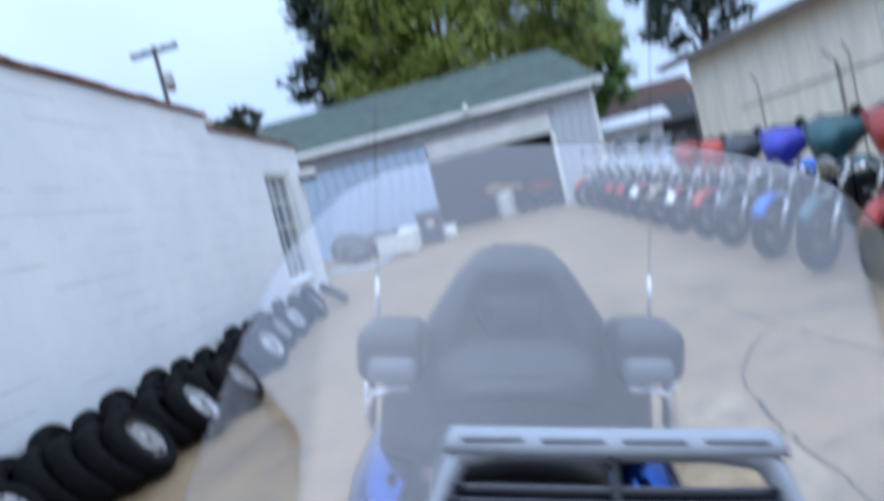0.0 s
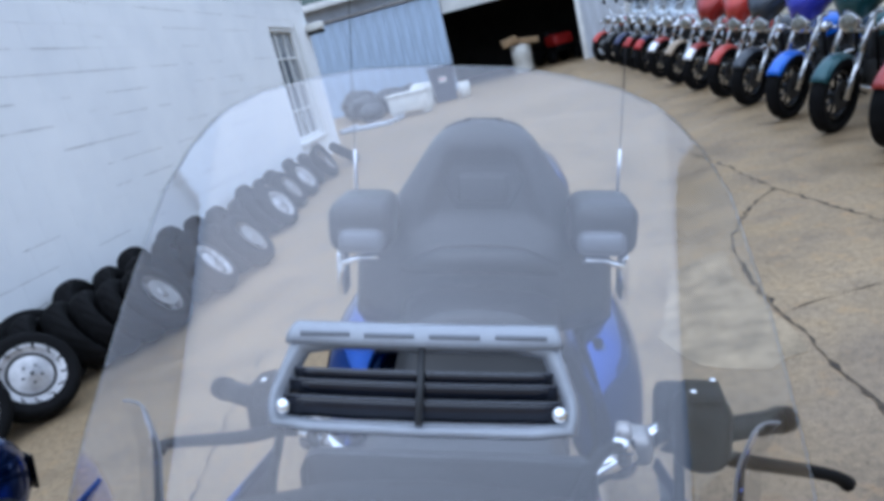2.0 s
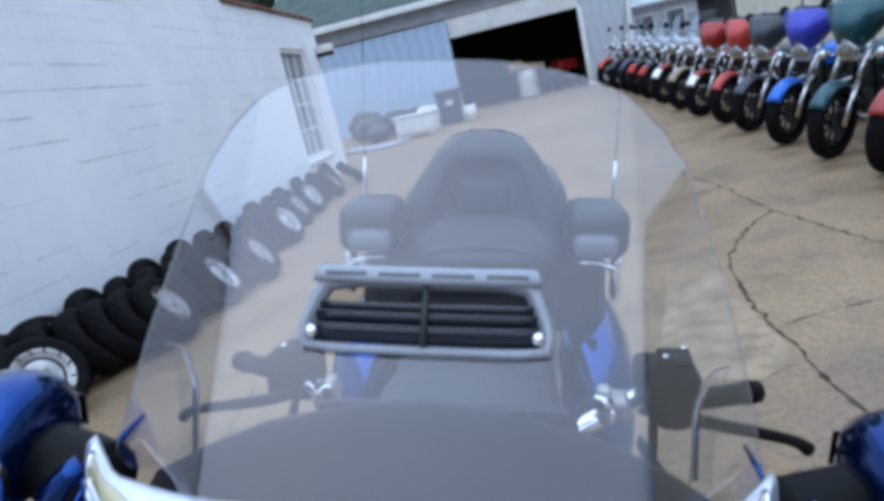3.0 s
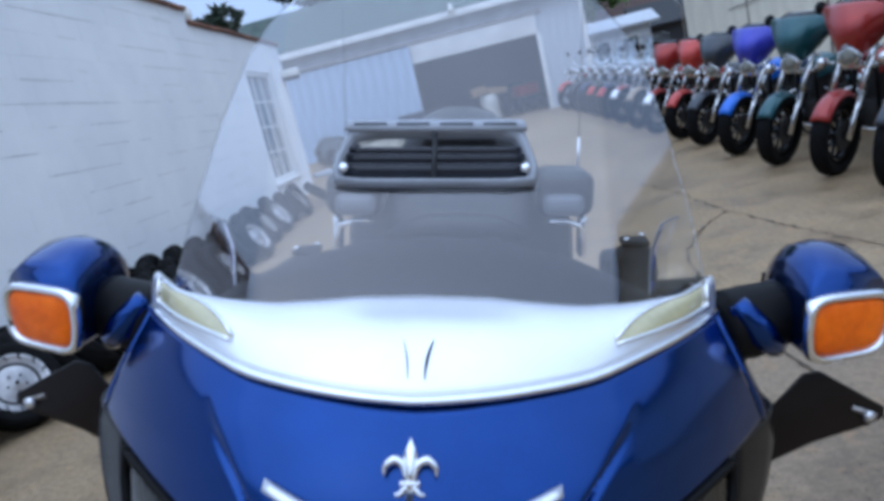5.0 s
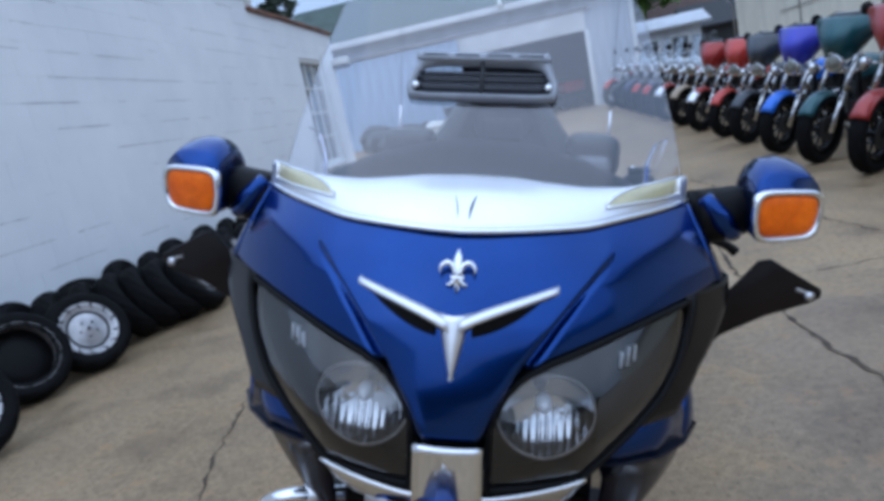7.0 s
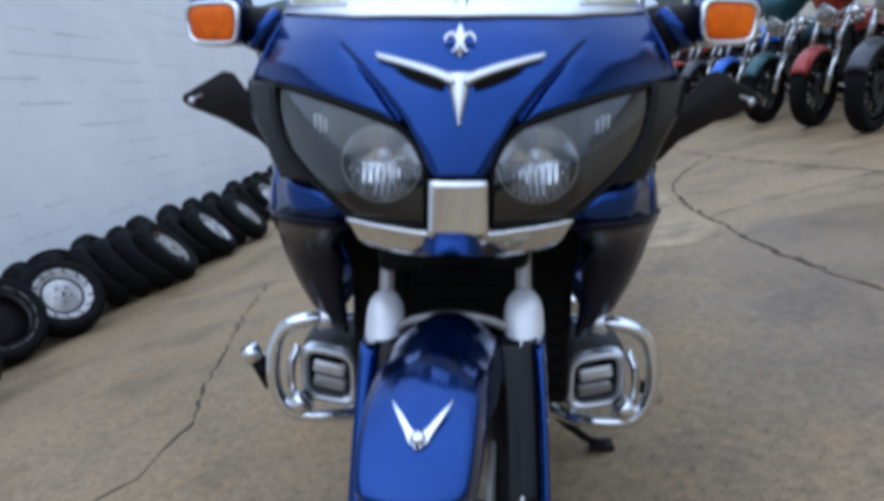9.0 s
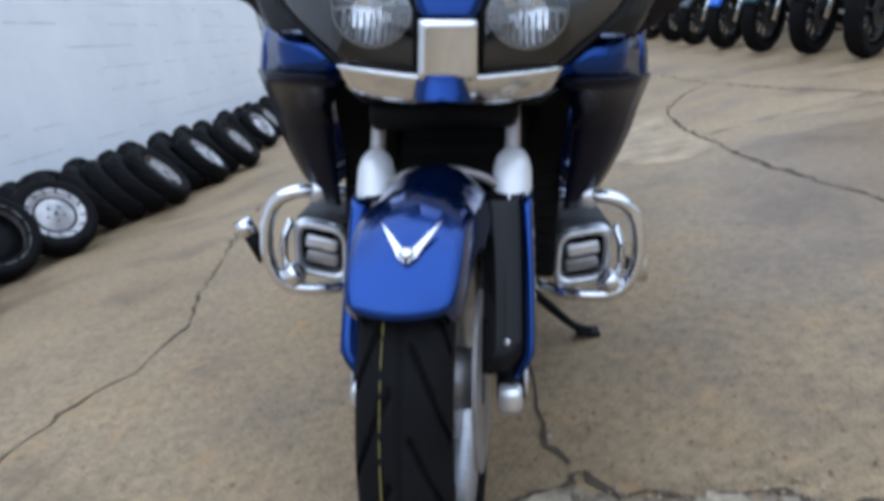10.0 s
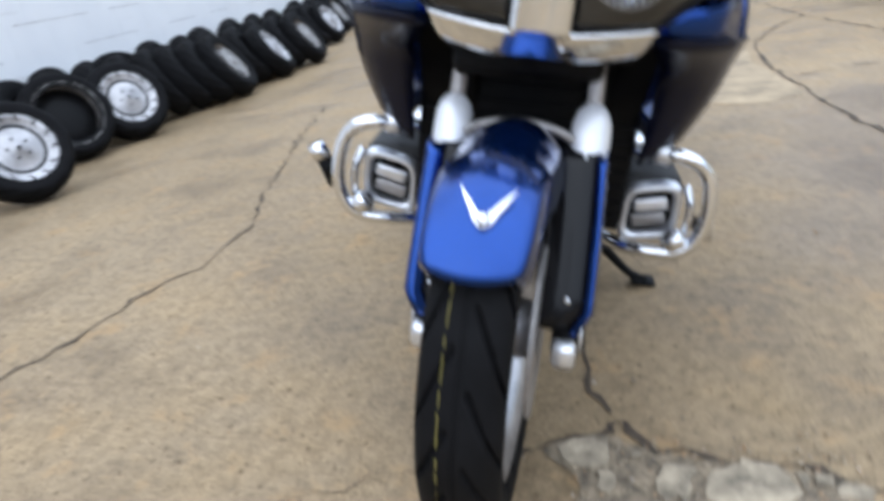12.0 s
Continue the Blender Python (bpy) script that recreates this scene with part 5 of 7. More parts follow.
def mirrors():
    for s in (-1, 1):
        rows = []
        for k in range(15):  # from the lens rim back to the rounded rear
            v = k / 14
            y = 0.362 + 0.15 * v
            sc = math.sqrt(max(0.0, 1 - (v * 0.97) ** 2.6))
            row = []
            for i in range(28):
                a = 2 * math.pi * i / 28
                ca, sa = math.cos(a), math.sin(a)
                e = 0.45
                x = 0.404 + (0.052 if ca > 0 else 0.046) * sc * (abs(ca) ** e) * (1 if ca > 0 else -1) - 0.008 * v
                z = 1.070 + 0.042 * sc * (abs(sa) ** e) * (1 if sa > 0 else -1)
                if sa > 0:
                    z += 0.042 * sa * math.sin(math.pi * min(1, 0.06 + v * 0.95)) ** 0.6 * (1 - 0.35 * abs(ca))
                row.append((s * x, y, z))
            rows.append(row)
        def swept(bm):
            """The housing's face is swept back towards its outer end."""
            for v in bm.verts:
                a = abs(v.co.x)
                v.co.x = s * (a + 0.014)
                v.co.y += 0.016 + 0.36 * (a - 0.362)
                v.co.z = 1.060 + (v.co.z - 1.066) * 0.88 + (0.05 * (a - 0.40) if v.co.z < 1.066 else 0.0)
            return bm

        h = part("mirror", swept(sheet(rows, closed=True, cap=True)), "blue", BIKE, "blue mirror housing with turn signal")

        def loop(dx, dz, y, n=32):
            out = []
            for i in range(n):
                a = 2 * math.pi * i / n
                ca, sa = math.cos(a), math.sin(a)
                x = dx * (abs(ca) ** 0.42) * (1 if ca > 0 else -1)
                z = dz * (abs(sa) ** 0.42) * (1 if sa > 0 else -1)
                out.append((s * (0.407 + x * (1 - 0.10 * (0 if z > 0 else 1) * (-z / dz))), y, 1.066 + z))
            return out

        part("signal_rim", swept(sheet([loop(0.050, 0.039, 0.372), loop(0.053, 0.042, 0.362), loop(0.052, 0.040, 0.352), loop(0.046, 0.0345, 0.350), loop(0.043, 0.032, 0.356)], closed=True)), "chrome", h, "chrome signal rim")
        part("signal_lens", swept(sheet([loop(0.0445, 0.0332, 0.3545), loop(0.039, 0.028, 0.351), loop(0.028, 0.018, 0.349), loop(0.001, 0.001, 0.348)], closed=True, cap=True)), "amber", h, "amber turn signal lens")
        part("signal_rib", swept(joined(*[box((0.066, 0.003, 0.0025), (s * 0.407, 0.3515, 1.046 + 0.0075 * k), 0.0008, seg=1) for k in range(6)])), "amber", h)
        arm = tube([(s * 0.375, 0.44, 1.06), (s * 0.335, 0.43, 1.05), (s * 0.300, 0.42, 1.05)], [0.035, 0.040, 0.036], 14, smooth_steps=3)
        part("mirror_arm", arm, "black_plastic", h)
        part("arm_cover", tube([(s * 0.362, 0.418, 1.028), (s * 0.336, 0.40, 1.050), (s * 0.312, 0.40, 1.08)], [0.014, 0.018, 0.010], 10, smooth_steps=3), "blue", h)
        part("mirror_glass", box((0.05, 0.003, 0.036), (0, 0, 0), 0.001, Matrix.Translation((s * 0.412, 0.538, 1.062)) @ pose(0, 0, 0, 0, 0, 20 * s)), "gloss_black", h)
        # dark wind wing below the mirror
        pts = [(0.318, 0.815), (0.345, 0.835), (0.372, 0.865), (0.43, 0.898), (0.492, 0.922), (0.507, 0.932), (0.506, 0.944), (0.430, 0.986), (0.412, 0.982), (0.392, 0.955), (0.362, 0.92), (0.335, 0.90), (0.315, 0.88)]
        w = part("wind_wing", plate([(s * x, z) for x, z in pts][:: s], 0.006, pose(0, 0.455, 0, 90, 0, 0), 0.002), "bracket", BIKE, "dark tinted wind deflector wing")
        part("wing_bolt", lathe([(0.0, 0), (0.006, 0.001), (0.007, 0.004), (0.0, 0.006)], 12, pose(s * 0.488, 0.449, 0.934, 0, 0, -90)), "satin", w)
        part("wing_slot", plate([(s * 0.468, 0.940), (s * 0.496, 0.932), (s * 0.498, 0.937), (s * 0.470, 0.946)][:: s], 0.001, pose(0, 0.4485, 0, 90, 0, 0)), "dull_alloy", w)


def shield_y(z):
    return 0.330 + 0.68 * (z - 1.10)


def windshield():
    rows = []
    for k in range(49):
        v = k / 48
        row = []
        for i in range(97):
            u = -1 + 2 * i / 96
            zt = lerp([(0, 1.432), (0.3, 1.430), (0.5, 1.424), (0.7, 1.414), (0.82, 1.402), (0.9, 1.388), (0.96, 1.368), (1.0, 1.335)], abs(u))
            z = 1.085 + (zt - 1.085) * v
            hw = lerp([(1.085, 0.286), (1.16, 0.276), (1.25, 0.256), (1.335, 0.228), (1.385, 0.207), (1.434, 0.196)], z)
            x = hw * u
            bend = 0.62 * max(0, abs(x) - 0.174) + 0.30 * x * x
            row.append((x, shield_y(z) + bend, z))
        rows.append(row)
    pane = sheet(rows)
    # the vent's opening goes through the sheet
    gone = [f for f in pane.faces if abs(f.calc_center_median().x) < 0.0915 and 1.2065 < f.calc_center_median().z < 1.2445]
    bmesh.ops.delete(pane, geom=gone, context="FACES")
    w = part("windshield", pane, "shield", BIKE, "tall clear acrylic windshield with a vent")
    w.visible_shadow = False
    rim = [rows[k][0] for k in range(49)] + rows[-1][1:-1] + [rows[k][96] for k in range(48, -1, -1)]
    e = part("shield_edge", tube(rim, 0.0011, 6), "lamp_glass", w)
    e.visible_shadow = False
    # vent: frame, hood, louvres, rib, screws
    def on(x, z, d=0.0):
        return (x, shield_y(z) + 0.30 * x * x - d, z + 0.5 * d)

    def vent_loop(dx, z0, z1, d):
        c, out = 0.014, []
        pts = [(-dx + 0.017, z1), (dx - 0.017, z1), (dx - 0.001, z0 + (z1 - z0) * 0.30), (dx - 0.004, z0), (-dx + 0.004, z0), (-dx + 0.001, z0 + (z1 - z0) * 0.30)]
        for (x0, za), (x1, zb) in zip(pts, pts[1:] + pts[:1]):
            for t in (0.12, 0.5, 0.88):
                out.append(on(x0 + (x1 - x0) * t, za + (zb - za) * t, d))
        return out

    v = part("windshield_vent", sheet([vent_loop(0.105, 1.1995, 1.256, -0.004), vent_loop(0.106, 1.199, 1.257, 0.008), vent_loop(0.1035, 1.2005, 1.2555, 0.0125), vent_loop(0.0995, 1.203, 1.2495, 0.0135), vent_loop(0.0955, 1.2055, 1.2455, 0.001)], closed=True), "pale_plastic", w, "grey louvred windshield vent")
    hood = [[on(x * sx, z, d) for x in (-0.094, -0.09, -0.05, 0, 0.05, 0.09, 0.094)] for z, d, sx in ((1.2470, 0.0150, 1.0), (1.2510, 0.0175, 0.99), (1.2555, 0.0165, 0.975), (1.2600, 0.0120, 0.955), (1.2615, 0.002, 0.945))]
    hood_part = part("vent_hood", thick(sheet(hood), 0.003), "pale_plastic", v)
    for x in (-0.066, -0.022, 0.022, 0.066):
        part("hood_slot", box((0.034, 0.003, 0.003), (0, 0, 0), 0.001, Matrix.Translation(on(x, 1.2535, 0.0178)) @ pose(0, 0, 0, 35, 0, 0)), "vent_slot", hood_part)
    span = [-1 + k / 6 for k in range(13)]
    for z, ht, hw in ((1.2065, 0.0120, 0.0935), (1.2175, 0.0100, 0.0905), (1.2265, 0.0075, 0.0875)):
        slat = thick(sheet([[on(hw * u, z, 0.001) for u in span], [on(hw * u, z + ht * 0.35, 0.0052) for u in span], [on(hw * u, z + ht * 0.7, 0.0078) for u in span], [on(hw * u, z + ht, 0.0086) for u in span]]), 0.0012)
        lv = part("louvre", slat, "smoked_slat", v, "glossy blue black louvre")
        part("louvre_edge", tube([on(hw * u, z + ht, 0.0088) for u in span], 0.0005, 6), "vent_slot", lv)
    part("vent_rib", tube([on(0, 1.205, 0.012), on(0, 1.247, 0.012)], 0.0025, 8), "grey_plastic", v)
    for x in (-0.091, 0.091):
        part("vent_screw", lathe([(0.0, -0.003), (0.0045, -0.002), (0.0052, 0.001), (0.0, 0.003)], 16, Matrix.Translation(on(x, 1.2125, 0.0155)) @ pose(0, 0, 0, 0, 0, 90) @ pose(0, 0, 0, 0, 30, 0)), "chrome", v)


def cockpit():
    rows = []
    for y, zc, hw, drop in ((0.345, 1.060, 0.235, 0.02), (0.362, 1.100, 0.24, 0.045), (0.380, 1.132, 0.24, 0.062), (0.400, 1.148, 0.24, 0.070), (0.43, 1.142, 0.24, 0.075), (0.47, 1.112, 0.24, 0.07), (0.52, 1.070, 0.235, 0.055), (0.58, 1.030, 0.235, 0.04), (0.64, 0.985, 0.235, 0.03), (0.70, 0.93, 0.24, 0.03), (0.80, 0.86, 0.22, 0.02)):
        rows.append([(hw * u, y, zc - drop * abs(u) ** 2.2) for u in (-1, -0.85, -0.6, -0.3, 0, 0.3, 0.6, 0.85, 1)])
    d = part("dashboard", thick(sheet(rows), 0.006), "black_plastic", BIKE, "black dashboard hood")
    part("gauge_panel", box((0.30, 0.012, 0.07), (0, 0.600, 1.015), 0.016, pose(0, 0, 0, 0, 0, 0)), "grey_plastic", d)
    for s in (-1, 1):
        # side air wing; the glint on its edge is a pale grey tube
        strip = []
        for k in range(9):
            v = k / 8
            out = 0.012 * max(0, v - 0.7) / 0.3
            strip.append([(s * (0.248 + out + 0.020 * u), 0.495 + 0.02 * v + 0.006 * math.sin(math.pi * u), 1.035 + 0.105 * v + 0.010 * u * v) for u in (0, 0.25, 0.5, 0.75, 1)])
        wing = part("air_wing", sheet(strip), "shield", d, "clear curved air deflector")
        wing.visible_shadow = False
        part("wing_edge_glint", tube([r[0] for r in strip] + strip[-1][1:], 0.0013, 6), "wing_glint_grey", wing)
    handlebar()  # turned with the fork


def handlebar():
    hub = part("handlebar", turned(tube([(-0.30, 0.80, 1.005), (-0.22, 0.74, 1.0), (-0.10, 0.66, 0.97), (0.0, 0.65, 0.96), (0.10, 0.66, 0.97), (0.22, 0.74, 1.0), (0.30, 0.80, 1.005)], 0.014, 10, smooth_steps=4)), "chrome", BIKE)
    for s in (-1, 1):
        gz = 0.965 if s > 0 else 0.985
        part("grip", turned(joined(tube([(s * 0.285, 0.79, gz + 0.010), (s * 0.385, 0.845, gz)], [0.0155, 0.0155], 14), tube([(s * 0.375, 0.84, gz + 0.001), (s * 0.392, 0.85, gz - 0.001)], [0.0175, 0.016], 14))), "black_plastic", hub, "black rubber grip")
        part("switch_box", turned(box((0.075, 0.065, 0.07), (s * 0.255, 0.765, 1.01), 0.012)), "black_plastic", hub)
        far = 0.045 if s < 0 else 0.02
        part("lever", turned(tube([(s * 0.24, 0.72, 1.00), (s * 0.30, 0.735, 0.975), (s * (0.40 + far), 0.79, 0.925), (s * (0.430 + far), 0.80, 0.905)], [0.010, 0.009, 0.008, 0.010], 8, smooth_steps=4)), "black_plastic", hub)
        # a tall master cylinder pot beside one grip, a small one beside the other
        rx, wx, hz = (0.262, 0.062, 0.090) if s > 0 else (0.228, 0.060, 0.042)
        part("reservoir", turned(box((wx, 0.070, hz), (s * rx, 0.715, 1.068 - hz / 2), 0.028, seg=5)), "black_plastic", hub)
        lid = part("reservoir_lid", turned(box((wx - 0.022, 0.046, 0.008), (s * rx, 0.715, 1.070), 0.004)), "black_plastic", hub)
        for dx, dy in ((-0.012, -0.014), (0.012, 0.014)):
            part("lid_screw", turned(lathe([(0.0, 0.0), (0.004, 0.0), (0.004, 0.004), (0.0, 0.005)], 10, pose(s * rx + dx, 0.715 + dy, 1.074, 0, -90, 0))), "chrome", lid)
        part("lever_clamp", turned(joined(box((0.034, 0.042, 0.036), (s * 0.195, 0.725, 0.995), 0.010, seg=3), box((0.018, 0.024, 0.05), (s * 0.178, 0.70, 1.01), 0.006))), "dull_alloy", hub)
        part("banjo_bolt", turned(tube([(s * 0.185, 0.672, 1.025), (s * 0.165, 0.665, 1.03)], 0.009, 10)), "chrome", hub)
        part("brake_hose", turned(tube([(s * 0.175, 0.67, 1.025), (s * 0.15, 0.62, 1.045), (s * 0.12, 0.58, 1.0), (s * 0.10, 0.57, 0.90)], 0.0065, 8, smooth_steps=4)), "black_plastic", hub)
        part("cable", turned(tube([(s * 0.24, 0.72, 0.99), (s * 0.22, 0.64, 0.93), (s * 0.12, 0.60, 0.85)], 0.006, 6, smooth_steps=4)), "black_plastic", hub)


def bag(s):
    """A rounded hard case: oval sections that swell from the nose to the middle and taper behind."""
    rows = []
    for k in range(13):
        v = k / 12
        e = (1 - abs(2 * v - 1) ** 2.6) ** (1 / 2.6) + 0.02
        row = []
        for i in range(28):
            a = 2 * math.pi * i / 28
            c, h = math.cos(a), math.sin(a)
            x = 0.112 * e * abs(c) ** 0.7 * (1 if c > 0 else -1)
            z = 0.225 * (0.35 + 0.65 * e) * abs(h) ** 0.7 * (1 if h > 0 else -1)
            row.append((s * (0.325 + x - 0.025 * h), 1.52 + 0.70 * v, 0.535 + z))
        rows.append(row)
    return sheet(rows, closed=True, cap=True)


def seat_and_rear():
    tank = []
    for y, zc, hw in ((0.72, 0.86, 0.18), (0.80, 0.88, 0.18), (0.95, 0.89, 0.185), (1.08, 0.87, 0.16), (1.16, 0.83, 0.13)):
        tank.append([(hw * math.cos(a), y, zc - 0.16 + 0.16 * math.sin(a) ** 0.8) for a in (math.pi * k / 12 for k in range(13))])
    part("tank", sheet(tank), "blue", BIKE, "blue tank cover")
    top = [[(0.145 * u, y, zc + 0.016 - 0.035 * abs(u) ** 3) for u in (-1, -0.8, -0.4, 0, 0.4, 0.8, 1)] for y, zc in ((0.70, 0.93), (0.78, 0.92), (0.90, 0.905), (1.0, 0.895), (1.10, 0.87))]
    part("console", thick(sheet(top), 0.02), "grey_plastic", BIKE, "dark grey console over the tank")
    s = []
    for y, zc, hw, dip in ((1.05, 0.79, 0.10, 0), (1.15, 0.755, 0.17, 0.01), (1.28, 0.75, 0.20, 0.015), (1.36, 0.80, 0.19, 0.0), (1.40, 0.85, 0.18, -0.005), (1.46, 0.855, 0.19, 0.01), (1.60, 0.86, 0.20, 0.012), (1.70, 0.88, 0.20, 0.0)):
        s.append([(hw * u, y, zc + dip * (1 - u * u) * -1 - 0.05 * abs(u) ** 4 - (0.10 if abs(u) == 1 else 0)) for u in (-1, -0.95, -0.7, -0.35, 0, 0.35, 0.7, 0.95, 1)])
    seat = part("seat", thick(sheet(s), 0.02), "vinyl", BIKE, "black stitched vinyl seat")
    part("seat_roll", tube([(-0.16, 1.385, 0.83), (-0.08, 1.38, 0.86), (0, 1.378, 0.868), (0.08, 1.38, 0.86), (0.16, 1.385, 0.83)], [0.02, 0.032, 0.034, 0.032, 0.02], 12, smooth_steps=3), "vinyl", seat)
    # tall passenger backrest, one moulded cushion with a raised border
    rows = []
    for z in (0.75, 0.80, 0.85, 0.88, 0.90, 0.92, 0.95, 0.98, 1.0, 1.02, 1.04, 1.06, 1.08, 1.10, 1.12, 1.14, 1.16, 1.18, 1.20, 1.215, 1.229, 1.241, 1.250, 1.255, 1.258):
        hw = lerp([(0.75, 0.338), (0.90, 0.332), (0.95, 0.318), (1.0, 0.278), (1.05, 0.236), (1.08, 0.215), (1.118, 0.190), (1.15, 0.169), (1.178, 0.151), (1.21, 0.128), (1.24, 0.097), (1.252, 0.066), (1.258, 0.036)], z)
        top = max(0.0, (z - 1.20) / 0.062)
        row = []
        for k in range(25):
            u = -1 + k / 12
            e = min(1, max(0, (0.60 - abs(u)) / 0.07)) * min(1, max(0, (1.185 - z) / 0.025)) * min(1, max(0, (z - 0.99) / 0.02))
            low = min(1, max(0, (0.975 - z) / 0.02)) * min(1, max(0, (0.72 - abs(u)) / 0.07))
            yf = 1.655 + 0.12 * (z - 0.8) + 0.034 * e - 0.032 * low + 0.07 * abs(u) ** 6 + 0.05 * top ** 2
            row.append((hw * u, yf, z))
        for k in range(24, -1, -1):
            u = -1 + k / 12
            row.append((hw * u, 1.80 + 0.10 * (z - 0.8) - 0.04 * abs(u) ** 6 - 0.05 * top ** 2, z))
        rows.append(row)
    b = part("backrest", sheet(rows, closed=True, cap=True), "vinyl", BIKE, "tall black padded passenger backrest")
    part("back_seam", tube([(-0.105, 1.724, 1.145), (-0.095, 1.721, 1.10), (-0.065, 1.715, 1.048), (0.065, 1.715, 1.048), (0.095, 1.721, 1.10), (0.105, 1.724, 1.145)], 0.006, 8), "black_plastic", b)
    part("back_pad", box((0.13, 0.03, 0.075), (0, 1.722, 1.095), 0.014, seg=3), "vinyl", b, "raised stitched pad")
    part("lumbar_roll", tube([(-0.20, 1.655, 0.90), (-0.10, 1.640, 0.925), (0, 1.636, 0.93), (0.10, 1.640, 0.925), (0.20, 1.655, 0.90)], [0.018, 0.034, 0.036, 0.034, 0.018], 12, smooth_steps=4), "vinyl", b)
    for s in (-1, 1):
        pod = box((0.150, 0.20, 0.125), (s * 0.284, 1.62, 1.034), 0.036, seg=4)
        p = part("speaker_pod", pod, "vinyl", b, "black speaker pod")
        part("speaker_grille", box((0.108, 0.03, 0.058), (s * 0.276, 1.520, 1.010), 0.022, seg=3), "vent_slot", p, "grey oval speaker grille")
        part("pod_bracket", joined(box((0.02, 0.06, 0.11), (s * 0.335, 1.58, 0.915), 0.006), tube([(s * 0.24, 1.56, 0.955), (s * 0.29, 1.545, 0.960), (s * 0.325, 1.55, 0.945), (s * 0.34, 1.56, 0.88)], 0.009, 8)), "chrome", p, "chrome pod bracket")
        ant = part("antenna", tube([(s * 0.37, 1.93, 0.98), (s * 0.37, 1.93, 1.10), (s * 0.37, 1.935, 1.16)], [0.0065, 0.005, 0.0045], 10), "satin", BIKE, "thin silver whip antenna")
        part("whip", tube([(s * 0.37, 1.935, 1.16), (s * 0.372, 1.96, 1.55), (s * 0.374, 2.0, 1.95)], [0.0014, 0.0011, 0.0008], 6), "grey_plastic", ant)
        part("saddlebag", bag(s), "blue", BIKE, "rounded blue saddlebag")
        part("passenger_peg", box((0.10, 0.26, 0.035), (s * 0.30, 1.32, 0.34), 0.012), "chrome", BIKE)
        part("exhaust", tube([(s * 0.24, 1.05, 0.19), (s * 0.30, 1.4, 0.19), (s * 0.33, 2.2, 0.22)], [0.035, 0.05, 0.055], 14), "chrome", BIKE)
    part("trunk", box((0.42, 0.46, 0.34), (0.03, 2.08, 0.95), 0.09, seg=5), "blue", BIKE, "rounded blue trunk behind the backrest")
    rim = part("rear_wheel", lathe([(0.0, -0.05), (0.20, -0.06), (0.215, -0.07), (0.215, 0.07), (0.20, 0.06), (0.0, 0.05)], 40, Matrix.Translation((0, 1.69, 0.318))), "alloy", BIKE)
    tb = tyre_mesh(0.318, 0.18, n=120)
    bmesh.ops.translate(tb, vec=(0, 1.69, 0.318), verts=tb.verts)
    part("tyre", tb, "rubber", rim)
    part("rear_fender", thick(sheet([[(u * 0.12, 1.69 + 0.36 * math.cos(a), 0.318 + 0.36 * math.sin(a)) for u in (-1, -0.6, 0, 0.6, 1)] for a in (radians(20 + 10 * k) for k in range(13))]), 0.005), "blue", BIKE)


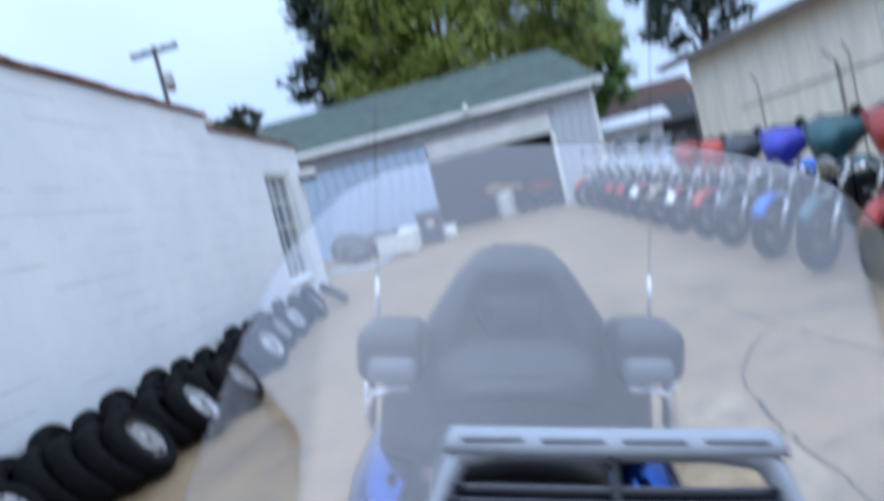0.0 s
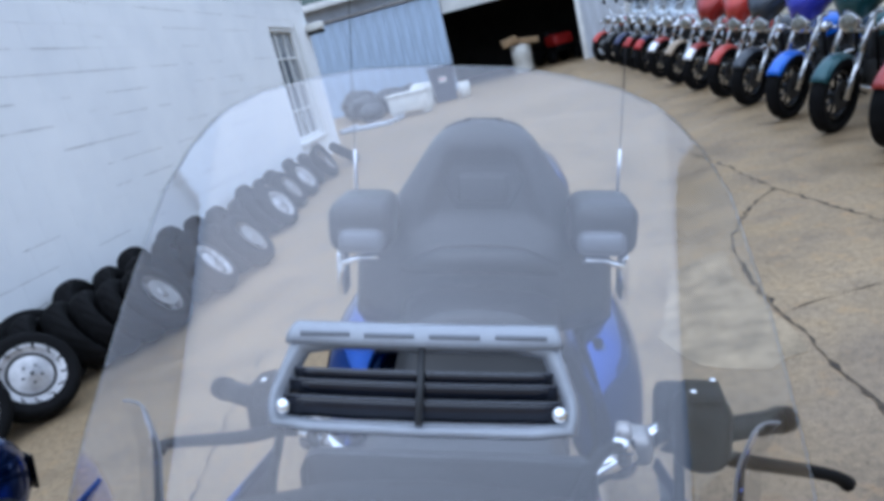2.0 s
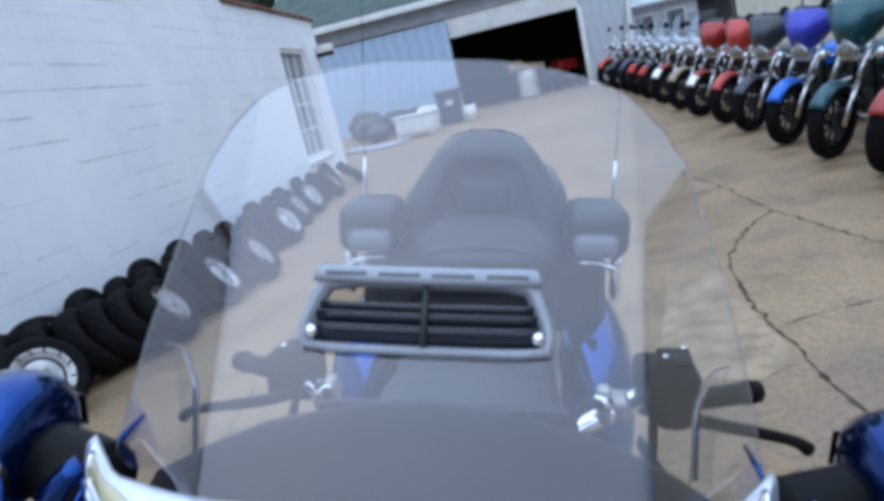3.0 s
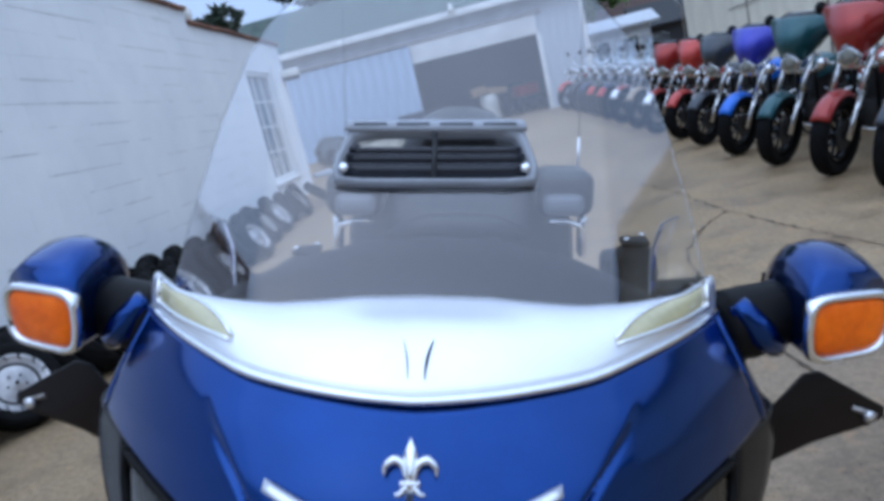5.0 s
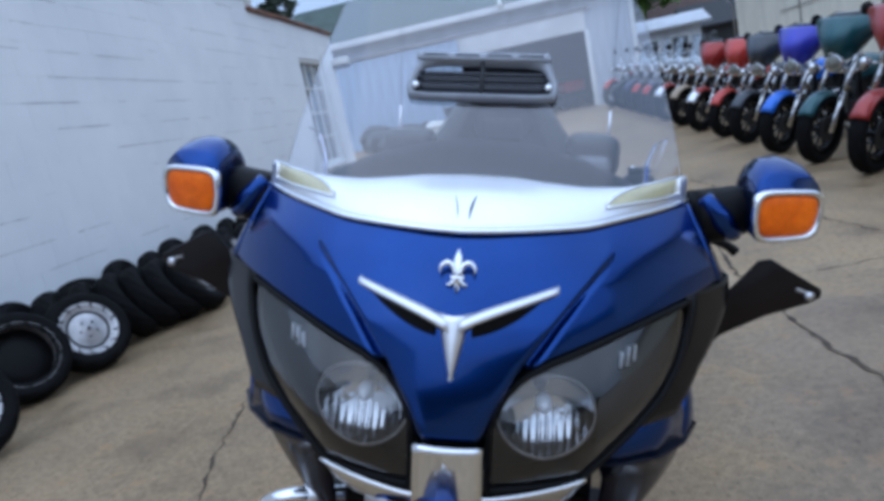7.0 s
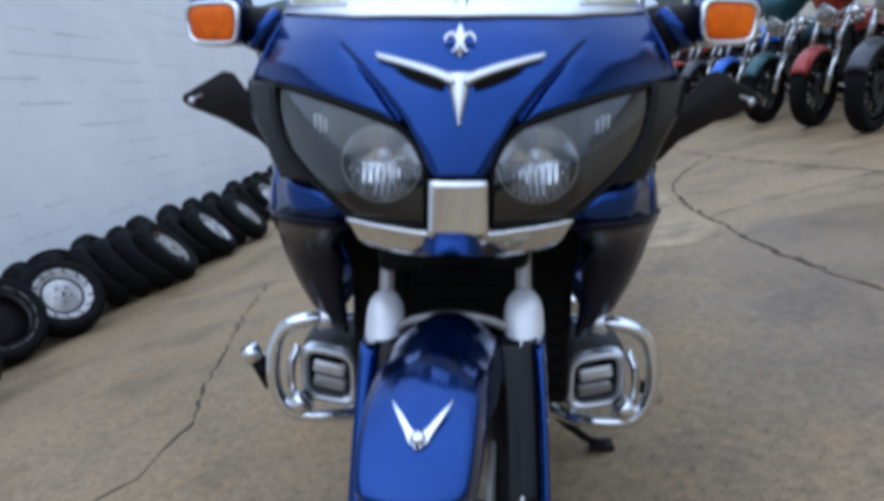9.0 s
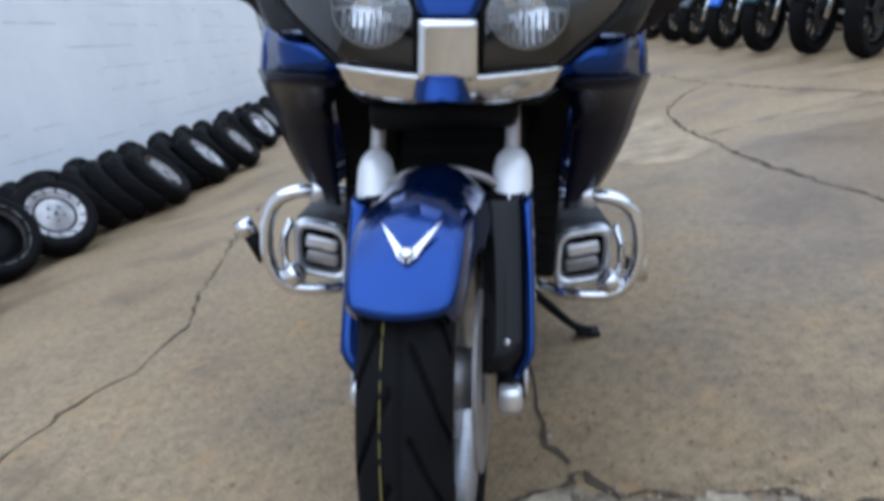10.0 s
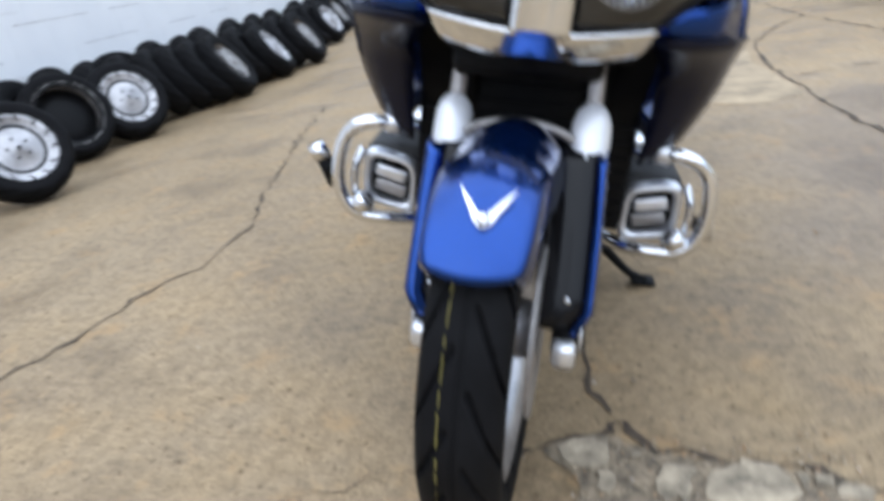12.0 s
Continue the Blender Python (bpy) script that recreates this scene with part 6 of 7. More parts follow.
def guards():
    for s in (-1, 1):
        g = part("engine_guard", tube([(s * 0.20, 0.50, 0.515), (s * 0.29, 0.46, 0.525), (s * 0.345, 0.46, 0.50), (s * 0.366, 0.46, 0.44), (s * 0.362, 0.46, 0.375), (s * 0.325, 0.46, 0.328), (s * 0.24, 0.48, 0.318), (s * 0.18, 0.52, 0.32)], 0.0138, 14, smooth_steps=6), "chrome", BIKE, "chrome engine guard tube")
        part("guard_clamp", lathe([(0.019, -0.016), (0.023, -0.010), (0.023, 0.010), (0.019, 0.016)], 16, pose(s * 0.315, 0.46, 0.352, 0, 45 * s, 0)), "chrome", g)
        part("guard_clamp", lathe([(0.019, -0.016), (0.022, -0.010), (0.022, 0.010), (0.019, 0.016)], 16, pose(s * 0.262, 0.475, 0.522, 0, 10 * s, 0)), "satin", g)
        head = part("cylinder_head", box((0.125, 0.16, 0.14), (s * 0.268, 0.61, 0.390), 0.025, seg=3), "dark_metal", BIKE, "cylinder cover with a silver frame and plate")

        def cover_loop(dx, dz, y, n=36):
            out = []
            for i in range(n):
                t = 2 * math.pi * i / n
                x = dx * abs(math.cos(t)) ** 0.45 * (1 if math.cos(t) > 0 else -1)
                z = dz * abs(math.sin(t)) ** 0.45 * (1 if math.sin(t) > 0 else -1)
                out.append((s * (0.268 + x), y - 0.10 * x, 0.388 + z + 0.22 * x))
            return out

        part("cover_frame", sheet([cover_loop(0.056, 0.060, 0.530), cover_loop(0.057, 0.061, 0.512), cover_loop(0.053, 0.057, 0.502), cover_loop(0.045, 0.047, 0.502), cover_loop(0.041, 0.043, 0.510), cover_loop(0.041, 0.043, 0.530)], closed=True), "satin", head, "rounded silver cover frame")
        part("cover_inset", sheet([cover_loop(0.043, 0.045, 0.528), cover_loop(0.002, 0.002, 0.528)], closed=True, cap=True), "black_plastic", head)
        for dz, h in ((0.016, 0.015), (-0.016, 0.015)):
            bar = box((0.068, 0.016, 2 * h - 0.003), (0, 0, 0), 0.006, seg=3)
            bmesh.ops.transform(bar, matrix=Matrix.Translation((s * 0.268, 0.512, 0.388 + dz)) @ pose(0, 0, 0, 0, -12.4 * s, 0), verts=bar.verts)
            part("cover_plate", bar, "satin" if dz > 0 else "dull_alloy", head)
        part("guard_strut", tube([(s * 0.325, 0.50, 0.455), (s * 0.338, 0.485, 0.42), (s * 0.338, 0.485, 0.36), (s * 0.322, 0.50, 0.325)], 0.009, 10, smooth_steps=4), "chrome", g)
        # highway peg
        if s < 0:
            peg = tube([(-0.415, 0.50, 0.432), (-0.385, 0.505, 0.37)], [0.016, 0.017], 12)
            cap = tube([(-0.428, 0.498, 0.452), (-0.413, 0.50, 0.425)], [0.018, 0.020], 14)
        else:
            peg = tube([(0.355, 0.52, 0.375), (0.398, 0.56, 0.345)], [0.013, 0.013], 12)
            cap = tube([(0.392, 0.555, 0.375), (0.402, 0.56, 0.325)], [0.016, 0.017], 14)
        pg = part("highway_peg", peg, "black_plastic", BIKE)
        part("peg_cap", cap, "chrome", pg)
    st = part("side_stand", tube([(0.16, 0.78, 0.24), (0.25, 0.80, 0.155), (0.31, 0.80, 0.108), (0.355, 0.79, 0.099)], [0.013, 0.012, 0.010, 0.011], 10, smooth_steps=3), "black_plastic", BIKE, "black side stand")
    part("stand_foot", box((0.06, 0.05, 0.011), (0.345, 0.80, 0.0935), 0.003, Matrix.Rotation(0, 4, "X")), "black_plastic", st)
    part("belly_pan", box((0.26, 0.8, 0.06), (0, 0.95, 0.16), 0.02), "black_plastic", BIKE)
    part("frame_tube", joined(*[tube([(s * 0.12, 0.42, 0.72), (s * 0.13, 0.55, 0.40), (s * 0.13, 0.75, 0.22)], 0.022, 8) for s in (-1, 1)]), "black_plastic", BIKE)
    part("steering_head", turned(joined(box((0.24, 0.09, 0.05), (0, 0.30, 0.70), 0.015), tube([(0, 0.28, 0.68), (0, 0.36, 0.84)], 0.035, 12))), "black_plastic", BIKE)


front_end()
fender()
nose()
emblems()
headlamps()
chin()
side_cowls()
guards()
for ob in BIKE.children:  # the front end stands a little towards the wall
    ob.location.x -= 0.006
mirrors()
windshield()
cockpit()
seat_and_rear()


# ---- wheels and tyres stacked along the wall ----
def loose_wheel(R, W, rim_r, style, mat, label):
    """A wheel lying ready at the origin, axis along x, with its tyre."""
    w = empty("loose_wheel" if style else "loose_tyre", Matrix(), label, "wheel" if style else "tyre", "wheels along the wall")
    part("tyre", tyre_mesh(R, W, n=96), "rubber", w)
    if style == "disc":
        prof = [(0.0, 0.40 * W), (0.022, 0.41 * W), (0.026, 0.36 * W), (rim_r * 0.50, 0.37 * W), (rim_r * 0.58, 0.28 * W), (rim_r * 0.82, 0.30 * W), (rim_r * 0.90, 0.42 * W), (rim_r, 0.46 * W), (rim_r + 0.01, 0.44 * W), (rim_r + 0.004, -0.40 * W), (0.0, -0.30 * W)]
        rim = part("rim", lathe(prof, 40), mat, w)
        part("rim_channel", lathe([(rim_r * 0.64, 0.280 * W), (rim_r * 0.66, 0.298 * W), (rim_r * 0.74, 0.305 * W), (rim_r * 0.77, 0.290 * W)], 40, closed=True), "dark_metal", rim)
        for k in range(5):
            a = 2 * math.pi * k / 5
            part("lug_hole", lathe([(0.0, 0.0), (0.007, 0.001), (0.007, 0.004), (0.0, 0.004)], 10, Matrix.Translation((0.365 * W, 0.30 * rim_r * math.cos(a), 0.30 * rim_r * math.sin(a)))), "black_plastic", rim)
        part("hub_hole", lathe([(0.0, 0.0), (0.011, 0.001), (0.011, 0.004), (0.0, 0.004)], 14, Matrix.Translation((0.412 * W, 0, 0))), "black_plastic", rim)
    elif style == "cast":
        rim = spoked_wheel("rim", w, Matrix(), rim_r, W * 0.72, 7, 0.045, mat)
        part("brake_disc", disc_rotor(rim_r * 0.62, W * 0.40), "dull_alloy", rim, smooth=False)
    elif style == "lip":
        part("rim", lathe([(rim_r + 0.008, 0.42 * W), (rim_r - 0.004, 0.47 * W), (rim_r - 0.018, 0.40 * W), (rim_r - 0.024, 0.0), (rim_r - 0.018, -0.40 * W), (rim_r + 0.008, -0.44 * W)], 40, closed=True), mat, w)
        part("rim_web", lathe([(0.0, 0.10 * W), (0.03, 0.12 * W), (rim_r * 0.5, 0.02 * W), (rim_r - 0.02, -0.05 * W), (rim_r - 0.02, -0.15 * W), (0.0, -0.10 * W)], 32), "black_plastic", w)
    return w


PROTO = {
    "disc": loose_wheel(0.260, 0.150, 0.172, "disc", "painted_alloy", "black tyre on a bright silver disc wheel leaning at the wall"),
    "cast": loose_wheel(0.274, 0.150, 0.190, "cast", "dull_alloy", "black tyre on a dull cast wheel leaning at the wall"),
    "lip": loose_wheel(0.272, 0.140, 0.200, "lip", "dull_alloy", "black tyre on a silver lipped rim among stacked tyres"),
    "bare": loose_wheel(0.266, 0.155, 0.178, "", "rubber", "bare black worn tyre standing against the wall"),
}
SIZE = {"disc": (0.260, 0.150), "cast": (0.274, 0.150), "lip": (0.272, 0.140), "bare": (0.266, 0.155)}
USED = set()


def put_wheel(kind, along, out, turn, tilt):
    """Stand a wheel on the ground: along and out from the wall, its face turned from straight out, tilted back."""
    p = PROTO[kind]
    R, W = SIZE[kind]
    base = WALL.matrix_world @ Vector((out, along, 0))
    z = ground_z(base.x, base.y) + R * math.cos(radians(tilt)) + 0.30 * W * abs(math.sin(radians(tilt)))
    m = pose(base.x, base.y, z, 0, 0, 4.57 + turn) @ pose(0, 0, 0, 0, -tilt, 0) @ Matrix.Rotation(along * 2.3, 4, "X")
    if kind not in USED:
        USED.add(kind)
        p.matrix_world = m
        return p
    return copy_thing(p, m)


wheel_row = [
    ("disc", 1.80, 0.77, -28, 18), ("bare", 1.95, 0.32, 6, 10), ("lip", 2.58, 0.50, -30, 16), ("disc", 3.0, 0.636, -32, 19), ("lip", 3.40, 0.40, -26, 12), ("bare", 2.55, 0.24, 8, 10),
    ("bare", 2.98, 0.20, 10, 8), ("bare", 3.20, 0.36, 24, 14), ("bare", 3.40, 0.47, 26, 16), ("bare", 3.60, 0.56, 25, 18), ("bare", 3.78, 0.64, 22, 20), ("bare", 3.96, 0.73, 15, 22), ("cast", 4.14, 0.83, 6, 24),
    ("bare", 4.12, 0.28, 12, 10), ("bare", 4.36, 0.44, 20, 14), ("bare", 4.56, 0.60, 22, 18), ("bare", 4.72, 0.75, 16, 23), ("disc", 4.89, 0.90, 10, 26),
    ("bare", 4.90, 0.32, 10, 8), ("lip", 5.08, 0.54, 14, 14), ("bare", 5.22, 0.70, 18, 18), ("bare", 5.36, 0.86, 12, 22), ("cast", 5.52, 1.00, 2, 24),
    ("bare", 5.60, 0.30, 10, 10), ("bare", 5.92, 0.42, 14, 12), ("bare", 6.30, 0.48, 10, 14), ("bare", 6.62, 0.60, 12, 18), ("disc", 7.10, 0.76, -6, 22), ("bare", 6.86, 0.66, 6, 20),
    ("bare", 7.52, 0.30, 10, 10), ("lip", 7.84, 0.42, 12, 16), ("cast", 8.16, 0.56, 0, 22), ("bare", 8.52, 0.30, 10, 12), ("disc", 8.92, 0.52, -8, 22),
    ("bare", 9.36, 0.30, 12, 12), ("bare", 9.70, 0.44, 16, 18), ("lip", 10.05, 0.54, 4, 24), ("bare", 10.5, 0.44, 10, 16), ("bare", 10.95, 0.66, 20, 40),
]
for kind, along, out, turn, tilt in wheel_row:
    put_wheel(kind, along + 0.06, out - 0.03, turn, tilt + 9)


# ---- parked cruisers ----
def cruiser(paint_mat, fairing, label, fender_tip="", bar_screen=False, fairing_mat=None):
    """A parked cruiser that faces -y, front tyre on the origin, leaning on its stand."""
    c = empty("cruiser_motorcycle", Matrix(), label, "motorcycle", "row of parked motorcycles")
    R, W = 0.318, 0.125
    up = Matrix.Translation((0, 0, R))
    d = Vector((0, math.sin(radians(31)), math.cos(radians(31))))

    def moved(bm, m):
        bmesh.ops.transform(bm, matrix=m, verts=bm.verts)
        return bm

    wheel = spoked_wheel("front_wheel", c, up, 0.198, 0.08, 9, 0.016, "gloss_black")
    part("tyre", moved(tyre_mesh(R, W, n=72), up), "rubber", wheel)
    part("brake_disc", moved(disc_rotor(0.115, 0.06), up), "dark_metal", wheel, smooth=False)
    # front fender over the tyre
    rows = []
    for k in range(15):
        a = radians(150 - 118 * k / 14)
        rows.append([(0.078 * u, (0.350 - 0.05 * abs(u) ** 3) * math.cos(a), R + (0.350 - 0.05 * abs(u) ** 3) * math.sin(a)) for u in (-1, -0.9, -0.6, 0, 0.6, 0.9, 1)])
    f = part("front_fender", thick(sheet(rows), 0.004), paint_mat, c)
    if fender_tip:
        tip = [[(0.081 * u, (0.354 - 0.05 * abs(u) ** 3) * math.cos(a), R + (0.354 - 0.05 * abs(u) ** 3) * math.sin(a)) for u in (-1, -0.9, -0.6, 0, 0.6, 0.9, 1)] for a in (radians(151 - 8 * k) for k in range(5))]
        part("fender_tip", thick(sheet(tip), 0.004), fender_tip, f)
    for s in (-1, 1):
        foot = Vector((s * 0.108, -0.03, R))
        leg = part("fork_leg", tube([foot - d * 0.03, foot + d * 0.36], [0.028, 0.025], 12), "old_chrome", c)
        part("fork_tube", tube([foot + d * 0.36, foot + d * 0.74], [0.022, 0.028], 12), "old_chrome", leg)
        sig = foot + d * 0.60
        part("turn_signal", lathe([(0.0, -0.045), (0.034, -0.034), (0.042, 0.0), (0.036, 0.035), (0.0, 0.05)], 16, Matrix.Translation((s * 0.225, sig.y - 0.05, sig.z + 0.01)) @ pose(0, 0, 0, 0, 0, 90)), "old_chrome", c)
        part("signal_stalk", tube([(s * 0.12, sig.y, sig.z), (s * 0.20, sig.y - 0.03, sig.z)], 0.009, 8), "old_chrome", c)
    part("fork_clamp", joined(box((0.29, 0.07, 0.045), (0, 0.31, 0.80), 0.015), box((0.29, 0.07, 0.04), (0, 0.385, 0.93), 0.015)), "old_chrome", c)
    lamp = part("headlamp", lathe([(0.0, 0.10), (0.05, 0.09), (0.076, 0.04), (0.085, -0.02), (0.083, -0.05), (0.077, -0.055)], 28, pose(0, 0.20, 0.885, 0, 0, 90)), "old_chrome", c, "round chrome headlamp")
    part("lamp_lens", lathe([(0.075, 0.004), (0.064, -0.006), (0.032, -0.012), (0.0, -0.014)], 28, pose(0, 0.20 - 0.05, 0.885, 0, 0, 90)), "lens_grey", lamp)
    bar = part("handlebar", tube([(-0.42, 0.72, 1.10), (-0.34, 0.60, 1.13), (-0.16, 0.46, 1.08), (-0.08, 0.44, 0.98), (0.08, 0.44, 0.98), (0.16, 0.46, 1.08), (0.34, 0.60, 1.13), (0.42, 0.72, 1.10)], 0.013, 8, smooth_steps=3), "old_chrome", c)
    for s in (-1, 1):
        part("grip", tube([(s * 0.345, 0.61, 1.128), (s * 0.43, 0.735, 1.097)], 0.018, 10), "vinyl", bar)
        mir = part("mirror", lathe([(0.0, -0.012), (0.05, -0.010), (0.055, 0.004), (0.0, 0.02)], 18, pose(s * 0.40, 0.55, 1.24, 0, 0, -90)), "black_plastic", bar)
        part("mirror_stem", tube([(s * 0.34, 0.60, 1.13), (s * 0.39, 0.57, 1.22)], 0.006, 6), "old_chrome", mir)
    if fairing:
        # batwing: a brow over the headlamp, wings that droop beside it
        rows = []
        for k in range(15):
            v = k / 14
            row = []
            for i in range(29):
                u = -1 + i / 14
                q = abs(u)
                low = lerp([(0.0, 0.985), (0.22, 0.965), (0.40, 0.915), (0.55, 0.900), (0.72, 0.935), (0.86, 1.010), (1.0, 1.12)], q)
                top = 1.285 - 0.032 * q ** 2 - 0.055 * (max(0.0, q - 0.78) / 0.22) ** 2
                z = low + (top - low) * v
                y = 0.115 + 0.36 * q ** 2.3 + 0.55 * max(0.0, z - 1.02) ** 1.3 - 0.05 * math.sin(math.pi * v) * (1 - q)
                row.append((0.39 * u * lerp([(0.0, 0.46), (0.2, 0.57), (0.4, 0.73), (0.6, 0.89), (0.8, 1.0), (0.92, 1.02), (1.0, 0.98)], v), y, z))
            rows.append(row)
        fr = part("fairing", thick(sheet(rows), 0.006), fairing_mat or paint_mat, c, "painted batwing fairing")
        part("fairing_inner", sheet([[(x * 0.95, y + 0.03, z - 0.01) for x, y, z in r] for r in rows[1:]]), "black_plastic", fr)
        scr = [[(0.27 * u * (1 - 0.25 * v), 0.235 + 0.10 * v + 0.20 * u * u, 1.255 + 0.055 * v) for u in (-1, -0.6, -0.2, 0.2, 0.6, 1)] for v in (0, 0.5, 0.85, 1)]
        part("wind_screen", thick(sheet(scr), 0.004), "smoke", fr)
    elif bar_screen:
        scr = [[(0.27 * u * (1 - 0.3 * v * v), 0.30 + 0.16 * v + 0.14 * u * u, 0.98 + 0.46 * v) for u in (-1, -0.6, -0.2, 0.2, 0.6, 1)] for v in (0, 0.3, 0.6, 0.85, 1)]
        w = part("wind_screen", thick(sheet(scr), 0.004), "clear_screen", c)
        w.visible_shadow = False
    rows = []
    for y, zc, hw in ((0.52, 0.86, 0.05), (0.58, 0.89, 0.12), (0.72, 0.91, 0.165), (0.90, 0.88, 0.15), (1.04, 0.82, 0.09)):
        rows.append([(hw * math.cos(a), y, zc - 0.17 + 0.17 * max(0.0, math.sin(a)) ** 0.7) for a in (math.pi * k / 12 for k in range(13))])
    part("tank", sheet(rows), paint_mat, c)
    rows = []
    for y, zc, hw in ((1.00, 0.76, 0.09), (1.15, 0.70, 0.17), (1.32, 0.71, 0.18), (1.42, 0.78, 0.14), (1.66, 0.80, 0.13), (1.78, 0.78, 0.08)):
        rows.append([(hw * u, y, zc - 0.06 * abs(u) ** 3) for u in (-1, -0.9, -0.5, 0, 0.5, 0.9, 1)])
    part("seat", thick(sheet(rows), 0.06), "vinyl", c)
    eng = part("engine", joined(box((0.26, 0.44, 0.26), (0, 0.88, 0.36), 0.04), box((0.17, 0.15, 0.30), (0, 0.76, 0.60), 0.03, pose(0, 0, 0, 0, 0, 0)), box((0.17, 0.15, 0.30), (0, 0.98, 0.60), 0.03)), "dark_metal", c)
    for k in range(6):
        part("cooling_fin", joined(box((0.21, 0.19, 0.008), (0, 0.76, 0.50 + 0.035 * k), 0.003, seg=1), box((0.21, 0.19, 0.008), (0, 0.98, 0.50 + 0.035 * k), 0.003, seg=1)), "dark_metal", eng)
    part("air_cleaner", lathe([(0.0, -0.03), (0.09, -0.03), (0.095, 0.02), (0.07, 0.045), (0.0, 0.05)], 24, pose(-0.17, 0.87, 0.62, 0, 0, 180)), "old_chrome", eng)
    part("exhaust", joined(tube([(-0.14, 0.70, 0.55), (-0.20, 0.62, 0.40), (-0.22, 0.85, 0.27), (-0.22, 2.0, 0.28)], [0.024, 0.024, 0.026, 0.045], 12, smooth_steps=4)), "old_chrome", c)
    part("down_tube", joined(*[tube([(s * 0.08, 0.46, 0.78), (s * 0.10, 0.60, 0.30), (s * 0.10, 1.3, 0.22)], 0.018, 8, smooth_steps=3) for s in (-1, 1)]), "black_plastic", c)
    part("crash_bar", tube([(-0.10, 0.60, 0.60), (-0.30, 0.56, 0.52), (-0.34, 0.56, 0.40), (-0.10, 0.62, 0.25), (0.10, 0.62, 0.25), (0.34, 0.56, 0.40), (0.30, 0.56, 0.52), (0.10, 0.60, 0.60)], 0.014, 8, smooth_steps=4), "old_chrome", c)
    for sd in (-1, 1):
        part("leg_shield", box((0.17, 0.05, 0.34), (sd * 0.21, 0.60, 0.44), 0.03, seg=3), "black_plastic", c)
        part("floorboard", box((0.11, 0.30, 0.03), (sd * 0.26, 0.86, 0.30), 0.01), "black_plastic", c)
    rear = spoked_wheel("rear_wheel", c, Matrix.Translation((0, 1.62, R)), 0.19, 0.10, 9, 0.03, "dark_metal")
    part("tyre", moved(tyre_mesh(R, 0.15, n=72), Matrix.Translation((0, 1.62, R))), "rubber", rear)
    rows = [[(0.10 * u, 1.62 + (0.36 - 0.05 * abs(u) ** 3) * math.cos(a), R + (0.36 - 0.05 * abs(u) ** 3) * math.sin(a)) for u in (-1, -0.9, -0.6, 0, 0.6, 0.9, 1)] for a in (radians(15 + 9 * k) for k in range(15))]
    part("rear_fender", thick(sheet(rows), 0.004), paint_mat, c)
    for s in (-1, 1):
        if fairing:
            part("saddlebag", box((0.18, 0.52, 0.26), (s * 0.27, 1.66, 0.56), 0.05, seg=3), paint_mat, c)
    part("stand", tube([(0.12, 0.95, 0.24), (0.24, 0.92, 0.06), (0.30, 0.92, 0.052)], 0.012, 8), "black_plastic", c)
    return c


cruiser_paint = {
    "slate": paint("slate_grey_paint", (0.035, 0.042, 0.055), 0.4, 0.3, 0.45), "red": paint("brick_red_paint", (0.30, 0.022, 0.018), 0.3, 0.3, 0.45),
    "teal": paint("teal_paint", (0.010, 0.070, 0.085), 0.4, 0.3, 0.45), "royal": paint("royal_blue_paint", (0.006, 0.12, 0.58), 0.3, 0.3, 0.5), "violet": paint("violet_blue_paint", (0.035, 0.04, 0.40), 0.3, 0.3, 0.45),
    "tan": paint("tan_paint", (0.33, 0.25, 0.17), 0.2, 0.3, 0.45), "scarlet": paint("scarlet_paint", (0.45, 0.04, 0.03), 0.2, 0.3, 0.45), "navy": paint("navy_paint", (0.012, 0.018, 0.07), 0.3, 0.3, 0.45), "black": paint("black_paint", (0.008, 0.008, 0.009), 0.2, 0.3, 0.45),
}
MAT["clear_screen"] = clear("clear_cruiser_screen", (0.80, 0.82, 0.84), 0.45, 0.05, 1.5)
MAT["old_chrome"] = surface("weathered_chrome", (0.62, 0.62, 0.63), 0.20, metal=1.0, var=0.25, scale=14, fine=80, bump=0.0, rvar=0.08)
MAT["smoke"] = clear("smoked_screen", (0.16, 0.165, 0.175), 0.6, 0.04, 1.5)
MAT["lens_grey"] = surface("ribbed_lamp_lens", (0.24, 0.235, 0.20), 0.15, metal=0.3, var=0.6, scale=24, fine=90, bump=0.4, coat=1.0)

# x, y of the front tyre, heading, paint, fairing, label, fender tip, clear screen
cruiser_row = [
    (2.63, 4.70, "slate", True, "slate grey touring cruiser with a batwing fairing", "", False),
    (2.56, 5.56, "red", True, "brick red touring cruiser with a batwing fairing", "", False),
    (2.45, 6.48, "teal", True, "dark teal touring cruiser with chrome forks", "", False),
    (2.39, 7.55, "royal", True, "bright blue touring cruiser with a violet blue batwing fairing", "", False),
    (2.34, 8.80, "slate", True, "charcoal touring cruiser with chrome headlamp", "", False),
    (2.27, 9.75, "scarlet", True, "light red touring cruiser with a batwing fairing", "", False),
    (2.12, 10.75, "red", True, "red touring cruiser with a bright fender tip", "satin", False),
    (2.00, 11.75, "tan", False, "tan cruiser with chrome forks and clear screen", "", True),
    (1.87, 12.70, "red", False, "dark red cruiser with a clear screen", "satin", True),
    (1.74, 13.60, "navy", False, "navy cruiser with much chrome", "red_plastic", True),
    (1.62, 14.40, "black", False, "black cruiser with a red fender tip", "red_plastic", False),
    (1.50, 15.20, "navy", False, "dark blue cruiser among the far bikes", "", True),
    (1.36, 16.00, "black", False, "black cruiser beside the shed", "", False),
    (1.16, 17.10, "scarlet", False, "red cruiser beside the open shed", "", False),
]
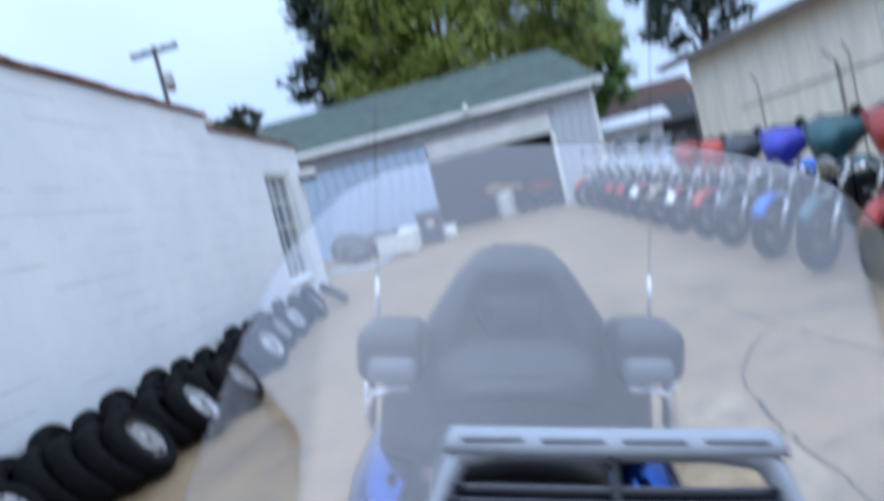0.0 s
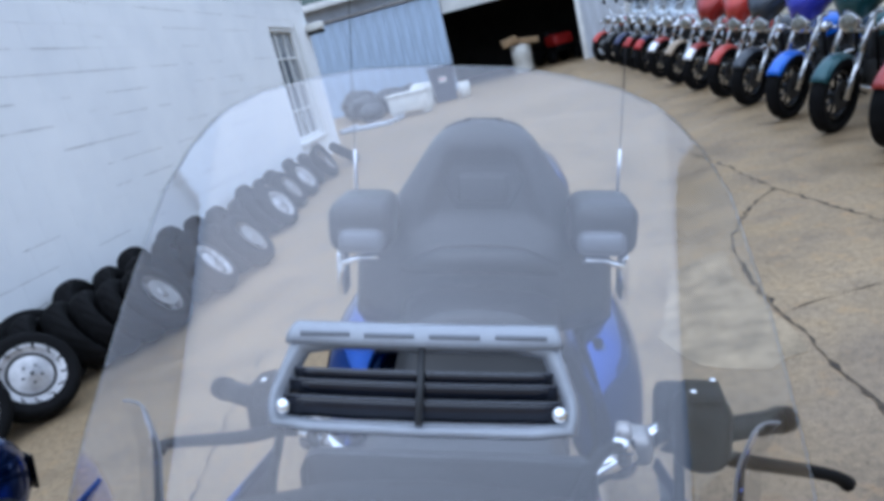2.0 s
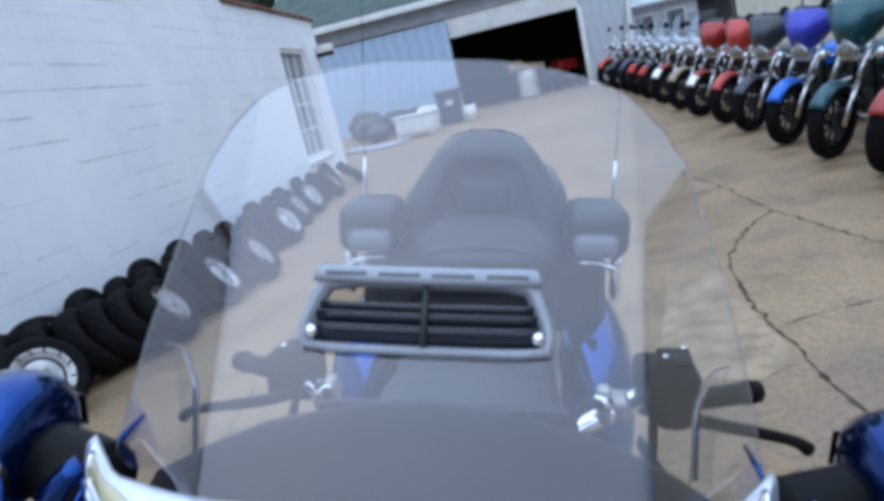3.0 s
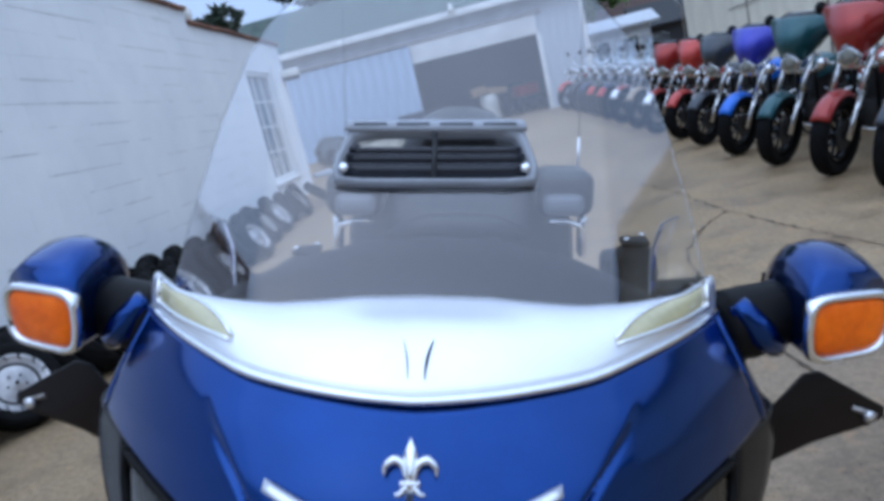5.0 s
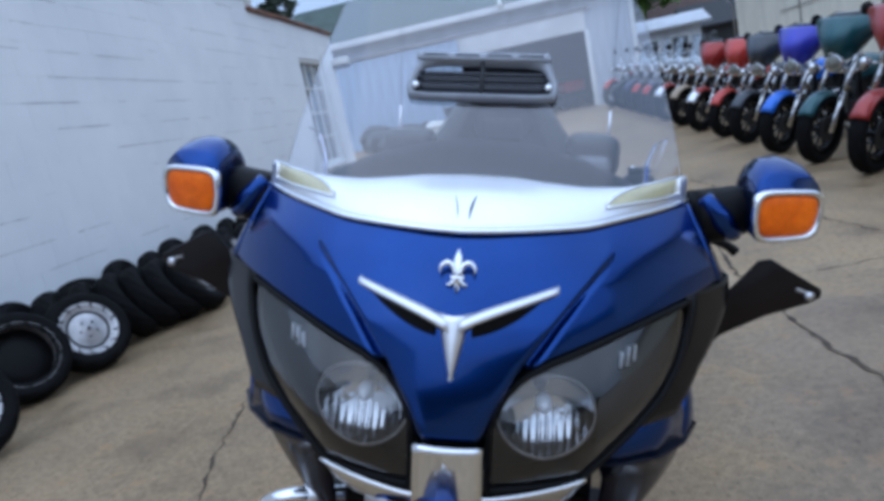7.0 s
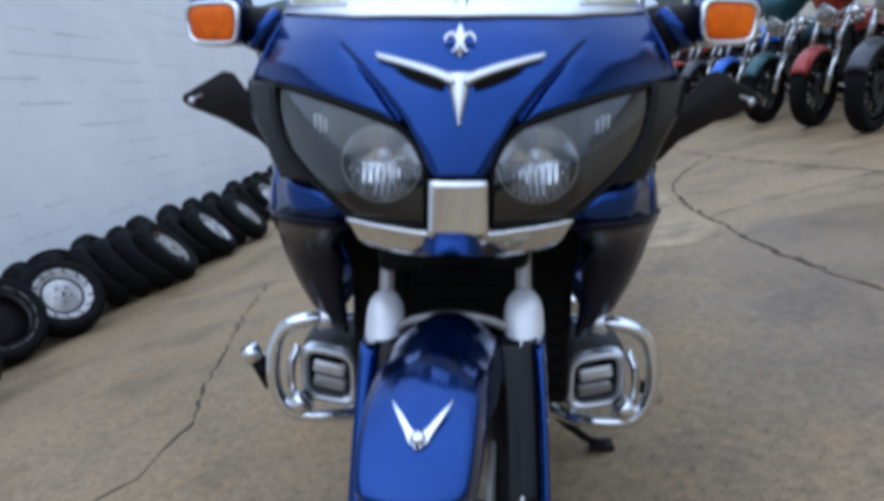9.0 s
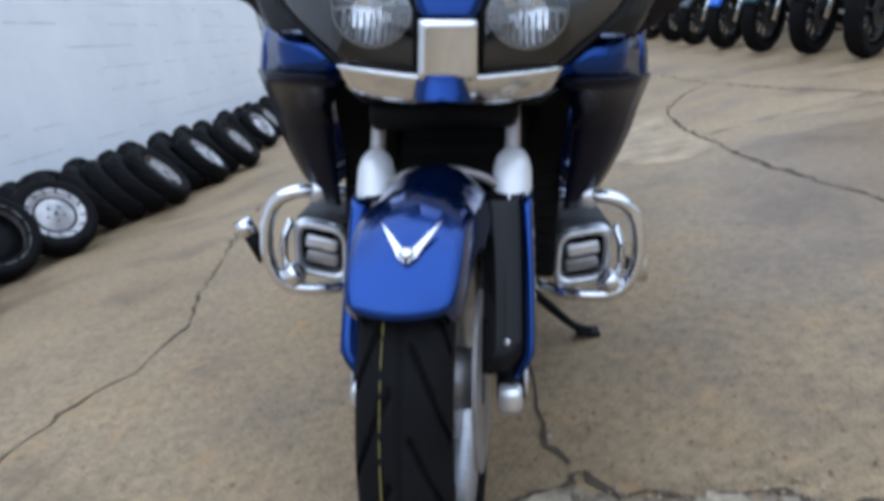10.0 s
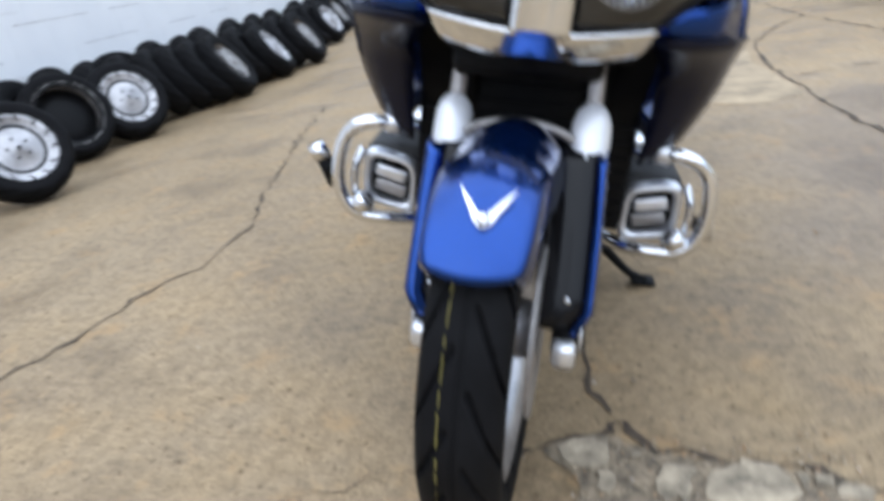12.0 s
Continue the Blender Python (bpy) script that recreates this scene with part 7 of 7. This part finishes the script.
for x, y, colour, fairing, label, tip, screen in cruiser_row:
    lean = pose(x, y, ground_z(x, y), 0, 0, -47) @ pose(0, 0, 0, 0, 8, 0)
    c = cruiser(cruiser_paint[colour], fairing, label, tip, screen, cruiser_paint["violet"] if colour == "royal" else None)
    c.matrix_world = lean


# ---- clutter before and inside the shed ----
def lumpy(r, seed, squash=0.7):
    bm = bmesh.new()
    bmesh.ops.create_icosphere(bm, subdivisions=3, radius=1.0)
    for v in bm.verts:
        p = v.co.copy()
        k = 1 + 0.25 * noise.noise(p * 1.6 + Vector((seed * 7.0, 0, 0))) + 0.10 * noise.noise(p * 5 + Vector((seed * 3.0, 0, 0)))
        v.co = Vector((p.x * r * k, p.y * r * k, max(p.z, -0.75) * r * k * squash))
    zmin = min(v.co.z for v in bm.verts)
    bmesh.ops.translate(bm, vec=(0, 0, -zmin), verts=bm.verts)
    return bm


def thing(name, bm, material, m, label, category, group=""):
    o = part(name, bm, material)
    o.matrix_world = m
    return tagged(o, label, category, group)


def on_ground(x, y, rz=0):
    return pose(x, y, ground_z(x, y), 0, 0, rz)


for i, (x, y, r) in enumerate(((-4.55, 16.6, 0.42), (-4.0, 17.0, 0.46), (-4.9, 17.3, 0.50), (-3.6, 17.6, 0.40), (-4.2, 15.9, 0.30))):
    thing("trash_bag", lumpy(r, i + 1), "trash_bag", on_ground(x, y), "full black trash bag lying by the shed", "trash bag", "trash bags")


def cooler():
    c = empty("storage_box", on_ground(-3.15, 15.4, -8), "off-white plastic box with a hinged lid", "box")
    part("body", box((0.92, 0.48, 0.36), (0, 0, 0.27), 0.03), "white_plastic", c)
    part("lid", box((0.98, 0.53, 0.06), (0, 0, 0.485), 0.02), "white_plastic", c)
    for x in (-0.36, 0.36):
        part("foot", box((0.10, 0.40, 0.10), (x, 0, 0.05), 0.01), "white_plastic", c)


cooler()
thing("dust_sheet", lumpy(0.46, 12, 0.62), "white_plastic", on_ground(-3.1, 17.0), "crumpled pale sheet over a pile", "sheet")


def wheelie_bin():
    b = empty("refuse_bin", on_ground(-2.55, 16.6, 10), "dark blue refuse bin with a small label", "bin")
    rows = [[(x * w, y * w, z) for x, y in ((-1, -1), (1, -1), (1, 1), (-1, 1))] for z, w in ((0.0, 0.24), (0.72, 0.31))]
    part("body", sheet(rows, closed=True, cap=True), "navy", b, smooth=False)
    part("lid", box((0.66, 0.66, 0.07), (0, 0, 0.757), 0.02), "navy", b)
    part("label_plate", box((0.18, 0.01, 0.12), (0, -0.305, 0.50), 0.004), "white_trim", b)
    part("label_bar", box((0.15, 0.004, 0.03), (0, -0.313, 0.51)), "red_plastic", b)


wheelie_bin()
thing("bucket", lathe([(0.0, 0.0), (0.12, 0.0), (0.15, 0.36), (0.14, 0.36), (0.115, 0.02), (0.0, 0.02)], 24, pose(0, 0, 0, 0, -90, 0)), "white_plastic", on_ground(-2.05, 16.3), "white plastic bucket by the bin", "bucket")


def plank_frame():
    p = empty("board_frame", on_ground(-4.0, 14.9, -12), "grey wooden frame lying flat before the wheels", "frame")
    for k in range(3):
        part("plank", box((1.3, 0.10, 0.05), (0, -0.3 + 0.3 * k, 0.025), 0.006), "siding", p)
    for x in (-0.6, 0.6):
        part("batten", box((0.08, 0.75, 0.04), (x, 0, 0.071), 0.006), "siding", p)


plank_frame()


def barrel():
    b = empty("waste_barrel", on_ground(-0.85, 20.2), "white drum with crumpled cardboard on top in the bay", "barrel")
    part("drum", lathe([(0.0, 0.0), (0.26, 0.0), (0.28, 0.05), (0.27, 0.4), (0.285, 0.42), (0.275, 0.75), (0.0, 0.75)], 28, pose(0, 0, 0, 0, -90, 0)), "white_plastic", b)
    part("cardboard", joined(box((0.75, 0.5, 0.16), (0.05, 0, 0.84), 0.02, pose(0, 0, 0, 0, 8, 0)), box((0.42, 0.36, 0.20), (-0.15, -0.05, 0.94), 0.02, pose(0, 0, 0, 6, -10, 15))), "cardboard", b)


barrel()


def mower(x, y, label):
    b = empty("garden_tractor", on_ground(x, y, 25), label, "tractor")
    part("hood", box((0.62, 0.7, 0.34), (0, 0, 0.62), 0.09, seg=4), "red_plastic", b)
    part("chassis", box((0.55, 1.2, 0.18), (0, 0.2, 0.38), 0.04), "black_plastic", b)
    for sx in (-1, 1):
        for yy, r in ((-0.25, 0.2), (0.7, 0.28)):
            part("wheel", lathe([(0.0, -0.08), (r * 0.9, -0.08), (r, -0.04), (r, 0.04), (r * 0.9, 0.08), (0.0, 0.08)], 20, pose(sx * 0.40, yy, r)), "rubber", b)
    part("seat", box((0.4, 0.4, 0.3), (0, 0.6, 0.75), 0.08, seg=3), "vinyl", b)


mower(0.2, 21.2, "red garden tractor parked inside the bay")

# ---- broken slab at the front wheel ----
def ragged(points, seed, step=0.03, amp=0.010):
    rnd = random.Random(seed)
    out = []
    for a, b in zip(points, points[1:] + points[:1]):
        a, b = Vector(a), Vector(b)
        n = max(1, int((b - a).length / step))
        for i in range(n):
            p = a.lerp(b, i / n)
            out.append((p.x + rnd.uniform(-amp, amp), p.y + rnd.uniform(-amp, amp)))
    return out


def slab(points, z0, z1, seed, bevel=0.0, amp=0.010, step=0.018):
    return plate(ragged(points, seed, step, amp), z1 - z0, pose(0, 0, z0), bevel)


bed = [(0.223, 0.227), (0.296, 0.182), (0.39, 0.165), (0.443, 0.162), (0.535, 0.142), (0.634, 0.118), (0.598, 0.018), (0.592, -0.05), (0.56, -0.144), (0.515, -0.26), (0.49, -0.26), (0.515, -0.14), (0.548, -0.06), (0.565, 0.0), (0.486, 0.029), (0.419, 0.011), (0.339, 0.023), (0.263, 0.012), (0.216, -0.044), (0.175, -0.052), (0.159, -0.002), (0.181, 0.079), (0.16, 0.13), (0.12, 0.16), (0.11, 0.185), (0.16, 0.215)]
part("broken_bed", slab(bed, -0.02, 0.003, 31, 0.0, 0.007), "gravel", GROUND, "gravelly broken joint", smooth=False)
stones = [
    [(0.128, 0.188), (0.182, 0.220), (0.224, 0.208), (0.218, 0.141), (0.196, 0.134), (0.167, 0.137), (0.137, 0.156)],
    [(0.206, 0.126), (0.235, 0.12), (0.224, 0.072), (0.197, 0.085)],
    [(0.313, 0.151), (0.363, 0.141), (0.344, 0.037), (0.328, 0.071), (0.31, 0.05), (0.299, 0.092)],
    [(0.386, 0.128), (0.446, 0.168), (0.498, 0.158), (0.519, 0.099), (0.498, 0.074), (0.444, 0.044), (0.416, 0.037), (0.377, 0.079)],
    [(0.513, 0.142), (0.537, 0.137), (0.528, 0.104), (0.524, 0.104)],
    [(0.551, 0.132), (0.576, 0.127), (0.565, 0.107), (0.545, 0.115)],
    [(0.579, 0.121), (0.626, 0.112), (0.615, 0.081), (0.57, 0.093)],
    [(0.552, -0.018), (0.568, -0.026), (0.525, -0.14), (0.508, -0.138)],
    [(0.234, 0.002), (0.248, 0.0), (0.238, -0.034), (0.223, -0.018)],
    [(0.20, 0.03), (0.212, 0.035), (0.214, 0.02), (0.203, 0.016)],
    [(0.565, -0.09), (0.575, -0.085), (0.572, -0.105), (0.562, -0.108)],
    [(0.262, 0.178), (0.276, 0.176), (0.272, 0.160), (0.26, 0.164)],
]
for i, pts in enumerate(stones):
    part("stone", slab(pts, -0.01, 0.0065 + 0.002 * (i % 3), 50 + i, 0.0025, 0.005, 0.014), "rubble", GROUND, smooth=False)
rnd = random.Random(77)


def pebbles():
    """Grit: small angular stones, thickest in the broken joint."""
    verts, faces = [], []
    for _ in range(1500):
        q = rnd.random()
        if q < 0.5:
            x, y = rnd.uniform(0.16, 0.62), rnd.uniform(0.0, 0.2)
        elif q < 0.62:
            x = rnd.uniform(0.50, 0.60)
            y = rnd.uniform(-0.28, 0.02)
        elif q < 0.75:
            x, y = rnd.uniform(0.1, 0.8), rnd.uniform(-0.3, 0.4)
        else:
            x, y = rnd.uniform(-1.8, 2.2), rnd.uniform(-0.6, 3.2)
        r = rnd.uniform(0.001, 0.0035) + 0.004 * rnd.random() ** 8
        n, z, a = len(verts), ground_z(x, y) + 0.003, rnd.uniform(0, 6.28)
        for k in range(4):
            w = r * rnd.uniform(0.7, 1.3)
            verts.append((x + w * math.cos(a + 1.571 * k), y + w * math.sin(a + 1.571 * k), z + r * rnd.uniform(0.0, 0.3)))
        verts += [(x + r * rnd.uniform(-0.3, 0.3), y, z + r * rnd.uniform(0.6, 1.0)), (x, y, z - r * 0.6)]
        for k in range(4):
            faces += [(n + k, n + (k + 1) % 4, n + 4), (n + (k + 1) % 4, n + k, n + 5)]
    me = bpy.data.meshes.new("pebbles")
    me.from_pydata(verts, [], faces)
    me.materials.append(MAT["grit"])
    return new("pebbles", me)


def grit_material():
    m, n, l, b = nodes_of("mixed_grit")
    g = n.new("ShaderNodeNewGeometry")
    l.new(ramp(n, l, g.outputs["Random Per Island"], [(0.0, (0.10, 0.085, 0.07)), (0.35, (0.24, 0.185, 0.12)), (0.7, (0.36, 0.29, 0.20)), (0.9, (0.34, 0.20, 0.10)), (1.0, (0.55, 0.50, 0.44))]), b.inputs["Base Color"])
    b.inputs["Roughness"].default_value = 0.85
    return m


MAT["grit"] = grit_material()
tagged(pebbles(), "loose pebbles and grit on the concrete", "pebbles", kind="stuff")
pale = [(0.72, 3.77), (1.02, 3.95), (1.00, 3.4), (1.06, 3.0), (1.08, 2.65), (0.9, 2.55), (0.66, 2.66), (0.55, 2.95), (0.62, 3.3)]
part("patch", plate(ragged(pale, 91, 0.10, 0.02), 0.0225, pose(0, 0, -0.02)), "patch", GROUND, "pale patched concrete", smooth=False)

# ---- blocks of the white wall: each its own piece near the camera, the rest joined ----
def wall_blocks():
    me = unit_mesh("block", "block", 0.0)
    H, L = 0.2, 0.4
    rnd = random.Random(15)
    near, far = [], []
    for r in range(16):
        z = 0.0 + H * r
        y = -4.0 - (L / 2 if r % 2 else 0)
        while y < 13.2:
            top = 3.2 if y + L <= 9.0 else 3.03
            clear_of = not (y + L > WIN[0] - 0.1 and y < WIN[1] + 0.2 and z + H > WIN[2] - 0.1 and z < WIN[3] + 0.05)
            if z + H <= top + 0.01 and clear_of and y + L < 13.3:
                (near if 2.6 <= y < 9.4 and len(near) < 300 else far).append((y + L / 2, z + H / 2, rnd.uniform(-0.0015, 0.0015)))
            y += L
    for y, z, d in near:
        o = new("block", me)
        o.parent, o.location, o.scale = WALL, (0.0 + d * 0.4, y, z), (0.006, L - 0.003, H - 0.003)
    rest = joined(*[box((0.006, L - 0.003, H - 0.003), (0.0 + d * 0.4, y, z)) for y, z, d in far])
    tagged(part("block_work", rest, "block", WALL, smooth=False), kind="stuff")
    # crumbled joints
    gaps = []
    for _ in range(200):
        r, y = rnd.randrange(2, 16), rnd.uniform(1.0, 12.5)
        ln, z = rnd.uniform(0.12, 0.8), H * r
        if y + ln > WIN[0] - 0.3 and z > WIN[2] - 0.2:
            continue
        pts, k = [], max(3, int(ln / 0.03))
        up = [(y + ln * i / k, z + rnd.uniform(0.0005, 0.005)) for i in range(k + 1)]
        dn = [(y + ln * i / k, z - rnd.uniform(0.0005, 0.004)) for i in range(k + 1)]
        b = sheet([[(0.0046, a, c) for a, c in up], [(0.0046, a, c) for a, c in dn]])
        gaps.append(b)
    tagged(part("crumbled_joint", joined(*gaps), "mortar", WALL, smooth=False), kind="stuff")


wall_blocks()
